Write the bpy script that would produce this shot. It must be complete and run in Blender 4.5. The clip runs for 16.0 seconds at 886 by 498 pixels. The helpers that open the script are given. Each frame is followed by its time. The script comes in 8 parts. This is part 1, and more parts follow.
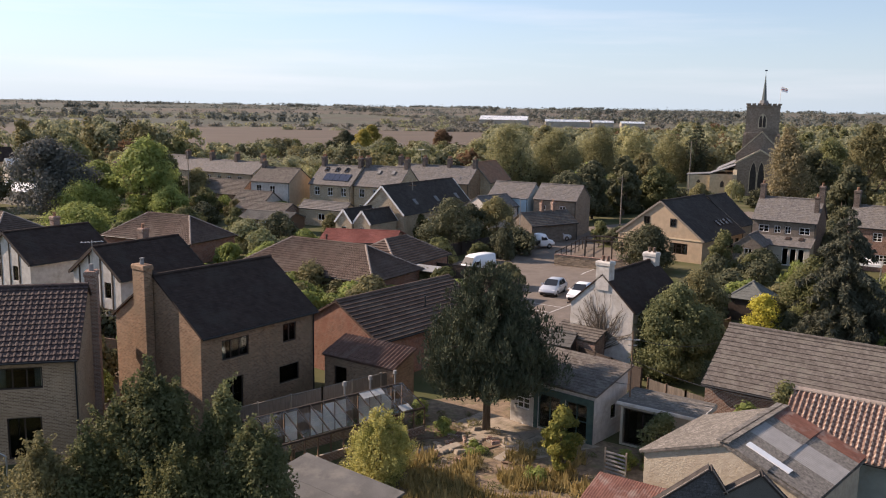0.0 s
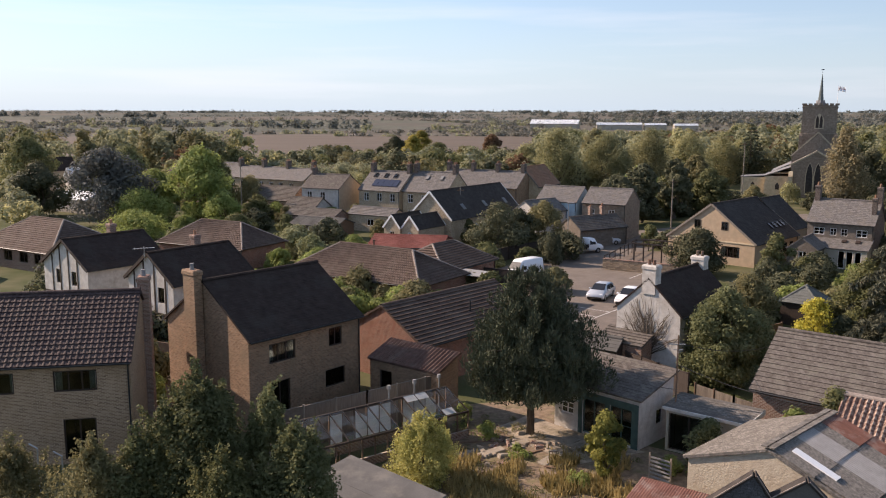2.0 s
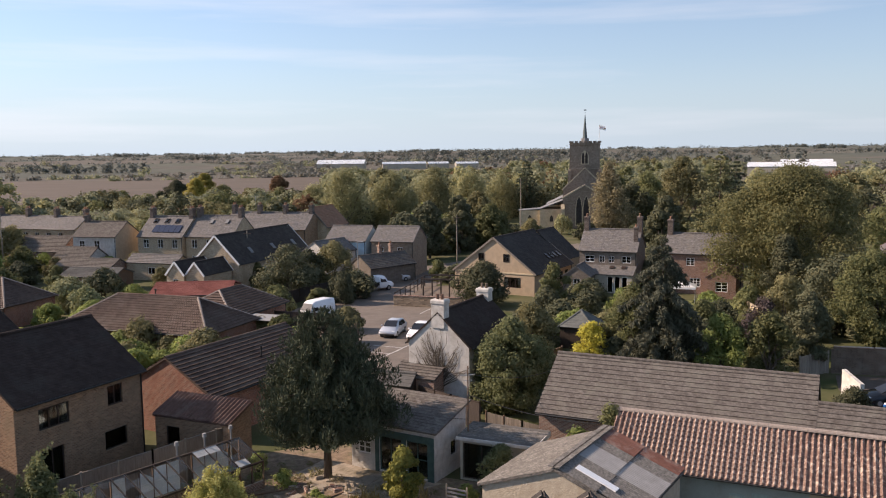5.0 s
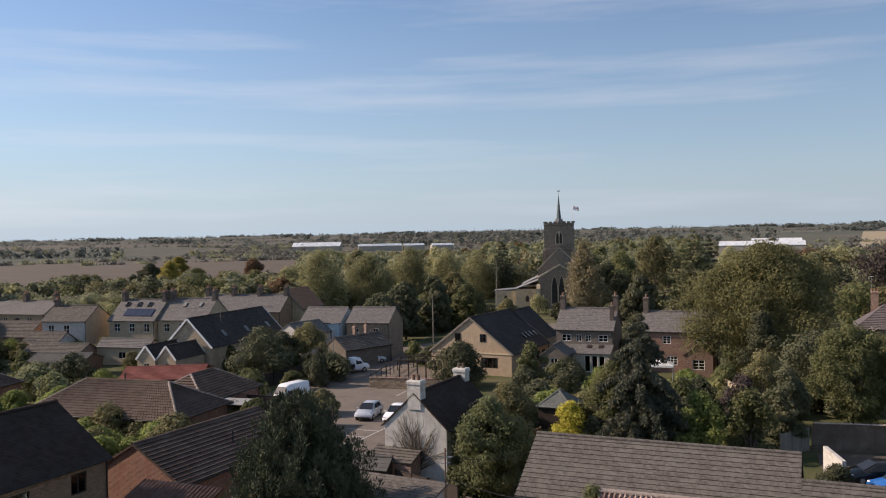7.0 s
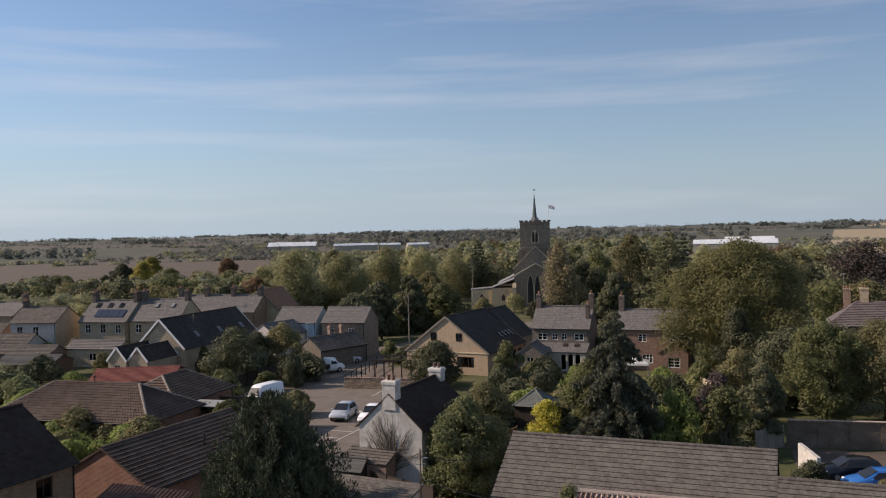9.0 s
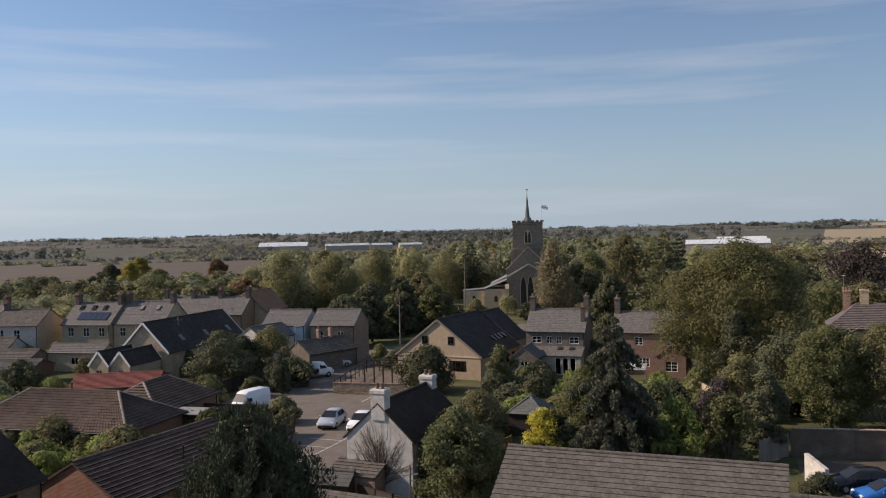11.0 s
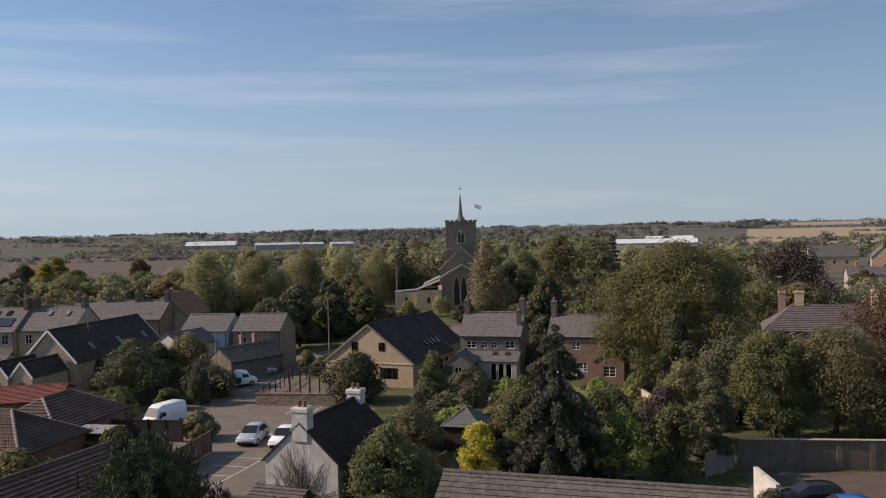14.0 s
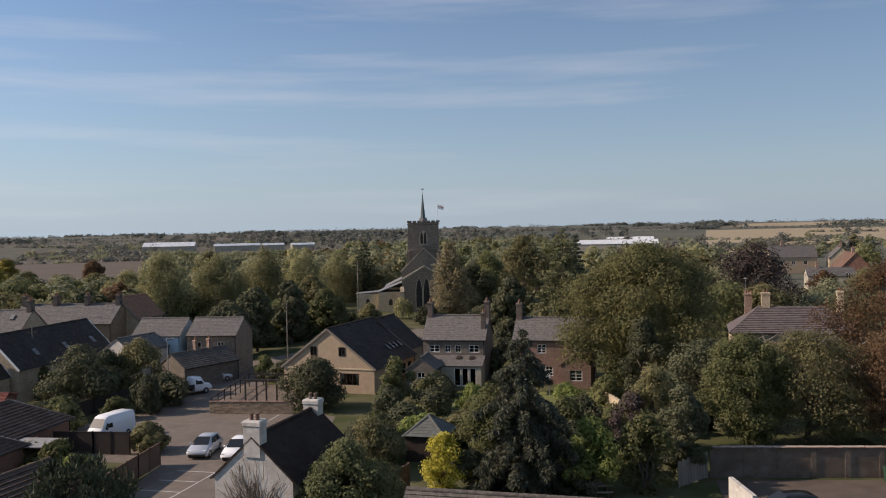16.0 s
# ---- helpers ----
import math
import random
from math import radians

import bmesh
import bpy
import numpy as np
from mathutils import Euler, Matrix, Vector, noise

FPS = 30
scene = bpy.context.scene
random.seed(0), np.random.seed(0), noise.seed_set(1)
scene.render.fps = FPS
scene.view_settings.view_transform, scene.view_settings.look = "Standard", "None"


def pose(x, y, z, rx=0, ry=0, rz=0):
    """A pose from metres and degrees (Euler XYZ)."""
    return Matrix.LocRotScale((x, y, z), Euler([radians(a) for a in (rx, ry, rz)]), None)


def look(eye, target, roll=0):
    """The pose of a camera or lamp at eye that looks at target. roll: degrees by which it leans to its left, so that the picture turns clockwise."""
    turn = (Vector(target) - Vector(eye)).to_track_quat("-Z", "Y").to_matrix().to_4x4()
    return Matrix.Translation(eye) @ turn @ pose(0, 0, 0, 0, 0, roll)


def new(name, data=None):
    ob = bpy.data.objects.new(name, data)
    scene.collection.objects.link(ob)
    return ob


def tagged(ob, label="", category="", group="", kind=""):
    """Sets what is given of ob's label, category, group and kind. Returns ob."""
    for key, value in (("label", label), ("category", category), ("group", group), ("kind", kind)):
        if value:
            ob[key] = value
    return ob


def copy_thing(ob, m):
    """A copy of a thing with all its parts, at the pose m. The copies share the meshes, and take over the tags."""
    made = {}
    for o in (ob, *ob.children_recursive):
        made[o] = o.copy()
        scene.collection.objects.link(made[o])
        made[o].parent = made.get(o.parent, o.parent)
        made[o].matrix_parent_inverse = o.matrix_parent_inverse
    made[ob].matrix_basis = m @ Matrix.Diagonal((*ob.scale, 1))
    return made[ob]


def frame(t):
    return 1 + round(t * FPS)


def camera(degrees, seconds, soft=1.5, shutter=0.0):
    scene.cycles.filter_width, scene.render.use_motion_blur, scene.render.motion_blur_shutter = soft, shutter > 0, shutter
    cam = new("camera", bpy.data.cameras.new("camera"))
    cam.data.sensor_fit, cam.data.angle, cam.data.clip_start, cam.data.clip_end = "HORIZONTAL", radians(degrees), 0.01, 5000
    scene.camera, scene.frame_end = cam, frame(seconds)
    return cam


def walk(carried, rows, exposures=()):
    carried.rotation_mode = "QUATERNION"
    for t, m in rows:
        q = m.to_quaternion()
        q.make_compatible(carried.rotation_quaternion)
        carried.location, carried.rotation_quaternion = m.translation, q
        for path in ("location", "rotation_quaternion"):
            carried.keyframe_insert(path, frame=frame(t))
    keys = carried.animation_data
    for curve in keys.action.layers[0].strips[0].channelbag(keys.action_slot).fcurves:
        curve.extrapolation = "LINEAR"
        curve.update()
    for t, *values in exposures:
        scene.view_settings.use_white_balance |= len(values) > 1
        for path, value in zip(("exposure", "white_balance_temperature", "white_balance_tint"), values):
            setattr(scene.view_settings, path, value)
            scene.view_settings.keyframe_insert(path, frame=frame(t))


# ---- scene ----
cam = camera(54.8, 16.0, soft=1.1)
PATH = [
    (0.0, 0.00, 0.00, 17.85, 0.00, -9.38, 0.96),
    (0.5, 0.21, -0.07, 17.85, 1.69, -9.30, 0.80),
    (1.0, 0.33, -0.13, 17.84, 2.17, -9.22, 0.49),
    (1.5, 0.42, -0.19, 17.85, 3.14, -9.15, 0.33),
    (2.0, 0.48, -0.23, 17.87, 3.50, -9.08, 0.12),
    (2.5, 0.53, -0.27, 17.91, 1.27, -9.09, -0.01),
    (3.0, 0.46, -0.28, 17.95, -2.80, -9.12, -0.33),
    (3.5, 0.44, -0.29, 17.98, -2.52, -9.07, -0.42),
    (4.0, 0.50, -0.34, 18.00, -8.82, -9.18, -0.58),
    (4.2, 0.53, -0.34, 18.00, -10.51, -9.19, -0.59),
    (6.3, 0.82, -0.06, 17.72, -10.48, -1.06, -1.02),
    (6.5, 0.80, -0.04, 17.72, -12.37, -1.12, -1.12),
    (7.0, 0.75, 0.00, 17.72, -12.22, -1.06, -1.15),
    (7.5, 0.75, 0.03, 17.71, -13.79, -1.09, -1.23),
    (8.0, 0.78, 0.06, 17.68, -13.55, -1.09, -1.16),
    (8.5, 0.85, 0.18, 17.64, -13.28, -1.11, -1.21),
    (8.7, 0.90, 0.32, 17.64, -13.53, -1.13, -1.31),
    (11.0, 1.66, 3.18, 17.74, -14.35, -1.15, -1.33),
    (11.5, 1.89, 4.02, 17.78, -14.14, -1.16, -1.28),
    (12.0, 2.12, 4.83, 17.82, -15.80, -1.24, -1.30),
    (12.5, 2.33, 5.58, 17.84, -17.48, -1.29, -1.34),
    (13.0, 2.55, 6.29, 17.85, -17.27, -1.28, -1.30),
    (13.5, 2.78, 6.98, 17.88, -17.02, -1.27, -1.23),
    (14.0, 3.03, 7.67, 17.92, -18.88, -1.32, -1.25),
    (14.5, 3.24, 8.38, 17.93, -21.98, -1.41, -1.40),
    (15.0, 3.47, 9.08, 17.93, -21.80, -1.40, -1.32),
    (15.5, 3.71, 9.77, 17.93, -21.61, -1.39, -1.28),
    (16.0, 3.96, 10.46, 17.91, -21.42, -1.32, -1.22),
]
walk(cam, [(t, pose(x, y, z, 90 + pitch, 0, yaw) @ pose(0, 0, 0, 0, 0, roll)) for t, x, y, z, yaw, pitch, roll in PATH],
     [(0, 0.66, 6880, 18), (4.2, 0.66, 6880, 18), (6.3, 0.34, 6660, 15), (11, 0.04, 6600, 14), (16, 0.01, 6600, 14)])

# ---- light ----
SUN_AZ, SUN_EL = 68.0, 32.0          # degrees from +y towards -x, and above the horizon
world = bpy.data.worlds.new("sky")
scene.world = world
world.use_nodes = True
wn, wl = world.node_tree.nodes, world.node_tree.links
sky = wn.new("ShaderNodeTexSky")
sky.sky_type, sky.sun_disc = "NISHITA", False
sky.sun_elevation, sky.sun_rotation = radians(SUN_EL), -radians(SUN_AZ)
sky.air_density, sky.dust_density, sky.ozone_density = 1.0, 0.4, 5.0
# thin streaks of high cloud
tc = wn.new("ShaderNodeTexCoord")
mp = wn.new("ShaderNodeMapping")
mp.inputs["Scale"].default_value = (1.2, 1.2, 16.0)
mp.inputs["Rotation"].default_value = (0.0, radians(2.5), 0.0)
nz = wn.new("ShaderNodeTexNoise")
nz.inputs["Scale"].default_value, nz.inputs["Detail"].default_value, nz.inputs["Roughness"].default_value = 1.6, 6.0, 0.55
rp = wn.new("ShaderNodeValToRGB")
rp.color_ramp.elements[0].position, rp.color_ramp.elements[1].position = 0.50, 0.80
rp.color_ramp.elements[1].color = (0.52, 0.52, 0.52, 1)
cm = wn.new("ShaderNodeMixRGB")
cm.inputs["Color2"].default_value = (5.6, 6.0, 6.6, 1)
wl.new(tc.outputs["Generated"], mp.inputs["Vector"])
wl.new(mp.outputs["Vector"], nz.inputs["Vector"])
wl.new(nz.outputs["Fac"], rp.inputs["Fac"])
wl.new(rp.outputs["Color"], cm.inputs["Fac"])
# pale haze towards the horizon, plus an added unseen veil overhead for fill light
sepz, hz, hm = wn.new("ShaderNodeSeparateXYZ"), wn.new("ShaderNodeValToRGB"), wn.new("ShaderNodeMixRGB")
hz.color_ramp.elements[0].position, hz.color_ramp.elements[0].color = 0.0, (0.90, 0.90, 0.90, 1)
hz.color_ramp.elements[1].position, hz.color_ramp.elements[1].color = 0.60, (0.30, 0.30, 0.30, 1)
hz.color_ramp.elements.new(0.10).color = (0.42, 0.42, 0.42, 1)
hz.color_ramp.elements.new(0.27).color = (0.10, 0.10, 0.10, 1)
hm.inputs["Color2"].default_value = (3.72, 4.70, 5.62, 1)
wl.new(tc.outputs["Generated"], sepz.inputs[0])
wl.new(sepz.outputs["Z"], hz.inputs["Fac"])
wl.new(hz.outputs["Color"], hm.inputs["Fac"])
wl.new(sky.outputs["Color"], hm.inputs["Color1"])
wl.new(hm.outputs["Color"], cm.inputs["Color1"])
# the sky dims gently away from the sun
dim, dm = wn.new("ShaderNodeMapRange"), wn.new("ShaderNodeMixRGB")
dim.inputs["From Min"].default_value, dim.inputs["From Max"].default_value = -0.05, 0.9
dim.inputs["To Min"].default_value, dim.inputs["To Max"].default_value = 1.0, 0.80
dm.blend_type, dm.inputs["Fac"].default_value = "MULTIPLY", 1.0
wl.new(sepz.outputs["X"], dim.inputs["Value"])
wl.new(cm.outputs["Color"], dm.inputs["Color1"])
wl.new(dim.outputs["Result"], dm.inputs["Color2"])
wl.new(dm.outputs["Color"], wn["Background"].inputs["Color"])
wn["Background"].inputs["Strength"].default_value = 0.112
sun = new("sun", bpy.data.lights.new("sun", "SUN"))
sun.data.energy, sun.data.angle, sun.data.color = 5.2, radians(0.6), (1.0, 0.835, 0.685)
to_sun = Vector((-math.sin(radians(SUN_AZ)) * math.cos(radians(SUN_EL)), math.cos(radians(SUN_AZ)) * math.cos(radians(SUN_EL)), math.sin(radians(SUN_EL))))
sun.matrix_world = look(to_sun * 100, (0, 0, 0))


# ---- materials ----
def mat(name, c1, c2, scale=2.0, rough=0.85, bump=0.15, fine=25.0, stretch=(1, 1, 1), metal=0.0, stain=None, stain_scale=0.35, brick=None, island=0.0, obj=0.0, spec=0.3):
    """A two-scale procedural surface; brick=(width, height, mortar colour); island and obj: shade spread from piece to piece."""
    m = bpy.data.materials.new(name)
    m.use_nodes = True
    n, l = m.node_tree.nodes, m.node_tree.links
    b = n["Principled BSDF"]
    b.inputs["Roughness"].default_value, b.inputs["Metallic"].default_value = rough, metal
    b.inputs["Specular IOR Level"].default_value = spec
    co = n.new("ShaderNodeTexCoord")
    ma = n.new("ShaderNodeMapping")
    ma.inputs["Scale"].default_value = stretch
    l.new(co.outputs["Object"], ma.inputs["Vector"])
    big = n.new("ShaderNodeTexNoise")
    big.inputs["Scale"].default_value, big.inputs["Detail"].default_value = scale, 5.0
    small = n.new("ShaderNodeTexNoise")
    small.inputs["Scale"].default_value, small.inputs["Detail"].default_value = fine, 3.0
    l.new(ma.outputs["Vector"], big.inputs["Vector"])
    l.new(ma.outputs["Vector"], small.inputs["Vector"])
    add = n.new("ShaderNodeMath")
    add.operation = "MULTIPLY_ADD"
    add.inputs[1].default_value = 0.45
    l.new(small.outputs["Fac"], add.inputs[0])
    l.new(big.outputs["Fac"], add.inputs[2])
    ramp = n.new("ShaderNodeValToRGB")
    ramp.color_ramp.elements[0].position, ramp.color_ramp.elements[1].position = 0.45, 0.98
    ramp.color_ramp.elements[0].color, ramp.color_ramp.elements[1].color = (*c1, 1), (*c2, 1)
    l.new(add.outputs[0], ramp.inputs["Fac"])
    out = ramp.outputs["Color"]
    height = small.outputs["Fac"]
    if brick:
        # a wall's own bricks: the horizontal run mixes x and y, so that every face shows courses
        sep, com = n.new("ShaderNodeSeparateXYZ"), n.new("ShaderNodeCombineXYZ")
        run = n.new("ShaderNodeMath")
        l.new(co.outputs["Object"], sep.inputs[0])
        l.new(sep.outputs["X"], run.inputs[0])
        l.new(sep.outputs["Y"], run.inputs[1])
        l.new(run.outputs[0], com.inputs["X"])
        l.new(sep.outputs["Z"], com.inputs["Y"])
        bt = n.new("ShaderNodeTexBrick")
        bt.inputs["Scale"].default_value = 1.0
        bt.inputs["Brick Width"].default_value, bt.inputs["Row Height"].default_value = brick[0], brick[1]
        bt.inputs["Mortar Size"].default_value, bt.inputs["Bias"].default_value = (0.012 if brick[1] < 0.1 else 0.006), 0.0
        bt.inputs["Mortar"].default_value = (*brick[2], 1)
        l.new(com.outputs[0], bt.inputs["Vector"])
        dark = n.new("ShaderNodeMixRGB")
        dark.blend_type = "MULTIPLY"
        dark.inputs["Fac"].default_value, dark.inputs["Color2"].default_value = 1.0, ((0.50, 0.46, 0.44, 1) if brick[1] < 0.1 else (0.78, 0.77, 0.76, 1))
        l.new(out, dark.inputs["Color1"])
        l.new(out, bt.inputs["Color1"])
        l.new(dark.outputs["Color"], bt.inputs["Color2"])
        out = bt.outputs["Color"]
    if stain:
        sn = n.new("ShaderNodeTexNoise")
        sn.inputs["Scale"].default_value, sn.inputs["Detail"].default_value, sn.inputs["Roughness"].default_value = stain_scale, 7.0, 0.65
        l.new(co.outputs["Object"], sn.inputs["Vector"])
        sr = n.new("ShaderNodeValToRGB")
        sr.color_ramp.elements[0].position, sr.color_ramp.elements[1].position = 0.50, 0.66
        sr.color_ramp.elements[1].color = (0.75, 0.75, 0.75, 1)
        l.new(sn.outputs["Fac"], sr.inputs["Fac"])
        mx = n.new("ShaderNodeMixRGB")
        mx.inputs["Color2"].default_value = (*stain, 1)
        l.new(sr.outputs["Color"], mx.inputs["Fac"])
        l.new(out, mx.inputs["Color1"])
        out = mx.outputs["Color"]
    for amount, node, socket in ((island, "ShaderNodeNewGeometry", "Random Per Island"), (obj, "ShaderNodeObjectInfo", "Random")):
        if amount:
            src = n.new(node)
            mr = n.new("ShaderNodeMapRange")
            mr.inputs["To Min"].default_value, mr.inputs["To Max"].default_value = 1 - amount, 1 + amount
            l.new(src.outputs[socket], mr.inputs["Value"])
            hs = n.new("ShaderNodeHueSaturation")
            l.new(mr.outputs["Result"], hs.inputs["Value"])
            l.new(out, hs.inputs["Color"])
            out = hs.outputs["Color"]
    l.new(out, b.inputs["Base Color"])
    if bump:
        bp = n.new("ShaderNodeBump")
        bp.inputs["Strength"].default_value, bp.inputs["Distance"].default_value = bump, 0.05
        l.new(height, bp.inputs["Height"])
        l.new(bp.outputs["Normal"], b.inputs["Normal"])
    return m


def leaf_mat(name, c1, c2, accent=None, glow=0.3):
    m = bpy.data.materials.new(name)
    m.use_nodes = True
    n, l = m.node_tree.nodes, m.node_tree.links
    b = n["Principled BSDF"]
    b.inputs["Roughness"].default_value = 0.7
    b.inputs["Specular IOR Level"].default_value = 0.12
    geo, info, co = n.new("ShaderNodeNewGeometry"), n.new("ShaderNodeObjectInfo"), n.new("ShaderNodeTexCoord")
    nzz = n.new("ShaderNodeTexNoise")
    nzz.inputs["Scale"].default_value, nzz.inputs["Detail"].default_value = 0.55, 4.0
    l.new(co.outputs["Object"], nzz.inputs["Vector"])
    s = n.new("ShaderNodeMath")
    s.operation = "MULTIPLY_ADD"
    s.inputs[1].default_value = 0.20
    l.new(geo.outputs["Random Per Island"], s.inputs[0])
    l.new(nzz.outputs["Fac"], s.inputs[2])
    ramp = n.new("ShaderNodeValToRGB")
    e = ramp.color_ramp.elements
    e[0].position, e[0].color, e[1].position, e[1].color = 0.40, (*c1, 1), 0.80, (*c2, 1)
    if accent:
        x = e.new(0.93)
        x.color = (*accent, 1)
    l.new(s.outputs[0], ramp.inputs["Fac"])
    hs = n.new("ShaderNodeHueSaturation")
    mr = n.new("ShaderNodeMapRange")
    mr.inputs["To Min"].default_value, mr.inputs["To Max"].default_value = 0.78, 1.2
    l.new(info.outputs["Random"], mr.inputs["Value"])
    l.new(mr.outputs["Result"], hs.inputs["Value"])
    l.new(ramp.outputs["Color"], hs.inputs["Color"])
    l.new(hs.outputs["Color"], b.inputs["Base Color"])
    tr, mix = n.new("ShaderNodeBsdfTranslucent"), n.new("ShaderNodeMixShader")
    mix.inputs["Fac"].default_value = glow
    l.new(hs.outputs["Color"], tr.inputs["Color"])
    l.new(b.outputs["BSDF"], mix.inputs[1])
    l.new(tr.outputs["BSDF"], mix.inputs[2])
    l.new(mix.outputs["Shader"], n["Material Output"].inputs["Surface"])
    return m


def glass_mat(name, tint=(0.8, 0.85, 0.85), gloss=0.12, clear=True):
    m = bpy.data.materials.new(name)
    m.use_nodes = True
    n, l = m.node_tree.nodes, m.node_tree.links
    tr, gl, mix, fr = n.new("ShaderNodeBsdfTransparent"), n.new("ShaderNodeBsdfGlossy"), n.new("ShaderNodeMixShader"), n.new("ShaderNodeFresnel")
    tr.inputs["Color"].default_value = (*tint, 1)
    gl.inputs["Roughness"].default_value = 0.03
    fr.inputs["IOR"].default_value = 1.5
    l.new(fr.outputs["Fac"], mix.inputs["Fac"])
    l.new(tr.outputs["BSDF"], mix.inputs[1])
    l.new(gl.outputs["BSDF"], mix.inputs[2])
    l.new(mix.outputs["Shader"], n["Material Output"].inputs["Surface"])
    return m


M = {}
M["brick_brown"] = mat("brown brick", (0.210, 0.120, 0.072), (0.415, 0.255, 0.156), 1.6, brick=(0.225, 0.075, (0.30, 0.222, 0.150)), bump=0.4, stain=(0.229, 0.163, 0.103), stain_scale=0.6)
M["brick_buff"] = mat("buff brick", (0.250, 0.172, 0.108), (0.400, 0.280, 0.180), 1.4, brick=(0.225, 0.075, (0.489, 0.358, 0.242)), bump=0.4, stain=(0.288, 0.197, 0.116), stain_scale=0.5)
M["brick_red"] = mat("red brick", (0.195, 0.071, 0.044), (0.345, 0.142, 0.090), 1.3, brick=(0.225, 0.075, (0.333, 0.235, 0.180)), bump=0.4, stain=(0.202, 0.084, 0.054), stain_scale=0.6)
M["brick_dark"] = mat("dark brick", (0.180, 0.101, 0.075), (0.334, 0.189, 0.135), 1.3, brick=(0.225, 0.075, (0.360, 0.302, 0.247)), bump=0.3)
M["brick_yellow"] = mat("yellow gault brick", (0.381, 0.297, 0.183), (0.561, 0.451, 0.302), 1.0, brick=(0.225, 0.075, (0.471, 0.396, 0.302)), bump=0.3, stain=(0.303, 0.231, 0.151))
M["stone"] = mat("field stone", (0.190, 0.146, 0.108), (0.350, 0.272, 0.203), 3.0, brick=(0.4, 0.2, (0.305, 0.255, 0.195)), bump=0.5, stain=(0.165, 0.122, 0.084), stain_scale=0.25)
M["stone_grey"] = mat("dark grey cottage stone", (0.125, 0.106, 0.088), (0.235, 0.200, 0.165), 3.0, brick=(0.4, 0.2, (0.21, 0.18, 0.15)), bump=0.5, stain=(0.11, 0.093, 0.077), stain_scale=0.4)
M["stone_light"] = mat("dressed limestone", (0.426, 0.347, 0.232), (0.582, 0.479, 0.327), 2.0, bump=0.3, stain=(0.314, 0.255, 0.172))
M["render_white"] = mat("white painted render", (0.405, 0.378, 0.339), (0.616, 0.590, 0.546), 2.5, bump=0.4, fine=12, stain=(0.352, 0.312, 0.264), stain_scale=1.1)
M["render_cream"] = mat("cream render", (0.355, 0.265, 0.178), (0.46, 0.348, 0.238), 2.0, bump=0.2, stain=(0.34, 0.27, 0.185), stain_scale=0.7)
M["render_blue"] = mat("pale blue render", (0.36, 0.49, 0.57), (0.45, 0.58, 0.66), 1.5, bump=0.1, stain=(0.32, 0.42, 0.48))
M["render_grey"] = mat("grey roughcast", (0.317, 0.286, 0.228), (0.422, 0.386, 0.312), 1.5, bump=0.2, stain=(0.264, 0.227, 0.175))
# sage tone that carries the shade on the pantiled barn's wall
M["render_sage_shade"] = mat("sage render with painted shade", (0.25, 0.255, 0.215), (0.36, 0.365, 0.31), 1.8, bump=0.25, stain=(0.20, 0.19, 0.155), stain_scale=0.9)
M["clunch"] = mat("limewashed stone wall", (0.340, 0.289, 0.217), (0.468, 0.408, 0.315), 4.0, bump=0.5, fine=12, stain=(0.340, 0.281, 0.212), stain_scale=1.2)
M["tile_dark"] = mat("dark plain tile", (0.032, 0.023, 0.020), (0.060, 0.043, 0.036), 2.2, 0.95, bump=0.6, fine=14, stain=(0.052, 0.044, 0.037), stain_scale=0.6, brick=(0.2, 0.12, (0.037, 0.028, 0.023)), spec=0.15)
M["tile_brown"] = mat("brown concrete tile", (0.070, 0.049, 0.040), (0.128, 0.091, 0.074), 1.8, 0.9, bump=0.5, fine=12, stain=(0.120, 0.095, 0.077), stain_scale=0.5, brick=(0.3, 0.17, (0.087, 0.061, 0.047)), spec=0.2)
M["tile_left"] = mat("dark red-brown concrete tile", (0.040, 0.026, 0.025), (0.074, 0.048, 0.044), 1.5, 0.8, bump=0.4, stain=(0.072, 0.053, 0.045), stain_scale=0.7)
M["tile_grey"] = mat("weathered grey-brown tile", (0.086, 0.075, 0.066), (0.171, 0.152, 0.137), 4.5, 0.95, bump=0.8, fine=9, stain=(0.156, 0.144, 0.123), stain_scale=1.1, brick=(0.3, 0.18, (0.081, 0.072, 0.064)), spec=0.15)
M["tile_tan"] = mat("tan clay tile", (0.13, 0.074, 0.053), (0.22, 0.132, 0.095), 1.8, 0.9, bump=0.4, stain=(0.17, 0.135, 0.10), brick=(0.3, 0.17, (0.13, 0.09, 0.065)))
M["tile_purple"] = mat("purple-grey ribbed tile", (0.080, 0.066, 0.066), (0.165, 0.138, 0.135), 1.8, 0.85, bump=0.4, stain=(0.15, 0.13, 0.12), stain_scale=0.6)
M["tile_ext"] = mat("red-brown pantile", (0.085, 0.048, 0.038), (0.160, 0.095, 0.074), 2.5, 0.9, bump=0.4, stain=(0.17, 0.125, 0.1), stain_scale=1.4)
M["tile_red"] = mat("red tile", (0.15, 0.045, 0.035), (0.25, 0.085, 0.065), 1.5, 0.85, bump=0.3)
M["tile_orange"] = mat("orange clay tile", (0.221, 0.111, 0.064), (0.323, 0.178, 0.111), 1.5, 0.85, bump=0.3, stain=(0.187, 0.128, 0.085))
M["pantile"] = mat("weathered clay pantile", (0.088, 0.051, 0.040), (0.235, 0.148, 0.115), 7.0, 0.9, bump=0.4, fine=18, obj=0.16, island=0.16, stain=(0.52, 0.42, 0.335), stain_scale=5.0)
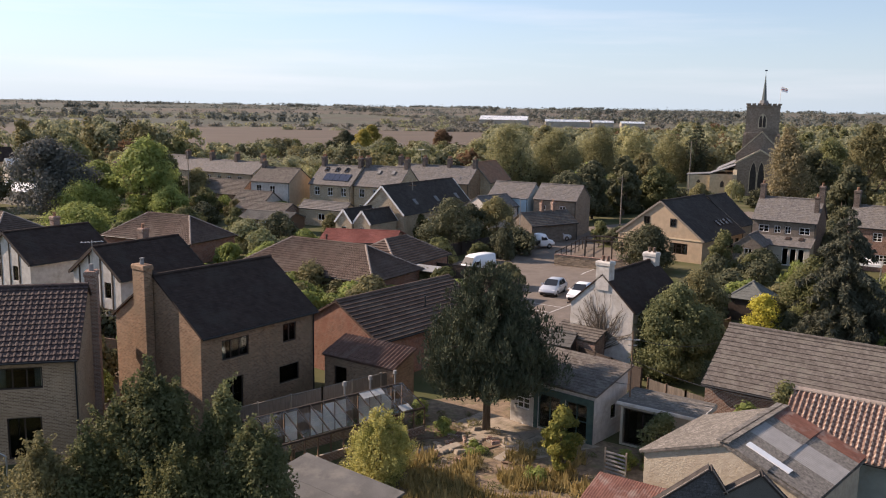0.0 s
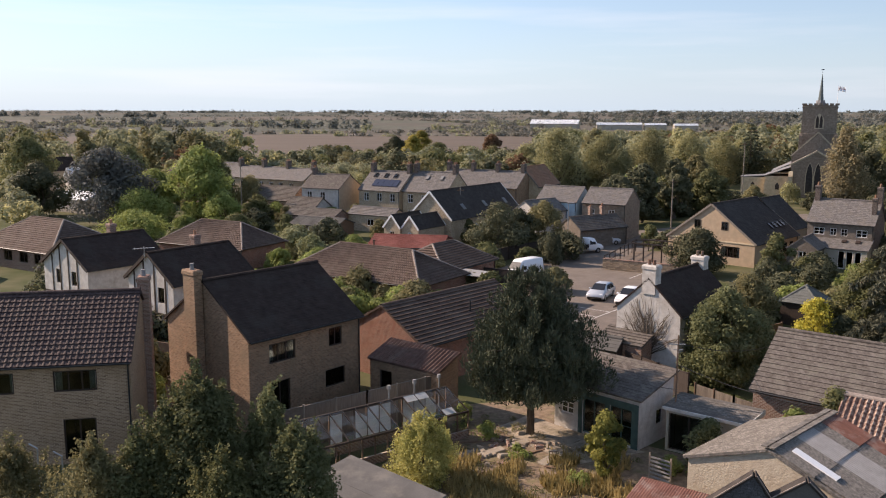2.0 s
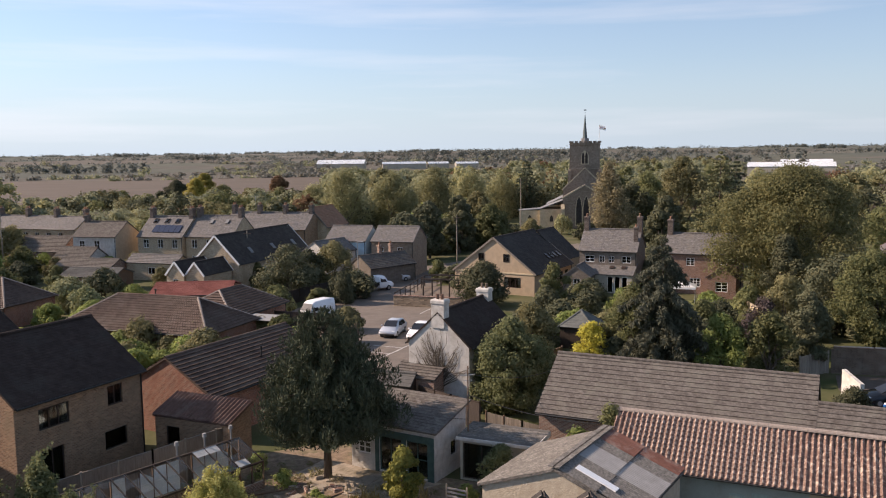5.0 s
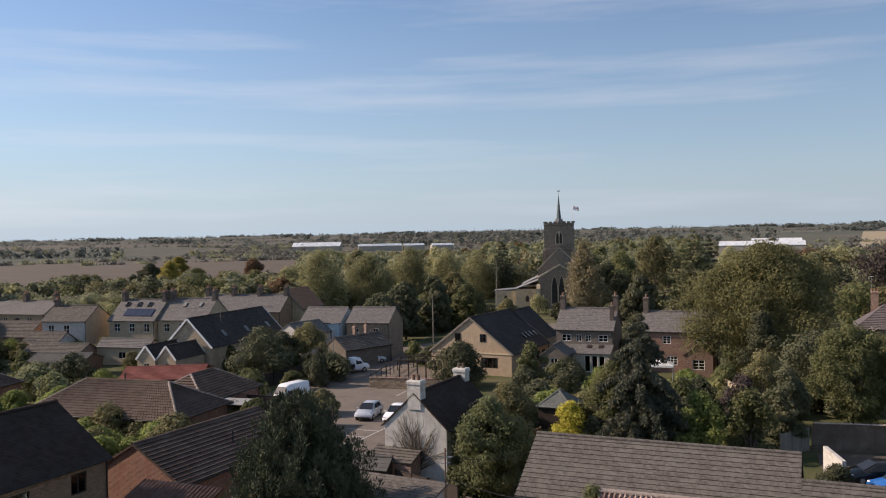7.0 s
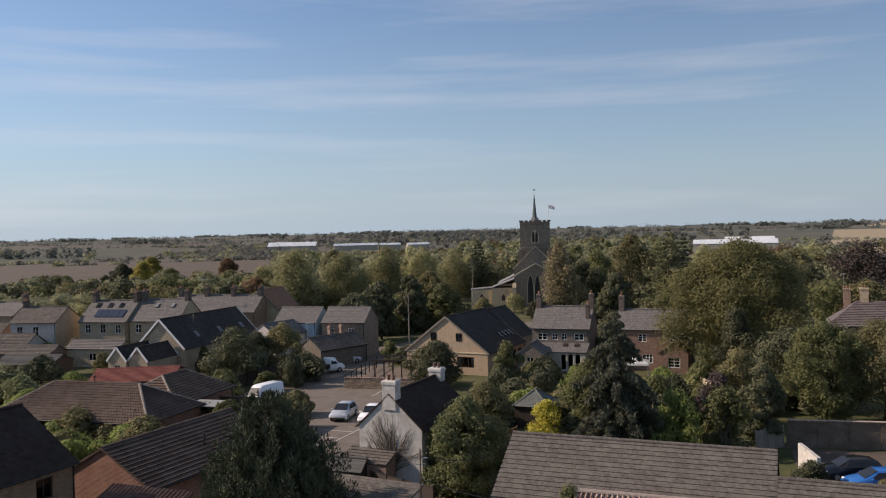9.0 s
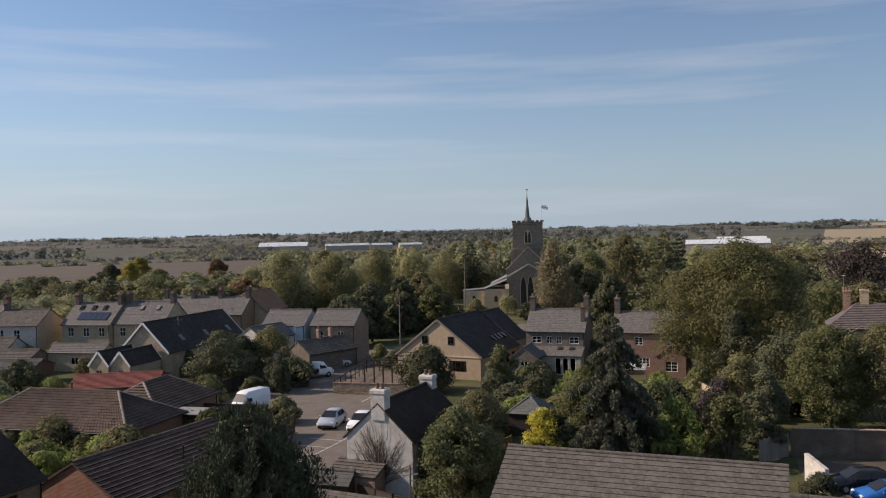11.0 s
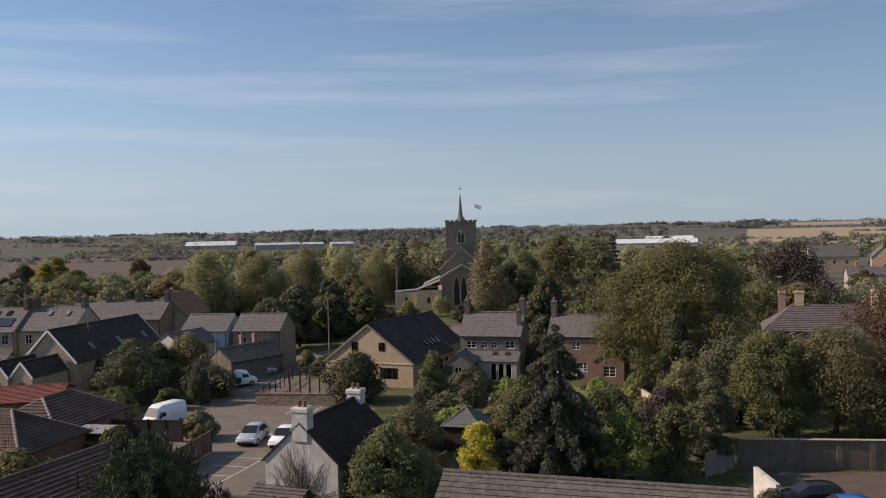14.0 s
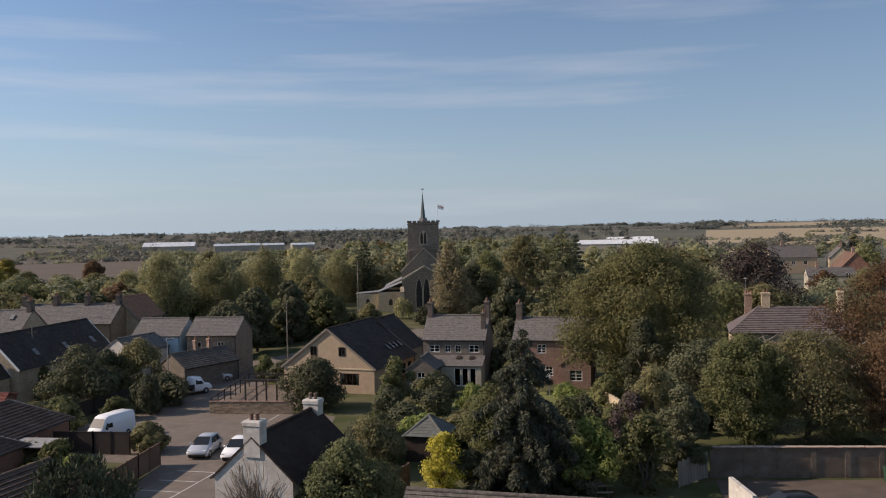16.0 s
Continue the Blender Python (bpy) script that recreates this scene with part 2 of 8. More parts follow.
M["slate"] = mat("grey slate", (0.088, 0.083, 0.080), (0.215, 0.203, 0.195), 3.2, 0.8, bump=0.4, fine=9, stain=(0.150, 0.132, 0.112), stain_scale=0.9, brick=(0.28, 0.17, (0.085, 0.080, 0.077)), spec=0.2)
M["slate_dark"] = mat("blue-black slate", (0.034, 0.029, 0.026), (0.068, 0.059, 0.053), 2.5, 0.9, bump=0.3, brick=(0.28, 0.2, (0.034, 0.030, 0.028)), stain=(0.066, 0.059, 0.053), stain_scale=0.5, spec=0.2)
M["asbestos"] = mat("lichened cement sheet", (0.089, 0.084, 0.077), (0.253, 0.232, 0.207), 6.0, 0.98, bump=0.8, fine=9, stain=(0.105, 0.097, 0.084), stain_scale=1.3, brick=(0.35, 0.13, (0.116, 0.108, 0.099)), spec=0.1)
M["asbestos_old"] = mat("blackened cement sheet", (0.077, 0.072, 0.068), (0.216, 0.203, 0.184), 7.0, 0.95, bump=0.5, fine=12)
M["sheet_grey"] = mat("grey corrugated sheet", (0.208, 0.204, 0.200), (0.288, 0.284, 0.276), 2.0, 0.7, bump=0.2, fine=9)
M["rust"] = mat("rusted iron sheet", (0.105, 0.045, 0.034), (0.195, 0.092, 0.068), 2.0, 0.85, bump=0.4, fine=8, stretch=(1, 0.3, 1), stain=(0.235, 0.185, 0.160), stain_scale=1.4)
M["hip_mortar"] = mat("pale mortared ridge tile", (0.19, 0.155, 0.13), (0.33, 0.275, 0.235), 6.0, 0.9, bump=0.4, fine=14, obj=0.15)
M["brick_soot"] = mat("soot-dark chimney brick", (0.085, 0.064, 0.054), (0.165, 0.122, 0.10), 1.3, brick=(0.225, 0.075, (0.17, 0.145, 0.125)), bump=0.3)
M["felt"] = mat("grey roofing felt", (0.073, 0.070, 0.065), (0.112, 0.109, 0.102), 1.0, 0.9, bump=0.3, stain=(0.099, 0.096, 0.087), stain_scale=0.7)
M["felt_green"] = mat("green mineral felt", (0.085, 0.090, 0.084), (0.148, 0.155, 0.145), 2.5, 0.95, bump=0.4, stain=(0.105, 0.110, 0.095))
M["timber"] = mat("weathered fence timber", (0.105, 0.066, 0.044), (0.19, 0.125, 0.085), 3.0, 0.9, bump=0.3, stretch=(6, 6, 0.6), obj=0.15)
M["timber_pale"] = mat("silvered timber", (0.176, 0.151, 0.122), (0.299, 0.261, 0.216), 3.0, 0.9, bump=0.3, stretch=(5.280, 5.400, 0.564), obj=0.15)
M["timber_fence"] = mat("greyed fence paling", (0.10, 0.082, 0.066), (0.19, 0.16, 0.132), 3.0, 0.9, bump=0.3, stretch=(5.3, 5.4, 0.56), obj=0.25)
M["timber_dark"] = mat("dark stained timber", (0.03, 0.022, 0.018), (0.065, 0.048, 0.038), 3.0, 0.7, bump=0.2, stretch=(5, 5, 0.8))
M["frame_dark"] = mat("dark brown window frame", (0.03, 0.02, 0.016), (0.05, 0.036, 0.03), 4.0, 0.5, bump=0.05)
M["frame_white"] = mat("white window frame", (0.70, 0.70, 0.68), (0.80, 0.80, 0.78), 4.0, 0.4, bump=0.03)
M["frame_green"] = mat("dark green paint", (0.034, 0.066, 0.058), (0.065, 0.110, 0.096), 3.0, 0.55, bump=0.1)
M["door_sage"] = mat("faded sage paint", (0.24, 0.28, 0.24), (0.34, 0.38, 0.33), 2.5, 0.8, bump=0.2, stretch=(5, 5, 0.7), stain=(0.28, 0.25, 0.2), stain_scale=1.5)
M["curtain"] = mat("pale curtain cloth", (0.55, 0.52, 0.46), (0.70, 0.67, 0.60), 5.0, 0.9, bump=0.2)
M["slate_hung"] = mat("slate-hung wall", (0.035, 0.037, 0.042), (0.105, 0.108, 0.115), 9.0, 0.8, bump=0.5, fine=16, brick=(0.24, 0.2, (0.03, 0.03, 0.032)))
M["felt_pale"] = mat("sun-bleached grey felt", (0.072, 0.071, 0.069), (0.118, 0.116, 0.112), 1.0, 0.9, bump=0.3, stain=(0.16, 0.15, 0.135), stain_scale=0.7)
M["interior"] = mat("dim room plaster", (0.16, 0.15, 0.14), (0.24, 0.23, 0.22), 1.0, 0.9, bump=0)
M["pipe"] = mat("black plastic pipe", (0.018, 0.018, 0.018), (0.03, 0.03, 0.03), 4.0, 0.5, bump=0)
M["metal"] = mat("galvanised steel", (0.30, 0.31, 0.31), (0.42, 0.43, 0.43), 3.0, 0.5, metal=0.6, bump=0.05)
M["lead"] = mat("lead", (0.13, 0.132, 0.135), (0.21, 0.212, 0.215), 2.0, 0.75, bump=0.1, stain=(0.14, 0.13, 0.11), stain_scale=0.8)
M["copper_green"] = mat("dark verdigris lead", (0.07, 0.09, 0.09), (0.13, 0.155, 0.15), 2.0, 0.6, bump=0.1)
M["white_sheet"] = mat("white sheet metal", (0.72, 0.73, 0.73), (0.80, 0.81, 0.81), 1.0, 0.4, bump=0.02)
M["concrete"] = mat("worn concrete", (0.240, 0.207, 0.162), (0.352, 0.303, 0.238), 1.5, 0.95, bump=0.4, stain=(0.200, 0.167, 0.125), stain_scale=0.8)
M["asphalt"] = mat("worn asphalt", (0.120, 0.099, 0.082), (0.188, 0.158, 0.132), 1.4, 0.92, bump=0.25, fine=40, stain=(0.110, 0.092, 0.077), stain_scale=0.35)
M["line_paint"] = mat("worn white road paint", (0.42, 0.41, 0.39), (0.62, 0.61, 0.58), 5.0, 0.8, bump=0.1)
M["plough"] = mat("ploughed field soil", (0.074, 0.056, 0.041), (0.114, 0.088, 0.064), 0.02, 0.95, bump=0.2, fine=0.4, stretch=(1, 4, 1))
M["stubble"] = mat("pale stubble field", (0.246, 0.197, 0.123), (0.344, 0.279, 0.180), 0.03, 0.95, bump=0.2, fine=0.4, stretch=(0.820, 3.280, 0.820))
M["gravel"] = mat("brown gravel yard", (0.114, 0.087, 0.066), (0.180, 0.144, 0.111), 0.8, 0.95, bump=0.5, fine=30, stain=(0.120, 0.096, 0.078), stain_scale=0.3)
# the gravel again, darkened so its colour holds the yard's shade
M["yard_shaded"] = mat("brown yard gravel with painted shade", (0.078, 0.059, 0.046), (0.128, 0.100, 0.080), 0.8, 0.95, bump=0.5, fine=30, stain=(0.085, 0.068, 0.055), stain_scale=0.3)
M["soil"] = mat("dry rubble and soil", (0.092, 0.067, 0.046), (0.280, 0.206, 0.138), 2.6, 0.95, bump=0.9, fine=7, stain=(0.111, 0.111, 0.046), stain_scale=0.8)
M["lawn"] = mat("garden grass", (0.085, 0.098, 0.03), (0.16, 0.172, 0.058), 1.2, 0.9, bump=0.5, fine=9, stain=(0.15, 0.145, 0.055), stain_scale=0.3)
M["bark"] = mat("bark", (0.06, 0.048, 0.036), (0.14, 0.115, 0.09), 4.0, 0.95, bump=0.8, fine=9, stretch=(3, 3, 0.6))
M["bark_pale"] = mat("pale bark", (0.16, 0.14, 0.11), (0.28, 0.25, 0.2), 4.0, 0.95, bump=0.6, fine=9, stretch=(3, 3, 0.6))
M["van_paint"] = mat("white car paint", (0.76, 0.77, 0.78), (0.80, 0.81, 0.82), 1.0, 0.25, bump=0, spec=0.5)
M["silver_paint"] = mat("silver car paint", (0.46, 0.48, 0.51), (0.52, 0.54, 0.57), 1.0, 0.3, bump=0, spec=0.5, metal=0.35)
M["black_paint"] = mat("black car paint", (0.012, 0.012, 0.014), (0.02, 0.02, 0.022), 1.0, 0.2, bump=0, spec=0.5)
M["blue_paint"] = mat("blue car paint", (0.02, 0.11, 0.36), (0.03, 0.14, 0.42), 1.0, 0.25, bump=0, spec=0.5)
M["rubber"] = mat("tyre rubber", (0.015, 0.015, 0.015), (0.03, 0.03, 0.03), 5.0, 0.8, bump=0.1)
M["solar"] = mat("solar panel", (0.02, 0.025, 0.045), (0.035, 0.04, 0.065), 3.0, 0.2, bump=0, spec=0.5)
M["flag"] = leaf_mat("white flag cloth", (0.78, 0.78, 0.78), (0.84, 0.84, 0.84), glow=0.5)
M["flag_red"] = mat("red flag cloth", (0.5, 0.03, 0.03), (0.6, 0.05, 0.05), 2.0, 0.8, bump=0.1)
M["plastic_green"] = mat("dark green plastic", (0.02, 0.05, 0.03), (0.035, 0.07, 0.045), 3.0, 0.5, bump=0.05)
M["glass"] = glass_mat("window glass", (0.55, 0.6, 0.6))
M["glass_clear"] = glass_mat("greenhouse glass", (0.86, 0.9, 0.88))
# a film of dust and old shading paint on the greenhouse panes
_n, _l = M["glass_clear"].node_tree.nodes, M["glass_clear"].node_tree.links
_d, _x, _t, _r = _n.new("ShaderNodeBsdfDiffuse"), _n.new("ShaderNodeMixShader"), _n.new("ShaderNodeTexNoise"), _n.new("ShaderNodeMapRange")
_d.inputs["Color"].default_value = (0.50, 0.51, 0.49, 1)
_t.inputs["Scale"].default_value = 0.8
_l.new(_n.new("ShaderNodeTexCoord").outputs["Object"], _t.inputs["Vector"])
_r.inputs["From Min"].default_value, _r.inputs["From Max"].default_value, _r.inputs["To Min"].default_value, _r.inputs["To Max"].default_value = 0.50, 0.70, 0.02, 0.16
_l.new(_t.outputs["Fac"], _r.inputs["Value"])
_l.new(_r.outputs["Result"], _x.inputs["Fac"])
_l.new(_n["Mix Shader"].outputs["Shader"], _x.inputs[1])
_l.new(_d.outputs["BSDF"], _x.inputs[2])
_l.new(_x.outputs["Shader"], _n["Material Output"].inputs["Surface"])
M["whitewash"] = mat("whitewashed board", (0.66, 0.66, 0.64), (0.82, 0.82, 0.80), 2.5, 0.8, bump=0.1)
M["pane_white"] = mat("whitewashed glass", (0.288, 0.296, 0.288), (0.496, 0.504, 0.488), 2.5, 0.5, bump=0.05)
M["car_glass"] = glass_mat("car glass", (0.12, 0.14, 0.15))
L = {}
L["green"] = leaf_mat("broad green leaves", (0.113, 0.125, 0.054), (0.215, 0.214, 0.096), glow=0.4)
L["dark"] = leaf_mat("dark green leaves", (0.067, 0.076, 0.045), (0.131, 0.128, 0.071), glow=0.25)
L["bright"] = leaf_mat("bright green leaves", (0.158, 0.202, 0.062), (0.306, 0.337, 0.112), glow=0.45)
L["olive"] = leaf_mat("yellowing olive leaves", (0.144, 0.138, 0.070), (0.259, 0.232, 0.112), accent=(0.279, 0.206, 0.077), glow=0.4)
L["willow"] = leaf_mat("willow leaves", (0.208, 0.208, 0.106), (0.361, 0.340, 0.176), glow=0.5)
L["yellowwillow"] = leaf_mat("yellow-green fine leaves", (0.281, 0.285, 0.090), (0.615, 0.553, 0.205), glow=0.4)
L["birch"] = leaf_mat("thin olive-brown birch leaves", (0.188, 0.163, 0.097), (0.323, 0.274, 0.161), glow=0.4)
# hedgerow green with the haze of distance painted into it
L["haze"] = leaf_mat("hedgerow leaves greyed for haze", (0.135, 0.134, 0.112), (0.207, 0.200, 0.166), glow=0.3)
L["bluegrey"] = leaf_mat("dusky blue-green leaves", (0.081, 0.085, 0.079), (0.149, 0.152, 0.134), glow=0.3)
L["laurel"] = leaf_mat("pale grey-green laurel leaves", (0.089, 0.102, 0.047), (0.169, 0.177, 0.085), glow=0.4)
L["goldleaf"] = leaf_mat("yellow-green turning leaves", (0.232, 0.210, 0.050), (0.419, 0.343, 0.088), glow=0.4)
L["gold"] = leaf_mat("golden leaves", (0.300, 0.275, 0.046), (0.614, 0.549, 0.105), glow=0.4)
L["goldgreen"] = leaf_mat("green leaves with golden tips", (0.080, 0.097, 0.028), (0.278, 0.251, 0.061), accent=(0.587, 0.452, 0.064), glow=0.35)
L["orange"] = leaf_mat("russet autumn leaves", (0.122, 0.077, 0.044), (0.202, 0.122, 0.068), glow=0.4)
L["copper"] = leaf_mat("dusky copper leaves", (0.056, 0.045, 0.040), (0.105, 0.083, 0.072), glow=0.25)
L["purple"] = leaf_mat("dusky purple leaves", (0.071, 0.056, 0.053), (0.136, 0.105, 0.095), glow=0.25)
L["pine"] = leaf_mat("dark pine needles", (0.048, 0.060, 0.038), (0.105, 0.120, 0.073), glow=0.1)
L["spruce"] = leaf_mat("grey-green spruce needles", (0.082, 0.087, 0.044), (0.169, 0.166, 0.083), glow=0.2)
L["spruce_dark"] = leaf_mat("dark drooping spruce needles", (0.052, 0.058, 0.041), (0.125, 0.128, 0.088), glow=0.2)
L["sage"] = leaf_mat("pale sage leaves", (0.198, 0.216, 0.102), (0.409, 0.400, 0.219), glow=0.3)
# woodland green raised in tone to carry some of the haze
L["far"] = leaf_mat("woodland leaves paled for haze", (0.167, 0.177, 0.106), (0.287, 0.283, 0.170), glow=0.45)
L["drygrass"] = leaf_mat("dry grass", (0.210, 0.167, 0.064), (0.445, 0.344, 0.152), glow=0.3)
L["chestnut"] = leaf_mat("yellowing chestnut leaves", (0.139, 0.143, 0.064), (0.270, 0.248, 0.109), accent=(0.270, 0.235, 0.090), glow=0.4)
# greyest leaves: the far haze is put into this colour
L["haze_far"] = leaf_mat("far copse leaves greyed for haze", (0.118, 0.128, 0.112), (0.168, 0.178, 0.152), glow=0.3)
L["red"] = leaf_mat("red creeper leaves", (0.197, 0.034, 0.025), (0.410, 0.082, 0.056), glow=0.3)


# ---- mesh tools ----
def mesh_of(name, verts, faces, material, smooth=False):
    me = bpy.data.meshes.new(name)
    me.from_pydata([tuple(v) for v in verts], [], faces)
    me.materials.append(material)
    if smooth:
        me.shade_smooth()
    me.update()
    return me


def part(name, data, parent=None, label="", m=None):
    """Links a mesh as one object under a thing, or under a part of it; m is its place there."""
    ob = new(name, data)
    if parent is not None:
        ob.parent = parent
    if m is not None:
        ob.matrix_basis = m
    if label:
        tagged(ob, label)
    return ob


def thing(name, label, category, m, group="", kind=""):
    ob = new(name)
    ob.empty_display_size = 0.2
    ob.matrix_basis = m
    return tagged(ob, label, category, group, kind)


class Geo:
    """Collects quads and boxes for one mesh."""

    def __init__(self):
        self.v, self.f = [], []

    def quad(self, *p):
        n = len(self.v)
        self.v += [tuple(q) for q in p]
        self.f.append(tuple(range(n, n + len(p))))
        return self

    def box(self, x0, y0, z0, x1, y1, z1, bevel=0.0):
        if bevel:
            return self.loft([(z0, x0 + bevel, y0 + bevel, x1 - bevel, y1 - bevel), (z0 + bevel, x0, y0, x1, y1), (z1 - bevel, x0, y0, x1, y1), (z1, x0 + bevel, y0 + bevel, x1 - bevel, y1 - bevel)])
        return self.loft([(z0, x0, y0, x1, y1), (z1, x0, y0, x1, y1)])

    def loft(self, rings):
        """Rectangles stacked up: rows of z, x0, y0, x1, y1."""
        n = len(self.v)
        for z, x0, y0, x1, y1 in rings:
            self.v += [(x0, y0, z), (x1, y0, z), (x1, y1, z), (x0, y1, z)]
        for k in range(len(rings) - 1):
            for i in range(4):
                a, b = n + 4 * k + i, n + 4 * k + (i + 1) % 4
                self.f.append((a, b, b + 4, a + 4))
        self.f.append((n + 3, n + 2, n + 1, n))
        e = n + 4 * (len(rings) - 1)
        self.f.append((e, e + 1, e + 2, e + 3))
        return self

    def lattice(self, xs, zs, y0, y1):
        """One jointed frame: xs and zs bound its members and openings in turn."""
        n, nx = len(self.v), len(xs)
        for y in (y0, y1):
            self.v += [(x, y, z) for z in zs for x in xs]
        m = nx * len(zs)
        full = lambda i, j: 0 <= i < nx - 1 and 0 <= j < len(zs) - 1 and (i % 2 == 0 or j % 2 == 0)
        for j in range(len(zs) - 1):
            for i in range(nx - 1):
                if not full(i, j):
                    continue
                a, b, c, d = (n + j * nx + i, n + j * nx + i + 1, n + (j + 1) * nx + i + 1, n + (j + 1) * nx + i)
                self.f += [(a, b, c, d), (d + m, c + m, b + m, a + m)]
                for (p, q), (k, l) in (((a, b), (i, j - 1)), ((b, c), (i + 1, j)), ((c, d), (i, j + 1)), ((d, a), (i - 1, j))):
                    if not full(k, l):
                        self.f.append((q, p, p + m, q + m))
        return self

    def tube(self, a, b, r0, r1=None, sides=8):
        a, b = Vector(a), Vector(b)
        r1 = r0 if r1 is None else r1
        d = (b - a).normalized()
        u = d.orthogonal().normalized()
        w = d.cross(u)
        n = len(self.v)
        for c, r in ((a, r0), (b, r1)):
            for i in range(sides):
                t = 2 * math.pi * i / sides
                self.v.append(tuple(c + r * (math.cos(t) * u + math.sin(t) * w)))
        for i in range(sides):
            j = (i + 1) % sides
            self.f.append((n + i, n + j, n + sides + j, n + sides + i))
        self.f.append(tuple(n + i for i in reversed(range(sides))))
        self.f.append(tuple(n + sides + i for i in range(sides)))
        return self

    def beam(self, a, b, w, h):
        """A rectangular bar from a to b, w wide and h high."""
        a, b = Vector(a), Vector(b)
        d = (b - a).normalized()
        side = d.cross(Vector((0, 0, 1)))
        side = side.normalized() if side.length > 1e-3 else Vector((1, 0, 0))
        up = side.cross(d).normalized()
        n = len(self.v)
        for c in (a, b):
            for s, t in ((-1, -1), (1, -1), (1, 1), (-1, 1)):
                self.v.append(tuple(c + side * s * w / 2 + up * t * h / 2))
        for i in range(4):
            j = (i + 1) % 4
            self.f.append((n + i, n + j, n + 4 + j, n + 4 + i))
        self.f += [(n + 3, n + 2, n + 1, n), (n + 4, n + 5, n + 6, n + 7)]
        return self

    def mesh(self, name, material, smooth=False):
        return mesh_of(name, self.v, self.f, material, smooth)


# ---- roofs ----
PROFILE = {
    "plain": ((0, 0), (1, 0)),
    "roll": ((0, 0.0), (0.18, 0.022), (0.36, 0.022), (0.5, 0.0), (1, 0.0)),
    "pan": ((0, 0.06), (0.16, 0.085), (0.34, 0.05), (0.55, -0.005), (0.8, 0.0), (1, 0.06)),
    "ripple": ((0, 0.0), (0.5, 0.018), (1, 0.0)),
    "sheet": ((0, 0.0), (0.25, 0.03), (0.5, 0.045), (0.75, 0.03), (1, 0.0)),
}


def slope_mesh(name, e0, e1, r1, r0, material, course=0.33, col=0.30, profile="plain", lap=0.035, thick=0.1):
    """A tiled slope between an eave e0-e1 and a ridge r0-r1: lapped courses with the tile's cross-section, and a soffit below."""
    e0, e1, r1, r0 = (np.array(p, float) for p in (e0, e1, r1, r0))
    run = np.linalg.norm((r0 + r1) / 2 - (e0 + e1) / 2)
    long = np.linalg.norm(e1 - e0)
    nrm = np.cross(e1 - e0, (r0 + r1) / 2 - (e0 + e1) / 2)
    nrm /= np.linalg.norm(nrm)
    n = max(1, int(round(run / course)))
    if profile == "plain":
        us, hs = np.linspace(0, 1, 3), np.zeros(3)
    else:
        k = max(1, int(round(long / col)))
        us = np.array([(i + u) / k for i in range(k) for u, _ in PROFILE[profile][:-1]] + [1.0])
        hs = np.array([h for i in range(k) for _, h in PROFILE[profile][:-1]] + [PROFILE[profile][-1][1]])
    g = Geo()
    m = len(us)
    for c in range(n):
        v0, v1 = c / n, min(1.0, (c + 1.0) / n)
        for v, lift in ((v0, lap), (v1, 0.0)):
            a, b = e0 + (r0 - e0) * v, e1 + (r1 - e1) * v
            for u, h in zip(us, hs):
                g.v.append(tuple(a + (b - a) * u + nrm * (h + lift)))
        base = c * 2 * m
        for i in range(m - 1):
            g.f.append((base + i, base + i + 1, base + m + i + 1, base + m + i))
            if c:
                g.f.append((base - m + i, base - m + i + 1, base + i + 1, base + i))
    d = -nrm * thick
    low = [e0 + d, e1 + d, r1 + d, r0 + d]
    g.quad(*reversed(low))
    top = [e0 + nrm * lap, e1 + nrm * lap, r1, r0]
    for i in (0, 1, 3):
        j = (i + 1) % 4
        g.quad(low[i], low[j], top[j], top[i])
    return g.mesh(name, material)


def ridge_mesh(a, b, material, r=0.13, piece=0.42):
    """Half-round ridge tiles, each a little wider at its lower lip, as one run."""
    a, b = Vector(a), Vector(b)
    k = max(1, int((b - a).length / piece))
    d = (b - a).normalized()
    side = d.cross(Vector((0, 0, 1))).normalized()
    up = side.cross(d).normalized()
    g = Geo()
    rings = []
    for i in range(k):
        rings += [(i / k, r), ((i + 0.93) / k, r * 0.93), ((i + 0.95) / k, r * 1.06)]
    rings.append((1.0, r))
    for t, rr in rings:
        c = a + (b - a) * t - Vector((0, 0, 0.05))
        for j in range(7):
            w = math.pi * j / 6
            g.v.append(tuple(c + side * rr * math.cos(w) * 1.15 + up * (rr * math.sin(w) - 0.03)))
    for i in range(len(rings) - 1):
        for j in range(6):
            g.f.append((i * 7 + j, i * 7 + j + 1, i * 7 + j + 8, i * 7 + j + 7))
    return g.mesh("ridge_tiles", material)


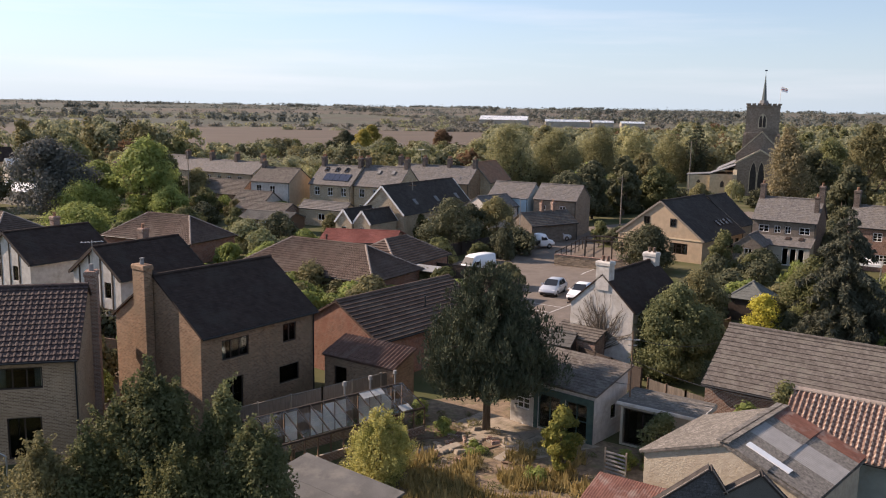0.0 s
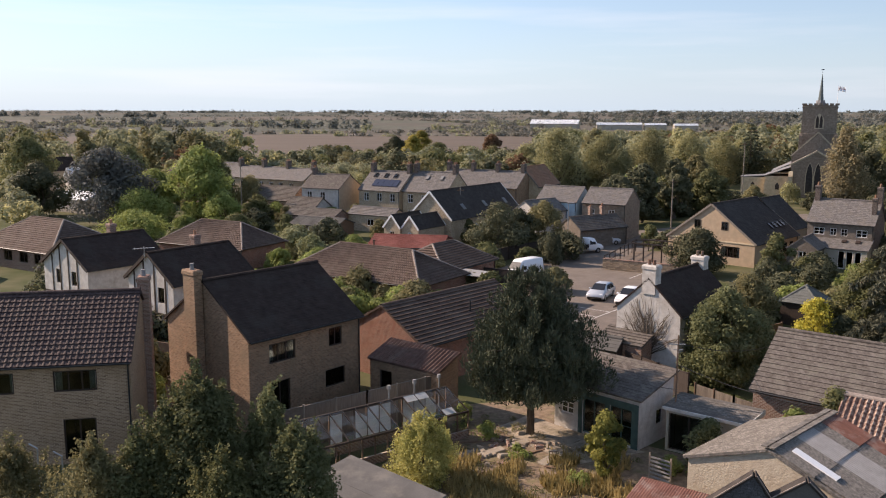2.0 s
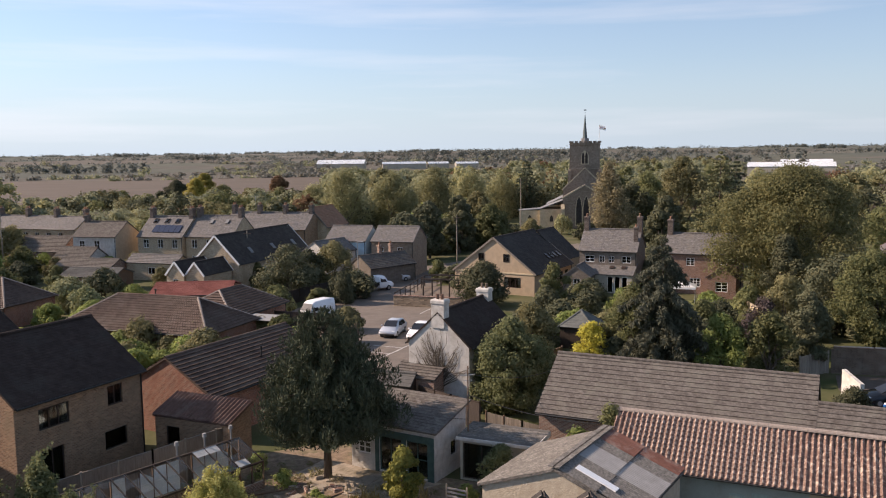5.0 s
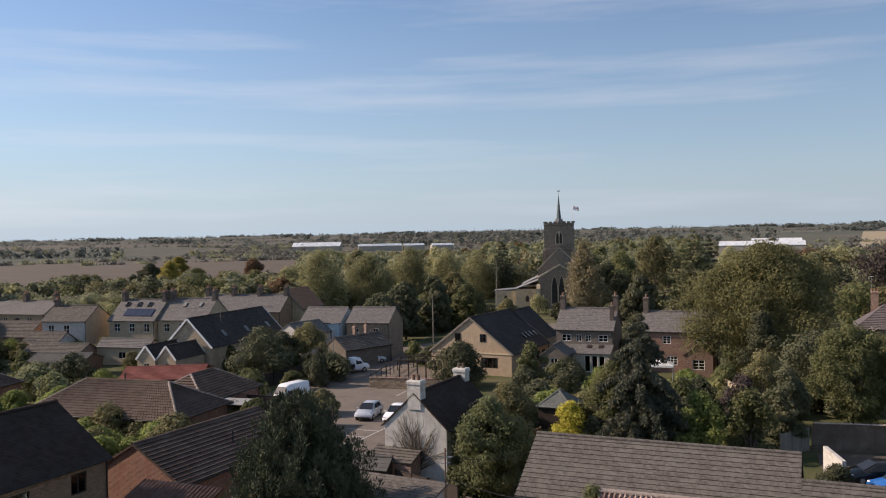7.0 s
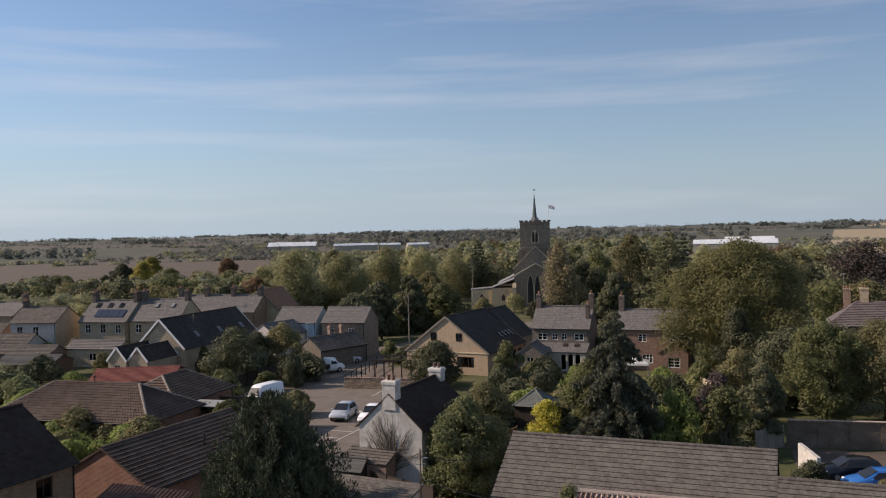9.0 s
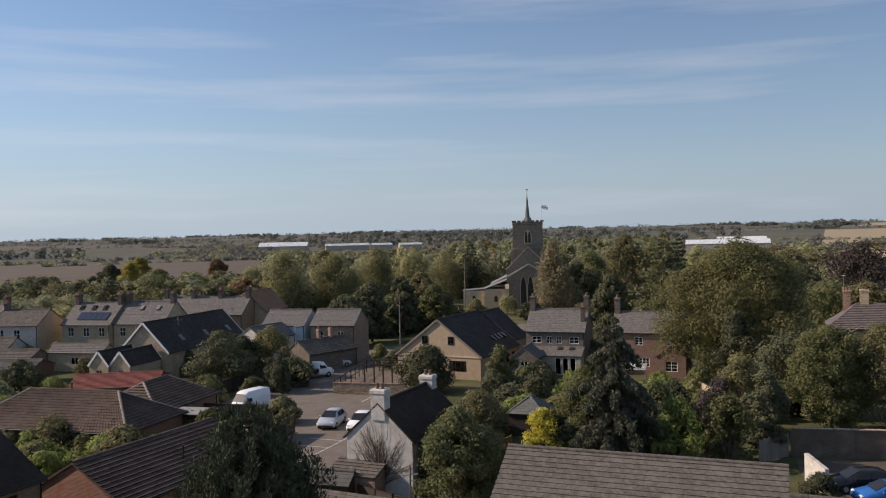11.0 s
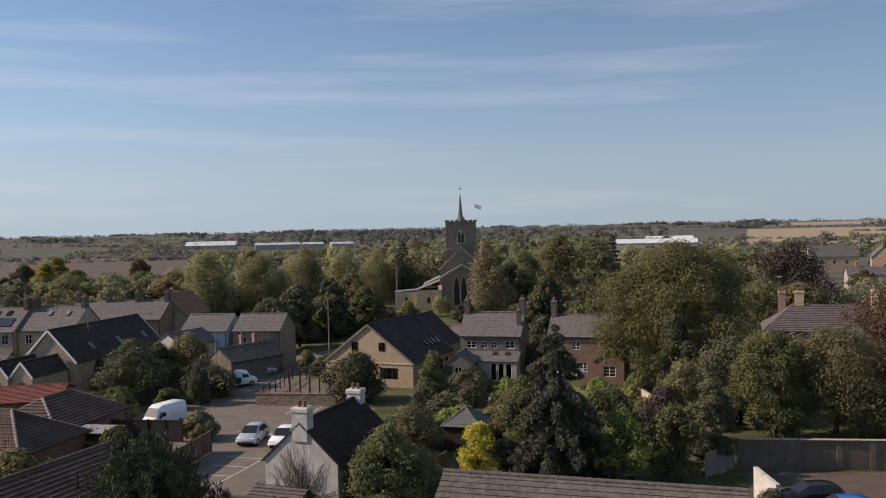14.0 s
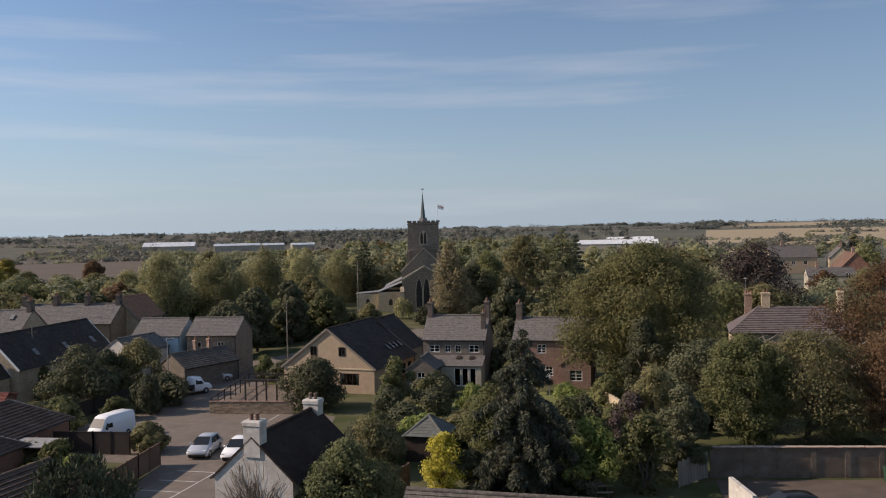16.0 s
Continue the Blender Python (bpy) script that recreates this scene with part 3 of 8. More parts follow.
def wall_mesh(length, z0, z1, holes, material, thick=0.25, gable=0.0, apex=0.0):
    """A wall in its own plane: x along it from -length/2, y into the house, openings right through; gable adds a triangle of that height."""
    xs = sorted({-length / 2, length / 2, *(h[0] - h[2] / 2 for h in holes), *(h[0] + h[2] / 2 for h in holes)})
    zs = sorted({z0, z1, *(h[1] for h in holes), *(h[1] + h[3] for h in holes)})
    g = Geo()
    for xa, xb in zip(xs, xs[1:]):
        for za, zb in zip(zs, zs[1:]):
            xm, zm = (xa + xb) / 2, (za + zb) / 2
            if any(abs(xm - h[0]) < h[2] / 2 and h[1] < zm < h[1] + h[3] for h in holes):
                continue
            g.quad((xa, 0, za), (xb, 0, za), (xb, 0, zb), (xa, 0, zb))
            g.quad((xa, thick, zb), (xb, thick, zb), (xb, thick, za), (xa, thick, za))
    for x, z, w, h in (q[:4] for q in holes):
        a, b, c, d = x - w / 2, x + w / 2, z, z + h
        g.quad((a, 0, c), (a, 0, d), (a, thick, d), (a, thick, c)).quad((b, 0, d), (b, 0, c), (b, thick, c), (b, thick, d))
        g.quad((a, 0, d), (b, 0, d), (b, thick, d), (a, thick, d)).quad((b, 0, c), (a, 0, c), (a, thick, c), (b, thick, c))
    if gable:
        g.quad((-length / 2, 0, z1), (length / 2, 0, z1), (apex, 0, z1 + gable))
        g.quad((length / 2, thick, z1), (-length / 2, thick, z1), (apex, thick, z1 + gable))
    return g.mesh("wall", material)


def window_part(parent, m, w, h, frame_m, panes=2, bars=0, sill=None, proud=False, door=False):
    """A window set in its opening: the frame is the part, with its panes and its sill below it."""
    g, t, y0, y1 = Geo(), min(0.07, w * 0.08), (0.07, 0.13) if not proud else (-0.05, 0.0), 0
    ya, yb = y0
    inner = w - 2 * t
    xs, zs = [-w / 2, -w / 2 + t], [0, t]
    for i in range(1, panes):
        x = -w / 2 + t + inner * i / panes
        xs += [x - t / 2, x + t / 2]
    for i in range(1, bars + 1):
        z = t + (h - 2 * t) * i / (bars + 1)
        zs += [z - t / 3, z + t / 3]
    g.lattice(xs + [w / 2 - t, w / 2], zs + [h - t, h], ya, yb)
    ob = part("door" if door else "window", g.mesh("window", frame_m), parent, m=m)
    for i in range(panes):
        a, b = -w / 2 + t + inner * i / panes, -w / 2 + t + inner * (i + 1) / panes
        part("pane", Geo().box(a + t / 3, (ya + yb) / 2 - 0.006, t, b - t / 3, (ya + yb) / 2 + 0.006, h - t).mesh("pane", M["glass"]), ob)
    if frame_m == M["frame_dark"] and not proud and not door and w > 0.95:
        for sgn in (-1, 1):
            folds = Geo()
            for k in range(4):
                x0 = sgn * (w / 2 - t - 0.07 * k * w / 1.6)
                folds.tube((x0, 0.2, t), (x0, 0.2, h - t), 0.05 * w / 1.6, None, 6)
            part("curtain", folds.mesh("curtain", M["curtain"], True), ob, "pale drawn-back curtain")
    if proud:
        part("backing", Geo().box(-w / 2 + 0.01, -0.008, 0.01, w / 2 - 0.01, -0.002, h - 0.01).mesh("backing", M["interior"]), ob)
    if sill:
        part("sill", Geo().box(-w / 2 - 0.06, -0.07, -0.08, w / 2 + 0.06, 0.06, -0.002).mesh("sill", sill), ob)
    return ob


def chimney(parent, x, y, z0, z1, w, d, material, pots=2, cap=None, pot_m=None):
    g = Geo()
    h = z1 - z0
    g.loft([(z0, x - w / 2, y - d / 2, x + w / 2, y + d / 2), (z1 - 0.3, x - w / 2, y - d / 2, x + w / 2, y + d / 2), (z1 - 0.27, x - w / 2 - 0.05, y - d / 2 - 0.05, x + w / 2 + 0.05, y + d / 2 + 0.05), (z1 - 0.08, x - w / 2 - 0.05, y - d / 2 - 0.05, x + w / 2 + 0.05, y + d / 2 + 0.05), (z1, x - w / 2, y - d / 2, x + w / 2, y + d / 2)])
    ob = part("chimney", g.mesh("chimney", material), parent)
    for i in range(pots):
        px = x + (i - (pots - 1) / 2) * 0.36 if w >= d else x
        py = y if w >= d else y + (i - (pots - 1) / 2) * 0.36
        part("chimney_pot", Geo().tube((px, py, z1 - 0.02), (px, py, z1 + 0.32), 0.13, 0.10, 8).tube((px, py, z1 + 0.3), (px, py, z1 + 0.36), 0.125, 0.125, 8).mesh("pot", pot_m or M["tile_orange"]), ob)
    return ob


TILES = {
    "plain": dict(course=0.20, profile="plain", lap=0.009),
    "slate": dict(course=0.30, profile="plain", lap=0.016),
    "flat": dict(course=0.34, profile="plain", lap=0.05),
    "deep": dict(course=0.36, profile="plain", lap=0.085),
    "worn": dict(course=0.36, profile="plain", lap=0.04),
    "roll": dict(course=0.34, col=0.30, profile="roll", lap=0.042),
    "ribs": dict(course=0.34, col=0.28, profile="pan", lap=0.02),
    "smooth": dict(course=2.0, profile="plain", lap=0.008),
    "ripple": dict(course=1.8, col=0.11, profile="ripple", lap=0.012),
    "sheet": dict(course=1.8, col=0.18, profile="sheet", lap=0.02),
}


def house(name, label, category, at, walls, roof, tiles="flat", zb=0.0, over=(0.25, 0.3), holes=None, chimneys=(), hip=0.0, frame="frame_white", sill=None, panes=2, bars=0, gutter=True, group="", verge=None, wall2=None, ridge=True):
    """A house with a pitched roof. at: centre x, y, turn, roof length and width, eave and ridge heights. holes: side -> rows of
    (along, height above the ground, width, height[, panes, bars, 'door']); sides are front (-y), back, left (-x), right."""
    cx, cy, turn, ln, wd, ze, zr = at
    holes = holes or {}
    root = thing(name, label, category, pose(cx, cy, zb, 0, 0, turn), group)
    ze, zr = ze - zb, zr - zb
    l, w = ln / 2 - over[0], wd / 2 - over[1]
    rise = (zr - ze) / (wd / 2)
    top = ze + over[1] * rise - 0.12
    hx = hip * wd / 2
    sides = {"front": (pose(0, -w, 0), 2 * l, 0), "back": (pose(0, w, 0, 0, 0, 180), 2 * l, 0), "left": (pose(-l, 0, 0, 0, 0, -90), 2 * w, 1), "right": (pose(l, 0, 0, 0, 0, 90), 2 * w, 1)}
    for side, (m, length, gab) in sides.items():
        low = [q for q in holes.get(side, ()) if q[1] + q[3] < top - 0.05]
        high = [q for q in holes.get(side, ()) if q not in low]
        wm = walls if not (wall2 and gab) else wall2
        wob = part("wall", wall_mesh(length, -0.6, top, [q[:4] for q in low], M[wm], gable=(w * rise if gab and not hip else 0)), root, m=m)
        for q in low + high:
            kind = q[6] if len(q) > 6 else ""
            window_part(root, m @ pose(q[0], 0, q[1]), q[2], q[3], M[frame], q[4] if len(q) > 4 else panes, q[5] if len(q) > 5 else bars, None if kind == "door" else M[sill] if sill else None, proud=q in high, door=kind == "door")
    if not hip:
        part("floor_slab", Geo().box(-l + 0.26, -w + 0.26, 2.5, l - 0.26, w - 0.26, 2.62).mesh("slab", M["interior"]), root) if top > 4 else None
    E, R = ln / 2, ln / 2 - hx
    c = {"a": (-E, -wd / 2, ze), "b": (E, -wd / 2, ze), "c": (E, wd / 2, ze), "d": (-E, wd / 2, ze), "r": (-R, 0, zr), "s": (R, 0, zr)}
    t = TILES[tiles]
    part("roof_slope", slope_mesh("roof_slope", c["a"], c["b"], c["s"], c["r"], M[roof], **t), root)
    part("roof_slope", slope_mesh("roof_slope", c["c"], c["d"], c["r"], c["s"], M[roof], **t), root)
    if hip:
        part("roof_slope", slope_mesh("roof_slope", c["b"], c["c"], c["s"], c["s"], M[roof], **t), root)
        part("roof_slope", slope_mesh("roof_slope", c["d"], c["a"], c["r"], c["r"], M[roof], **t), root)
        for p, q in (("a", "r"), ("d", "r"), ("b", "s"), ("c", "s")):
            part("hip_tiles", ridge_mesh(c[p], Vector(c[q]) + Vector((0, 0, 0.07)), M["hip_mortar" if roof == "tile_brown" else roof], 0.11), root)
    elif verge:
        for s in (-1, 1):
            g = Geo()
            for q in (-1, 1):
                g.beam((s * (E + 0.02), q * wd / 2, ze - 0.06), (s * (E + 0.02), 0, zr - 0.06), 0.05, 0.24)
            part("bargeboard", g.mesh("bargeboard", M[verge]), root)
    if ridge:
        part("ridge", ridge_mesh((-R, 0, zr + 0.05), (R, 0, zr + 0.05), M[roof]), root)
    if gutter:
        for s in (-1, 1):
            part("gutter", Geo().tube((-E + 0.05, s * (wd / 2 + 0.05), ze - 0.06), (E - 0.05, s * (wd / 2 + 0.05), ze - 0.06), 0.06, 0.06, 6).mesh("gutter", M["pipe"]), root)
            part("downpipe", Geo().tube((l - 0.1, s * (w + 0.06), 0), (l - 0.1, s * (w + 0.06), ze - 0.05), 0.045, 0.045, 6).mesh("downpipe", M["pipe"]), root)
    for q in chimneys:
        chimney(root, *q)
    return root


def shed_roofed(name, label, category, at, walls, roof, high_back=True, tiles="sheet", zb=0.0, over=0.15, holes=None, frame="frame_white", group=""):
    """A building with one slope: at is centre x, y, turn, length, width, low and high edge; the front (-y) edge is the low one."""
    cx, cy, turn, ln, wd, z0, z1 = at
    holes = holes or {}
    root = thing(name, label, category, pose(cx, cy, zb, 0, 0, turn), group)
    z0, z1 = z0 - zb, z1 - zb
    l, w = ln / 2 - over, wd / 2 - over
    k = (z1 - z0) / wd
    lo, hi = z0 + k * over - 0.1, z1 - k * over - 0.1
    for side, m, length, top in (("front", pose(0, -w, 0), 2 * l, lo), ("back", pose(0, w, 0, 0, 0, 180), 2 * l, hi), ("left", pose(-l, 0, 0, 0, 0, -90), 2 * w, lo), ("right", pose(l, 0, 0, 0, 0, 90), 2 * w, lo)):
        hs = holes.get(side, [])
        gab = hi - lo if side in ("left", "right") else 0
        part("wall", wall_mesh(length, -0.6, top, [q[:4] for q in hs], M[walls], 0.2, gab, -w if side == "left" else w), root, m=m)
        for q in hs:
            window_part(root, m @ pose(q[0], 0, q[1]), q[2], q[3], M[q[7] if len(q) > 7 else frame], q[4] if len(q) > 4 else 1, q[5] if len(q) > 5 else 0, door=len(q) > 6 and q[6] == "door")
    part("roof_slope", slope_mesh("roof_slope", (-ln / 2, -wd / 2, z0), (ln / 2, -wd / 2, z0), (ln / 2, wd / 2, z1), (-ln / 2, wd / 2, z1), M[roof], **TILES[tiles]), root)
    return root


# ---- trees ----
def leaves(centres, radii, count, size, rng, squash=0.8, droop=0.0, flat=0.35, spike=None, loose=False, wild=0.0):
    """Small leaf faces on the skins of many clumps: vertices and faces."""
    centres, radii = np.asarray(centres, float), np.asarray(radii, float)
    share = radii**2 / (radii**2).sum()
    idx = rng.choice(len(centres), size=count, p=share)
    d = rng.normal(size=(count, 3))
    d /= np.linalg.norm(d, axis=1, keepdims=True)
    r = radii[idx] * (0.5 + 0.52 * rng.random(count) ** 0.6 + 0.4 * (rng.random(count) < 0.12) * rng.random(count))
    if loose:
        r = radii[idx] * (0.42 + 0.62 * rng.random(count) ** 0.7 + 0.4 * (rng.random(count) < 0.16) * rng.random(count))
    p = centres[idx] + d * r[:, None] * (1, 1, squash)
    p[:, 2] -= droop * rng.random(count) * radii[idx]
    nrm = d + rng.normal(scale=wild or (0.5 if loose else 0.34), size=(count, 3)) + (0, 0, flat)
    nrm /= np.linalg.norm(nrm, axis=1, keepdims=True)
    u = np.cross(nrm, rng.normal(size=(count, 3)))
    u /= np.linalg.norm(u, axis=1, keepdims=True)
    w = np.cross(nrm, u)
    s = (size * (0.6 + 0.8 * rng.random(count)))[:, None]
    if spike is not None:
        w = d * 0.7 + (0, 0, spike) + rng.normal(scale=0.3, size=(count, 3))
        w /= np.linalg.norm(w, axis=1, keepdims=True)
        u = np.cross(w, rng.normal(size=(count, 3)))
        u /= np.linalg.norm(u, axis=1, keepdims=True)
        return np.stack([p - u * s * 0.28, p + u * s * 0.28, p + w * s * 1.5], 1).reshape(-1, 3)
    v = np.stack([p - u * s * 0.5 - w * s * 0.3, p + u * s * 0.5 - w * s * 0.3, p + w * s * 0.6], 1).reshape(-1, 3)
    return v


def limb_geo(g, a, b, r0, r1, rng, bends=3):
    a, b = Vector(a), Vector(b)
    last, r = a, r0
    for i in range(1, bends + 1):
        t = i / bends
        q = a.lerp(b, t) + Vector(rng.normal(scale=0.05 * (b - a).length, size=3)) * (0 if i == bends else 1)
        rn = r0 + (r1 - r0) * t
        g.tube(last, q, r, rn, 7)
        last, r = q, rn


def leaf_mesh(name, v, material, k=3):
    """Many loose faces of k corners each, as one mesh."""
    n = len(v) // k
    me = bpy.data.meshes.new(name)
    me.vertices.add(len(v))
    me.vertices.foreach_set("co", np.asarray(v, np.float32).ravel())
    me.loops.add(k * n)
    me.loops.foreach_set("vertex_index", np.arange(k * n, dtype=np.int32))
    me.polygons.add(n)
    me.polygons.foreach_set("loop_start", np.arange(0, k * n, k, dtype=np.int32))
    me.materials.append(material)
    me.update()
    me.validate()
    return me


def crown_clumps(rng, n, w, z0, h, top=0.8, wide=0.45):
    """Clump centres and radii in an uneven crown, w wide, from z0 to h; top: how round the head is, wide: the height of the widest part."""
    c, r = [], []
    for _ in range(n):
        t = rng.random() ** 0.8
        z = z0 + (h - z0) * t
        prof = math.sin(math.pi * min(1, max(0.03, (t * (0.5 / wide) if t < wide else 0.5 + (t - wide) / (1 - wide) * 0.5)))) ** top
        a, q = rng.random() * 2 * math.pi, math.sqrt(rng.random()) * 0.92
        lump = 1 + 0.22 * math.sin(3 * a + 5 * t)
        cr = w * (0.10 + 0.09 * rng.random()) * min(1.0, (70 / n) ** 0.4)
        rad = max(0, w / 2 * prof * lump - cr * 0.7)
        c.append((math.cos(a) * rad * q ** 0.5, math.sin(a) * rad * q ** 0.5, z - cr * 0.4))
        r.append(cr)
    return c, r


SEEDS = iter(range(100, 900))


def broadleaf(label, x, y, h, w, leaf="green", category="tree", bare=0.22, n=55, count=6500, size=0.26, top=0.75, wide=0.42, bark="bark", z=0.0, squash=0.8, group="", name="tree", droop=0.0, loose=False, shoots=0):
    rng = np.random.default_rng(next(SEEDS))
    root = thing(name, label, category, pose(x, y, z, 0, 0, rng.random() * 360), group)
    c, r = crown_clumps(rng, n, w, h * bare, h, top, wide)
    for k in rng.choice(len(c), size=shoots):
        lean, up = rng.normal(scale=0.05, size=2), r[k] * 0.8
        for j in range(5):
            c.append((c[k][0] + lean[0] * j, c[k][1] + lean[1] * j, c[k][2] + up + 0.17 * j))
            r.append(0.24 - 0.03 * j)
    g = Geo()
    limb_geo(g, (0, 0, -0.4), (0, 0, h * max(bare, 0.15) + h * 0.2), 0.028 * h + 0.03, 0.018 * h, rng)
    for k in rng.choice(n, size=min(9, n), replace=False):
        limb_geo(g, (0, 0, h * max(0.1, bare * 0.8)), c[k], 0.014 * h, 0.02, rng)
    part("trunk", g.mesh("trunk", M[bark], True), root)
    part("crown", leaf_mesh("crown", leaves(c, r, count, size, rng, squash, droop, loose=loose, wild=1.0 if shoots else 0.0), L[leaf]), root)
    return root


def conifer(label, x, y, h, w, leaf="spruce", bare=0.06, tiers=22, count=9000, size=0.28, category="tree", droop=0.35, power=0.9, z=0.0, fat=1.0, group="", spike=None, boughs=9, squash=0.6, steps=(0.45, 0.75, 1.0), uneven=0.4):
    """Whorls of boughs, each a string of needle clumps that thins towards its tip, round a straight trunk."""
    rng = np.random.default_rng(next(SEEDS))
    root = thing("conifer", label, category, pose(x, y, z, 0, 0, rng.random() * 360), group)
    c, r, g = [], [], Geo()
    g.tube((0, 0, -0.4), (0, 0, h * 0.97), 0.022 * h + 0.05, 0.03, 9)
    for k in range(tiers):
        t = k / (tiers - 1)
        zz = h * (bare + (1 - bare) * t)
        reach = w / 2 * (1 - t) ** power * (0.8 + 0.35 * rng.random()) + 0.15
        m = max(3, int(boughs * (1 - t) + 3))
        for j in range(m):
            a = 2 * math.pi * (j + rng.random() * 0.7) / m
            rr = reach * (1.1 - uneven + uneven * rng.random())
            lift = rng.normal(scale=0.04) * h * uneven * (1 - t)
            e = Vector((math.cos(a) * rr, math.sin(a) * rr, zz + lift - droop * rr * 0.6 + 0.1 * rr))
            g.tube((0, 0, zz), e, 0.03 + 0.006 * h * (1 - t), 0.012, 5)
            for s in steps:
                c.append((e.x * s, e.y * s, zz + (e.z - zz) * s * s))
                r.append((0.22 + 0.10 * rr) * fat * (1.2 - 0.45 * s))
    part("trunk", g.mesh("trunk", M["bark"], True), root)
    part("crown", leaf_mesh("crown", leaves(c, r, count, size, rng, squash, droop, 0.2, spike), L[leaf]), root)
    return root


def weeping(label, x, y, h, w, leaf="willow", strands=260, size=0.3, category="tree", z=0.0, hang=0.55, group=""):
    """A head of arching limbs with hanging strands of small leaves."""
    rng = np.random.default_rng(next(SEEDS))
    root = thing("weeping_tree", label, category, pose(x, y, z, 0, 0, rng.random() * 360), group)
    g = Geo()
    limb_geo(g, (0, 0, -0.4), (0, 0, h * 0.55), 0.03 * h, 0.018 * h, rng)
    pts = []
    for _ in range(strands):
        a, q = rng.random() * 2 * math.pi, rng.random() ** 0.5
        rr = w / 2 * q * (1 + 0.15 * math.sin(3 * a))
        top = h * (1 - 0.42 * q**2) * (0.88 + 0.12 * rng.random())
        ln = h * hang * (0.4 + 0.8 * rng.random()) * (0.5 + 0.5 * q)
        m = max(4, int(ln / (size * 0.55)))
        zz = top - np.linspace(0, 1, m) * min(ln, top - 0.3)
        sway = rng.normal(scale=0.12, size=(m, 2)).cumsum(0) * 0.25 * size / 0.3
        pts.append(np.stack([math.cos(a) * rr + sway[:, 0], math.sin(a) * rr + sway[:, 1], zz], 1))
        if rng.random() < 0.06:
            limb_geo(g, (0, 0, h * 0.4), (math.cos(a) * rr * 0.8, math.sin(a) * rr * 0.8, top * 0.95), 0.012 * h, 0.02, rng)
    p = np.concatenate(pts)
    k = len(p)
    nrm = p * (1, 1, 0.15) / (np.linalg.norm(p * (1, 1, 0), axis=1, keepdims=True) + 0.1) + rng.normal(scale=0.5, size=(k, 3))
    nrm /= np.linalg.norm(nrm, axis=1, keepdims=True)
    u = np.array((0, 0, 1.0)) + rng.normal(scale=0.3, size=(k, 3))
    u -= nrm * (u * nrm).sum(1, keepdims=True)
    u /= np.linalg.norm(u, axis=1, keepdims=True)
    v = np.cross(nrm, u)
    s = (size * (0.7 + 0.6 * rng.random(k)))[:, None]
    q = np.stack([p - u * s * 0.6, p + v * s * 0.34, p + u * s * 0.6, p - v * s * 0.34], 1).reshape(-1, 3)
    part("trunk", g.mesh("trunk", M["bark"], True), root)
    part("crown", leaf_mesh("crown", q, L[leaf], 4), root)
    return root


# ---- ground ----
def smooth(a, b, t):
    t = min(1.0, max(0.0, (t - a) / (b - a)))
    return t * t * (3 - 2 * t)


def ground_z(x, y):
    r = math.hypot(x, y)
    far = smooth(700, 2900, r)
    return far * (17 + 9 * noise.noise((x * 0.0009, y * 0.0009, 0.3)) + 3 * noise.noise((x * 0.004, y * 0.004, 2.0)))


def axis(far, near):
    return sorted({round(s * (near * k + (far - near * 20) * (k / 40) ** 4), 2) for k in range(41) for s in (-1, 1)})


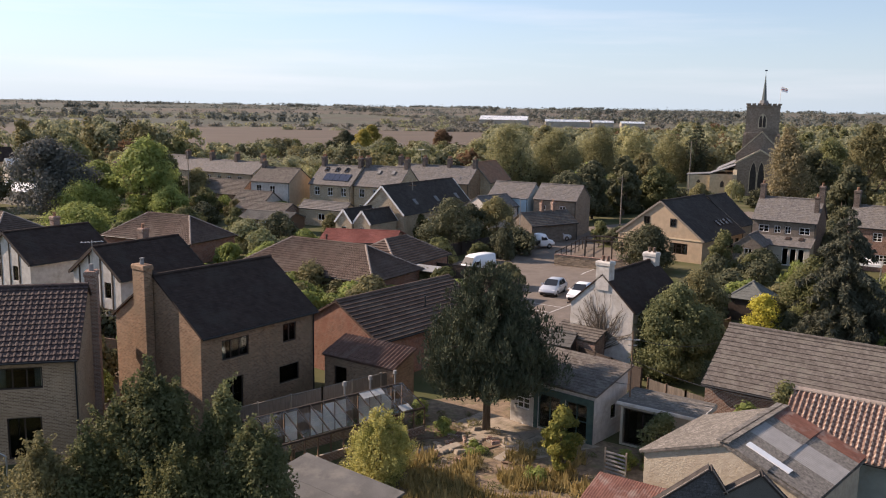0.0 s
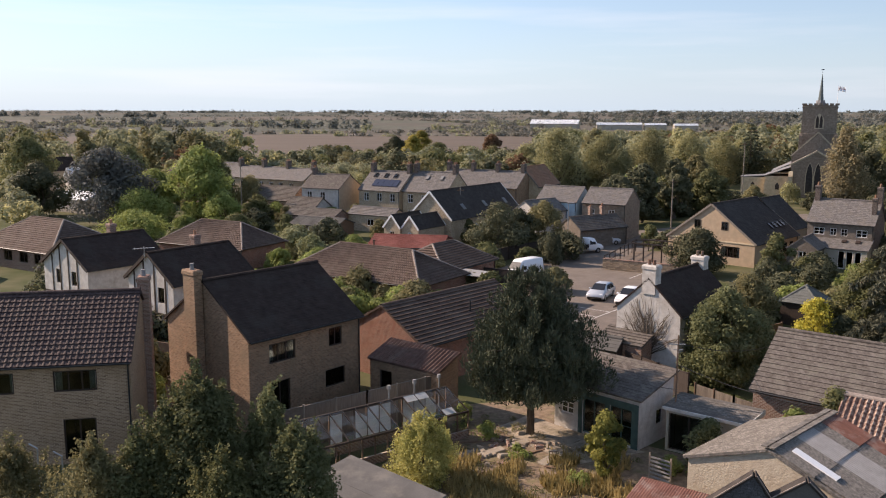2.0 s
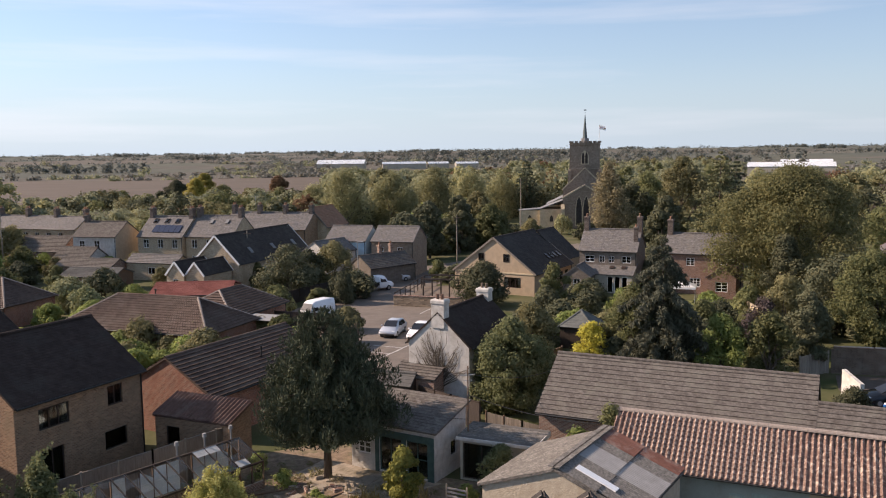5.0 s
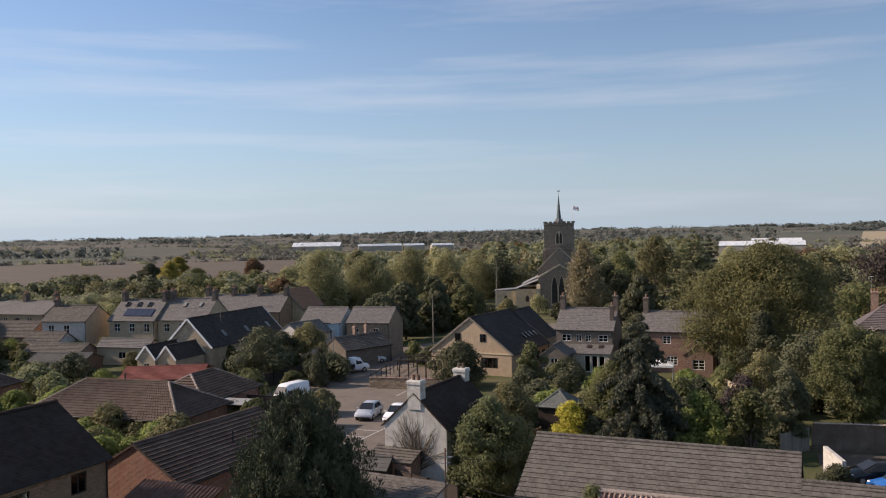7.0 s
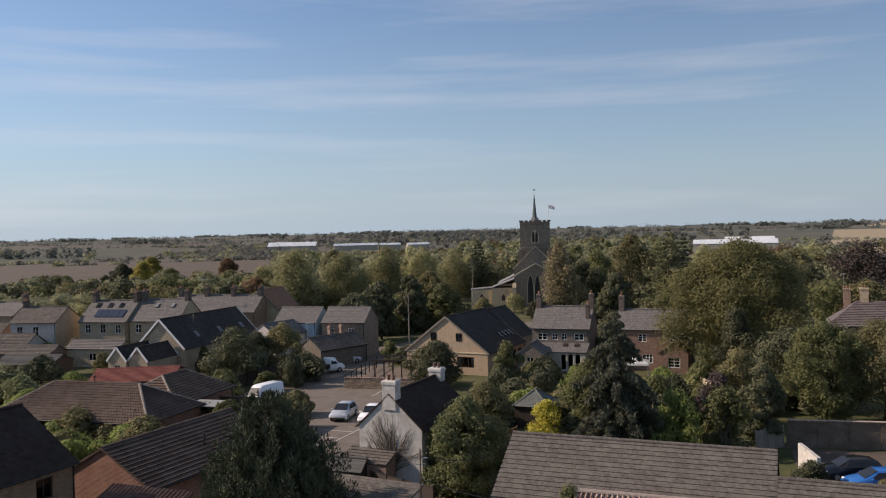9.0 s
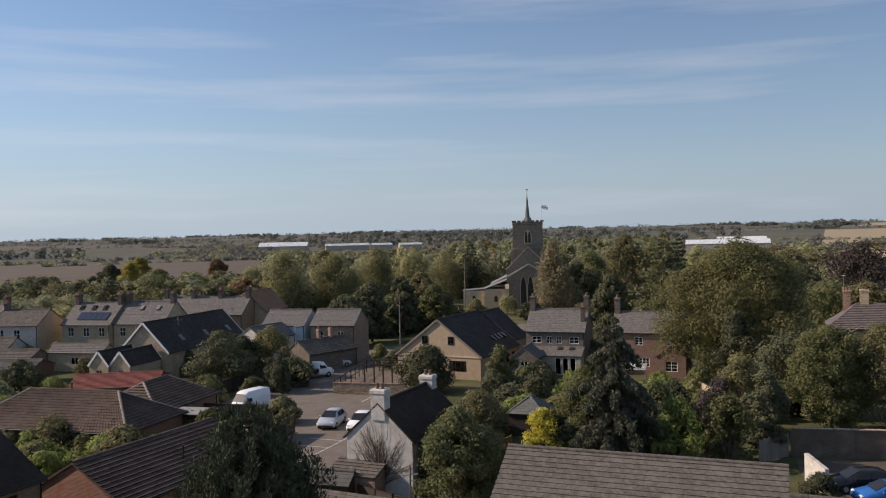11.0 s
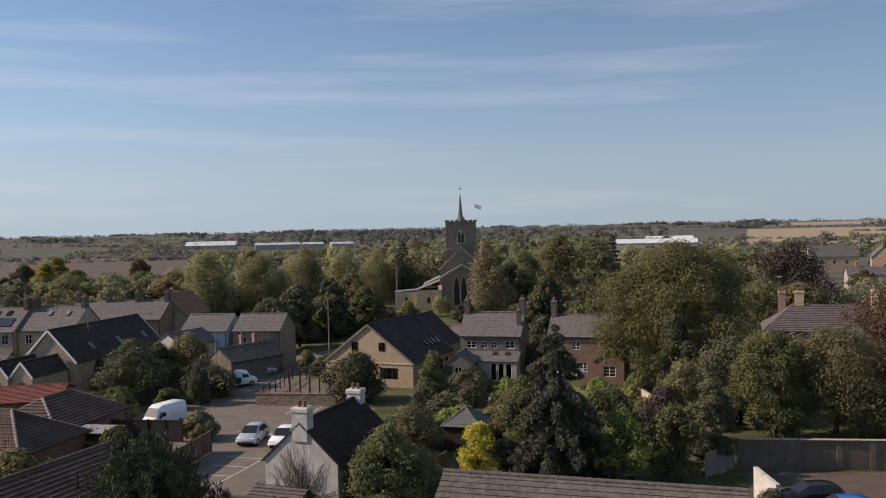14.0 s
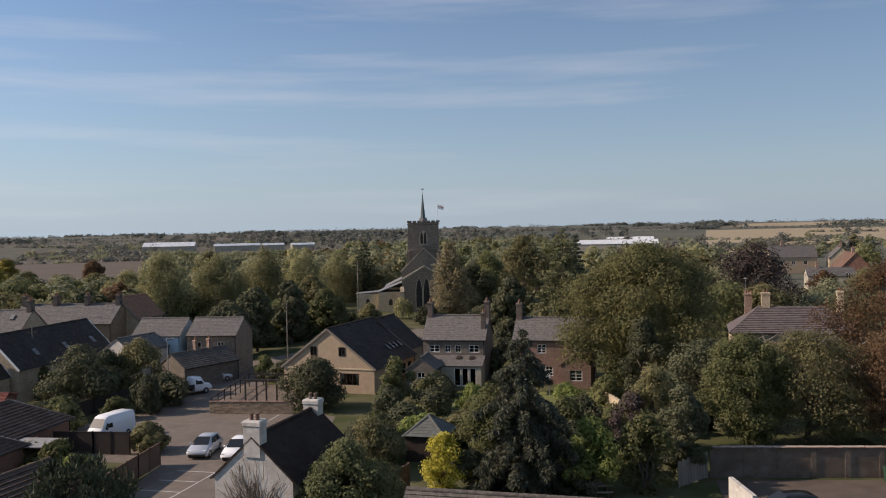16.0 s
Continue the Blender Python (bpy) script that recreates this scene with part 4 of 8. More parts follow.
def build_ground():
    ax = axis(4600, 18.0)
    n = len(ax)
    v = [(x, y, ground_z(x, y)) for y in ax for x in ax]
    f = [(j * n + i, j * n + i + 1, (j + 1) * n + i + 1, (j + 1) * n + i) for j in range(n - 1) for i in range(n - 1)]
    m = bpy.data.materials.new("village ground and farmland")
    m.use_nodes = True
    nd, lk = m.node_tree.nodes, m.node_tree.links
    b = nd["Principled BSDF"]
    b.inputs["Roughness"].default_value, b.inputs["Specular IOR Level"].default_value = 0.95, 0.1
    co = nd.new("ShaderNodeTexCoord")
    vo, cellramp = nd.new("ShaderNodeTexVoronoi"), nd.new("ShaderNodeValToRGB")
    vo.inputs["Scale"].default_value = 0.0042
    mpg = nd.new("ShaderNodeMapping")
    mpg.inputs["Rotation"].default_value, mpg.inputs["Scale"].default_value = (0, 0, radians(24)), (0.45, 1.0, 1.0)
    lk.new(co.outputs["Object"], mpg.inputs["Vector"])
    lk.new(mpg.outputs["Vector"], vo.inputs["Vector"])
    sp = nd.new("ShaderNodeSeparateColor")
    lk.new(vo.outputs["Color"], sp.inputs[0])
    el = cellramp.color_ramp
    el.interpolation = "CONSTANT"
    for k, (p, c) in enumerate(((0.0, (0.105, 0.095, 0.077)), (0.25, (0.100, 0.101, 0.078)), (0.48, (0.128, 0.121, 0.096)), (0.62, (0.090, 0.093, 0.075)), (0.84, (0.122, 0.107, 0.086)))):
        e = el.elements[k] if k < 2 else el.elements.new(p)
        e.position, e.color = p, (*c, 1)
    lk.new(sp.outputs[0], cellramp.inputs["Fac"])
    fine, near, nramp = nd.new("ShaderNodeTexNoise"), nd.new("ShaderNodeTexNoise"), nd.new("ShaderNodeValToRGB")
    fine.inputs["Scale"].default_value, fine.inputs["Detail"].default_value = 0.05, 6.0
    near.inputs["Scale"].default_value, near.inputs["Detail"].default_value = 0.22, 8.0
    lk.new(co.outputs["Object"], fine.inputs["Vector"])
    lk.new(co.outputs["Object"], near.inputs["Vector"])
    nramp.color_ramp.elements[0].position, nramp.color_ramp.elements[0].color = 0.36, (0.05, 0.062, 0.022, 1)
    nramp.color_ramp.elements[1].position, nramp.color_ramp.elements[1].color = 0.66, (0.115, 0.105, 0.058, 1)
    lk.new(near.outputs["Fac"], nramp.inputs["Fac"])
    mul = nd.new("ShaderNodeMixRGB")
    mul.blend_type, mul.inputs["Fac"].default_value = "OVERLAY", 0.5
    lk.new(cellramp.outputs["Color"], mul.inputs["Color1"])
    lk.new(fine.outputs["Fac"], mul.inputs["Color2"])
    ln, rg, mix = nd.new("ShaderNodeVectorMath"), nd.new("ShaderNodeMapRange"), nd.new("ShaderNodeMixRGB")
    ln.operation = "LENGTH"
    lk.new(co.outputs["Object"], ln.inputs[0])
    rg.inputs["From Min"].default_value, rg.inputs["From Max"].default_value = 255, 265
    lk.new(ln.outputs["Value"], rg.inputs["Value"])
    lk.new(rg.outputs["Result"], mix.inputs["Fac"])
    lk.new(nramp.outputs["Color"], mix.inputs["Color1"])
    lk.new(mul.outputs["Color"], mix.inputs["Color2"])
    lk.new(mix.outputs["Color"], b.inputs["Base Color"])
    ob = part("ground", mesh_of("ground", v, f, m, True))
    tagged(ob, "gardens and patchwork of ploughed and stubble fields", "ground", kind="structure")


build_ground()


def sheet(name, label, category, pts, material, z, kind="structure"):
    g = Geo()
    g.quad(*[(x, y, z) for x, y in pts])
    return tagged(part(name, g.mesh(name, M[material])), label, category, kind=kind)


M["patio"] = mat("broken pale patio concrete", (0.19, 0.155, 0.115), (0.40, 0.34, 0.265), 2.2, 0.95, bump=0.6, fine=8, stain=(0.12, 0.105, 0.06), stain_scale=0.9)
sheet("road", "worn grey asphalt car park and village lane", "road",
      [(3, 62), (12, 66), (17.5, 74), (24, 91), (22.5, 93.5), (13.2, 98.3), (19.5, 110), (26, 122), (60, 150), (56, 156), (22, 131), (15, 122), (10, 112), (6, 104), (0, 97), (-6, 93), (-4, 88), (2, 84), (7, 80.5), (5, 74)], "asphalt", 0.02)
sheet("road", "brown gravel yard between walls", "road", [(40.6, 55), (43, 58.8), (70, 46), (62, 30), (36, 34)], "yard_shaded", 0.02)
sheet("lawn", "sunlit mown grass behind the fence", "lawn", [(58, 55), (66, 74), (90, 70), (80, 44)], "lawn", 0.02)
sheet("lawn", "small back lawn of the slate cottage", "lawn", [(28, 80), (34, 96), (40, 92), (35, 74)], "lawn", 0.02)
sheet("lawn", "garden lawn of the brick cottage", "lawn", [(42, 82), (47, 93), (54, 89), (50, 79)], "lawn", 0.02)
sheet("lawn", "roadside grass verge by the lane", "lawn", [(27, 128), (33, 131), (42, 140), (36, 143)], "lawn", 0.03)
sheet("pavement", "cracked pale concrete patio beside the garden house", "patio", [(2.6, 48.8), (0.6, 46.6), (4.6, 41.6), (8.6, 43.6), (6.8, 45.4), (5.2, 46.4)], "patio", 0.03)
sheet("soil", "bare garden soil with rubble and dry weeds", "soil", [(-6, 39), (-3.5, 45), (-1.2, 50.5), (3.5, 52), (6.6, 46), (10.6, 43.4), (13, 41), (7, 34.5), (-2, 33.5)], "soil", 0.012)
sheet("field", "broad brown ploughed field beyond the village", "field", [(-360, 480), (-175, 258), (-2, 262), (22, 430), (60, 640), (-250, 660)], "plough", 0.3)
sheet("field", "pale stubble field beyond the trees", "field", [(378, 512), (352, 404), (510, 470), (470, 580)], "stubble", 0.3)
sheet("path", "brown gravel drive beside the brown house", "path", [(-26, 46), (-19, 47), (-20, 60), (-27, 60)], "gravel", 0.012)


def field_patch(label, a, b, c, d, material, n=14):
    """A field lying on the rolling ground between four corners."""
    g = Geo()
    at = lambda u, v: (Vector(a).lerp(Vector(b), u)).lerp(Vector(d).lerp(Vector(c), u), v)
    for i in range(n + 1):
        for j in range(n + 1):
            p = at(i / n, j / n)
            g.v.append((p.x, p.y, ground_z(p.x, p.y) + 0.6))
    g.f += [(i * (n + 1) + j, (i + 1) * (n + 1) + j, (i + 1) * (n + 1) + j + 1, i * (n + 1) + j + 1) for i in range(n) for j in range(n)]
    tagged(part("field", g.mesh("field", M[material])), label, "field", kind="structure")


field_patch("pale tan stubble field on the rising ground", (440, 560), (560, 470), (1240, 1010), (960, 1210), "stubble")
field_patch("far pale stubble field below the skyline", (1250, 1500), (1560, 1220), (1900, 1500), (1560, 1800), "stubble")


def strip(x0, y0, x1, y1, w=0.1):
    d = Vector((x1 - x0, y1 - y0, 0))
    s = Vector((-d.y, d.x, 0)).normalized() * w / 2
    g = Geo().quad((x0 - s.x, y0 - s.y, 0.03), (x0 + s.x, y0 + s.y, 0.03), (x1 + s.x, y1 + s.y, 0.03), (x1 - s.x, y1 - s.y, 0.03))
    tagged(part("bay_line", g.mesh("bay_line", M["line_paint"])), "worn white painted parking bay line", "road marking", "parking bay lines", "structure")


strip(12.6, 78.4, 6.2, 69.4)
for k in range(5):
    bx, by = 11.05 - k * 1.42, 76.14 - k * 1.98
    strip(bx, by, bx - 2.65, by + 1.85)
for k in range(3):
    strip(15.2 + k * 2.0, 92.3 - k * 1.2, 17.2 + k * 2.0, 95.6 - k * 1.2)

M["brick_russet"] = mat("weathered russet brick", (0.17, 0.085, 0.058), (0.31, 0.165, 0.115), 1.3, brick=(0.225, 0.075, (0.28, 0.22, 0.18)), bump=0.4, stain=(0.15, 0.1, 0.075), stain_scale=0.6)

# ---- near houses ----
house("house", "two-storey buff brick house with dark red-brown tiled roof", "house", (-23.7, 43.35, 14.0, 10.0, 8.07, 5.32, 8.28), "brick_buff", "tile_left", "roll", over=(0.12, 0.3),
      holes={"front": [(2.2, 3.85, 2.1, 1.1, 3), (2.3, 0.25, 1.6, 2.15, 2, 0, "door"), (-2.6, 1.3, 1.7, 1.1, 2), (-1.2, 3.85, 1.0, 1.1, 1)]}, frame="frame_dark",
      chimneys=[(4.95, 1.4, -0.5, 8.75, 0.6, 0.85, M["brick_dark"], 1, None, M["sheet_grey"])])
house("house", "two-storey brown brick house with very dark tiled roof", "house", (-13.67, 50.48, 52.6, 8.65, 8.69, 5.39, 8.31), "brick_brown", "tile_dark", "plain", over=(0.12, 0.3),
      holes={"front": [(-1.85, 3.75, 1.9, 1.15, 3), (2.2, 3.85, 1.05, 1.15, 2), (-2.05, 0.45, 1.4, 2.2, 2, 0, "door"), (2.15, 1.35, 1.6, 1.1, 1)]}, frame="frame_dark",
      chimneys=[(-4.55, 0.6, -0.5, 8.9, 0.55, 1.1, M["brick_brown"], 1, None, M["sheet_grey"])])
for cx, cy, turn, ln, wd, ze, zr, lab in ((-23.8, 65.65, 57, 7.85, 6.28, 5.06, 7.28, "white half-timbered house with dark tiled roof and brick chimney"), (-33.5, 71.44, 56.3, 7.75, 7.48, 5.07, 7.34, "white rendered half-timbered house with dark roof beyond a fence")):
    h = house("house", lab, "house", (cx, cy, turn, ln, wd, ze, zr), "render_white", "tile_dark", "plain", over=(0.2, 0.3),
              holes={"left": [(-1.1, 3.5, 0.8, 1.2, 1), (1.3, 3.5, 0.8, 1.2, 1), (1.3, 1.0, 1.0, 1.1, 2)], "front": [(2.0, 3.4, 0.9, 1.1, 1), (0.2, 0.2, 0.9, 2.1, 1, 0, "door")]}, frame="frame_dark", verge="timber_dark",
              chimneys=[(1.5, 1.2, zr - 1.6, zr + 0.7, 0.6, 0.6, M["brick_dark"], 1)])
    lx, g = -(ln / 2 - 0.2) - 0.02, 0
    for by in (-1.9, -0.55, 0.75, 2.0):
        top = ze + (zr - ze) * (1 - abs(by) / (wd / 2)) - 0.2
        part("timber_post", Geo().box(lx - 0.02, by - 0.08, 0, lx + 0.015, by + 0.08, top).mesh("post", M["timber_dark"]), h)
    part("timber_rail", Geo().box(lx - 0.025, -wd / 2 + 0.35, 2.55, lx + 0.012, wd / 2 - 0.35, 2.72).mesh("rail", M["timber_dark"]), h)

hb = house("bungalow", "brick bungalow with wide hipped brown tiled roof", "house", (-11.1, 81.5, -30.1, 16.6, 8.6, 2.53, 5.01), "brick_red", "tile_brown", "roll", hip=0.9, over=(0.35, 0.35),
           holes={"front": [(-4, 1.0, 1.8, 1.0, 3), (-1.4, 1.0, 1.8, 1.0, 3), (1.2, 1.0, 1.8, 1.0, 3), (4.2, 1.0, 1.2, 1.0, 2)]})
part("vent_pipe", Geo().tube((-0.2, 0, 2.6), (-0.2, 0, 5.5), 0.07).tube((-0.2, 0, 5.45), (-0.2, 0, 5.62), 0.12).mesh("vent", M["tile_brown"]), hb)
house("bungalow", "hipped brown roof wing of the brick bungalow", "house", (-4.9, 87.3, 60, 10.5, 7.4, 2.5, 4.6), "brick_red", "tile_brown", "deep", hip=0.9, over=(0.3, 0.3), holes={"front": [(0, 1.0, 1.2, 1.0, 2)]})
house("bungalow", "brown hipped-roof bungalow behind garden shrubs", "house", (-32.3, 99.7, -25.0, 13.6, 8.2, 2.51, 5.0), "brick_red", "tile_brown", "roll", hip=0.9, over=(0.3, 0.3), holes={"front": [(-3, 1.0, 1.6, 1.0, 2), (1, 1.0, 1.6, 1.0, 2)]})
house("bungalow", "brown hipped-roof bungalow with dark brick walls", "house", (-52.5, 97.5, -28, 15, 10, 2.4, 5.4), "brick_dark", "tile_brown", "flat", hip=0.9, over=(0.3, 0.3), holes={"front": [(2, 0.9, 1.6, 1.2, 2), (4.6, 0.9, 1.2, 1.2, 2), (-1, 0.9, 1.6, 1.2, 2)]}, frame="frame_dark")
house("outbuilding", "low outbuilding with bright red tiled roof", "outbuilding", (-9.6, 101.2, -6, 9.0, 8.5, 2.4, 3.3), "brick_red", "tile_red", "flat", over=(0.2, 0.2))
gb = house("bungalow", "red brick bungalow with ribbed brown tiled roof", "house", (-3.3, 60.2, 51.5, 12.2, 7.86, 2.88, 5.09), "brick_red", "tile_brown", "deep", over=(0.12, 0.3),
           holes={"front": [(0.4, 1.2, 0.9, 1.1, 1), (2.8, 1.2, 1.4, 1.1, 2)]}, frame="frame_dark")
part("flue", Geo().tube((0.6, -2.2, 3.6), (0.6, -2.2, 4.7), 0.06).mesh("flue", M["pipe"]), gb)
shed_roofed("extension", "brick lean-to extension with orange-brown pantiled roof", "outbuilding", (-4.45, 50.7, -34, 5.6, 2.3, 2.65, 3.45), "brick_brown", "tile_ext", tiles="ribs", over=0.12,
            holes={"front": [(-1.4, 0.3, 1.0, 1.75, 1), (1.3, 0.9, 0.9, 1.0, 1)]}, frame="frame_dark")

# ---- white cottage by the car park ----
ct = house("cottage", "white painted cottage with dark tiled roof and stacks", "house", (13.56, 61.11, 52.07, 8.3, 5.2, 4.35, 6.75), "render_white", "tile_dark", "plain", over=(0.08, 0.2), gutter=True,
           holes={"front": [(0.5, 1.2, 0.8, 1.0, 2), (2.5, 2.8, 0.8, 0.9, 2)]})
for cxx in (-3.75, 3.75):
    chimney(ct, cxx, 0, 5.6, 7.6 if cxx < 0 else 7.3, 0.8, 1.0, M["render_white"], 2, pot_m=M["tile_tan"])
shed_roofed("porch", "low brick porch with lichened tiled roof beside the cottage", "outbuilding", (9.65, 58.2, -38, 3.6, 1.9, 2.25, 2.95), "brick_dark", "tile_grey", tiles="flat", over=0.1)
house("garden_shed", "small dark timber shed with felt roof", "shed", (8.0, 58.1, -32, 3.2, 2.2, 1.9, 2.6), "timber_dark", "felt", "slate", over=(0.08, 0.12), gutter=False)

# ---- garden house with green doors ----
gh = shed_roofed("garden_house", "rendered garden house with lichened roof and dark green doors", "shed", (7.31, 46.95, -41, 6.0, 3.95, 2.85, 3.75), "render_white", "tile_grey", tiles="slate", over=0.22,
                 holes={"front": [(-0.1, 0.12, 1.5, 2.0, 2, 0, "door", "frame_green"), (1.65, 0.12, 1.4, 2.0, 2, 1, "door", "frame_green"), (-1.9, 0.9, 0.9, 1.0, 2, 2)], "right": [(0.3, 1.0, 0.6, 0.8, 1, 0, "", "frame_dark")]})
lt = shed_roofed("lean_to", "open lean-to with thin weathered flat roof", "shed", (12.1, 43.75, -35, 4.6, 2.4, 2.45, 2.6), "render_grey", "asbestos", tiles="slate", over=0.15, holes={"front": [(-0.9, 0.1, 2.2, 2.0, 2, 0, "door", "frame_dark")]})
part("fascia", Geo().box(-2.32, -1.27, 2.28, 2.32, -1.21, 2.46, 0.01).box(2.27, -1.2, 2.30, 2.33, 1.2, 2.56, 0.01).mesh("fascia", M["render_white"]), lt, "dull white fascia board")
for x0_, x1_, z0_, z1_ in ((-1.3, -1.06, 0.0, 2.5), (0.46, 0.74, 0.0, 2.5), (2.16, 2.55, 0.0, 2.5), (-1.06, 0.46, 2.14, 2.5), (0.74, 2.16, 2.14, 2.5)):
    part("door_surround", Geo().box(x0_ + 0.2, -1.83, z0_, x1_ + 0.2, -1.76, z1_).mesh("surround", M["frame_green"]), gh, "dark green boarded surround")
pole = thing("pole", "thin timber aerial pole with wire beside the shed", "pole", pose(10.3, 44.6, 0))
part("shaft", Geo().tube((0, 0, -0.4), (0, 0, 6.2), 0.05, 0.04).mesh("shaft", M["timber"]), pole)
part("crossbar", Geo().beam((-0.4, 0, 5.7), (0.4, 0, 5.7), 0.05, 0.05).beam((-0.25, 0, 5.4), (0.25, 0, 5.4), 0.04, 0.04).mesh("bar", M["metal"]), pole)

# ---- big-roofed hall, barn, pantiled barn ----
big = house("hall", "long low brick hall with big weathered grey-brown tiled roof", "outbuilding", (22.57, 44.03, -36.28, 14.52, 8.49, 3.22, 5.77), "brick_dark", "tile_grey", "worn", over=(0.15, 0.3), holes={"left": [(0, 1.0, 1.2, 1.0, 2)]}, frame="frame_dark")
house("hall", "lower grey-brown tiled wing of the hall", "outbuilding", (31.05, 35.8, -36.28, 8.9, 5.27, 3.22, 4.8), "brick_dark", "tile_grey", "worn", over=(0.15, 0.3), frame="frame_dark")


def barn():
    root = house("barn", "stone barn with patched corrugated sheet roof and skylight", "barn", (13.39, 34.74, 47.16, 6.06, 7.4, 3.38, 4.78), "clunch", "asbestos", "sheet", over=(0.12, 0.2), gutter=False, ridge=False)
    ze, zr, e, w = 3.38, 4.78, 3.03, 3.7
    k = (zr - ze) / w
    # sheets of differing age laid over the right-hand slope
    rows = ((-3.0, -1.9, 0.0, 0.5, "asbestos_old"), (-1.9, -1.0, 0.0, 0.52, "asbestos_old"), (-1.0, 0.55, 0.0, 0.5, "sheet_grey"), (0.55, 1.4, 0.0, 0.5, "asbestos_old"), (1.4, 2.9, 0.02, 0.5, "rust"),
            (-2.9, -0.9, 0.5, 1.0, "asbestos_old"), (-0.9, 0.9, 0.5, 1.0, "sheet_grey"), (0.9, 2.0, 0.5, 1.0, "asbestos_old"), (2.0, 3.0, 0.5, 1.0, "rust"))
    for x0, x1, v0, v1, mt in rows:
        a, b = (1 - v1), (1 - v0)
        p = lambda x, t: (x, -w * (1 - t), ze + 0.10 + k * w * t + (0.03 if mt == "rust" else 0.0))
        part("roof_sheet", slope_mesh("roof_sheet", p(x0, a), p(x1, a), p(x1, b), p(x0, b), M[mt], course=1.8, col=0.15, profile="sheet", thick=0.02), root)
    part("skylight", slope_mesh("skylight", (-2.35, -w * 0.66, ze + 0.22 + k * w * 0.34), (-1.95, -w * 0.66, ze + 0.22 + k * w * 0.34), (-1.95, -w * 0.18, ze + 0.22 + k * w * 0.82), (-2.35, -w * 0.18, ze + 0.22 + k * w * 0.82), M["white_sheet"], course=9.0, lap=0.0, thick=0.05), root, "white plastic skylight strip")
    part("ridge_cap", Geo().beam((-e - 0.05, -0.12, zr + 0.1), (e + 0.05, -0.12, zr + 0.1), 0.3, 0.06).beam((-e - 0.05, 0.12, zr + 0.1), (e + 0.05, 0.12, zr + 0.1), 0.3, 0.06).mesh("cap", M["asbestos"]), root)
    return root


barn()


def pantile_barn():
    cx, cy, turn, ln, wd, ze, zr = 24.2, 35.2, -35.0, 17.0, 6.0, 2.8, 4.6
    root = thing("pantiled_barn", "long low rendered barn with weathered orange pantiled roof", "barn", pose(cx, cy, 0, 0, 0, turn))
    l, w = ln / 2 - 0.1, wd / 2 - 0.25
    holes = [(-1.2, 0.1, 1.15, 2.2), (0.0, 0.1, 1.15, 2.2)]
    # one front wall: shade painted as sage left, sunlight as cream right
    part("wall", wall_mesh(l + 0.66, -0.6, ze + 0.05, [(x + (l - 0.66) / 2, z, a, b) for x, z, a, b in holes], M["render_sage_shade"]), root, "sage wall with shade in its colour", m=pose(-(l - 0.66) / 2, -w, 0))
    part("wall", wall_mesh(l - 0.66, -0.6, ze + 0.05, [], M["render_cream"]), root, "cream wall with sunlight in its colour", m=pose((l + 0.66) / 2, -w, 0))
    part("shutter", Geo().box(-2.75, -w - 0.05, 1.15, -2.05, -w - 0.004, 2.15, 0.01).mesh("shutter", M["door_sage"]), root, "faded louvred shutter")
    for i in range(7):
        part("louvre", Geo().beam((-2.7, -w - 0.06, 1.24 + i * 0.125), (-2.1, -w - 0.06, 1.24 + i * 0.125), 0.03, 0.06).mesh("louvre", M["door_sage"]), root)
    part("gutter", Geo().tube((-l, -wd / 2 - 0.05, ze - 0.02), (l, -wd / 2 - 0.05, ze - 0.02), 0.055, 0.055, 6).mesh("gutter", M["pipe"]), root)
    part("wall", wall_mesh(2 * l, -0.6, ze + 0.05, [], M["render_grey"]), root, m=pose(0, w, 0, 0, 0, 180))
    for s in (-1, 1):
        part("wall", wall_mesh(2 * w, -0.6, ze + 0.05, [], M["clunch"], gable=(zr - ze) * 0.92), root, m=pose(s * l, 0, 0, 0, 0, 90 * s))
    for x in (-1.2, 0.0):
        d = part("door", Geo().box(x - 0.57, -w + 0.05, 0.1, x + 0.57, -w + 0.1, 2.3).mesh("door", M["door_sage"]), root, "faded sage green boarded door")
        for i in range(6):
            part("board", Geo().box(x - 0.56 + i * 0.187, -w + 0.03, 0.12, x - 0.385 + i * 0.187, -w + 0.05, 2.28).mesh("board", M["door_sage"]), d)
        part("hinge", Geo().box(x - 0.5, -w + 0.015, 1.9, x + 0.3, -w + 0.03, 1.96).mesh("hinge", M["pipe"]), d)
    for s in (-1, 1):
        e0, e1 = (-ln / 2 * s * -1, s * wd / 2, ze), (ln / 2 * s * -1, s * wd / 2, ze)
        a, b = ((-ln / 2, -wd / 2, ze), (ln / 2, -wd / 2, ze)) if s < 0 else ((ln / 2, wd / 2, ze), (-ln / 2, wd / 2, ze))
        part("roof_deck", slope_mesh("roof_deck", a, b, (b[0], 0, zr), (a[0], 0, zr), M["timber_dark"], course=3.0, thick=0.06, lap=0.0), root)
    # single pantiles, sharing one mesh, on the slope towards the yard
    tw, tl = 0.255, 0.36
    g = Geo()
    prof = [(0, 0.06), (0.06, 0.105), (0.11, 0.07), (0.17, 0.005), (0.23, 0.015), (0.285, 0.085)]
    for (xa, ha), (xb, hb2) in zip(prof, prof[1:]):
        g.quad((xa, 0, ha + 0.022), (xb, 0, hb2 + 0.022), (xb, tl, hb2), (xa, tl, ha))
        g.quad((xa, 0, ha + 0.004), (xa, 0, ha + 0.022), (xb, 0, hb2 + 0.022), (xb, 0, hb2 + 0.004))
    tile = g.mesh("pantile", M["pantile"])
    pitch = math.atan2(zr - ze, wd / 2)
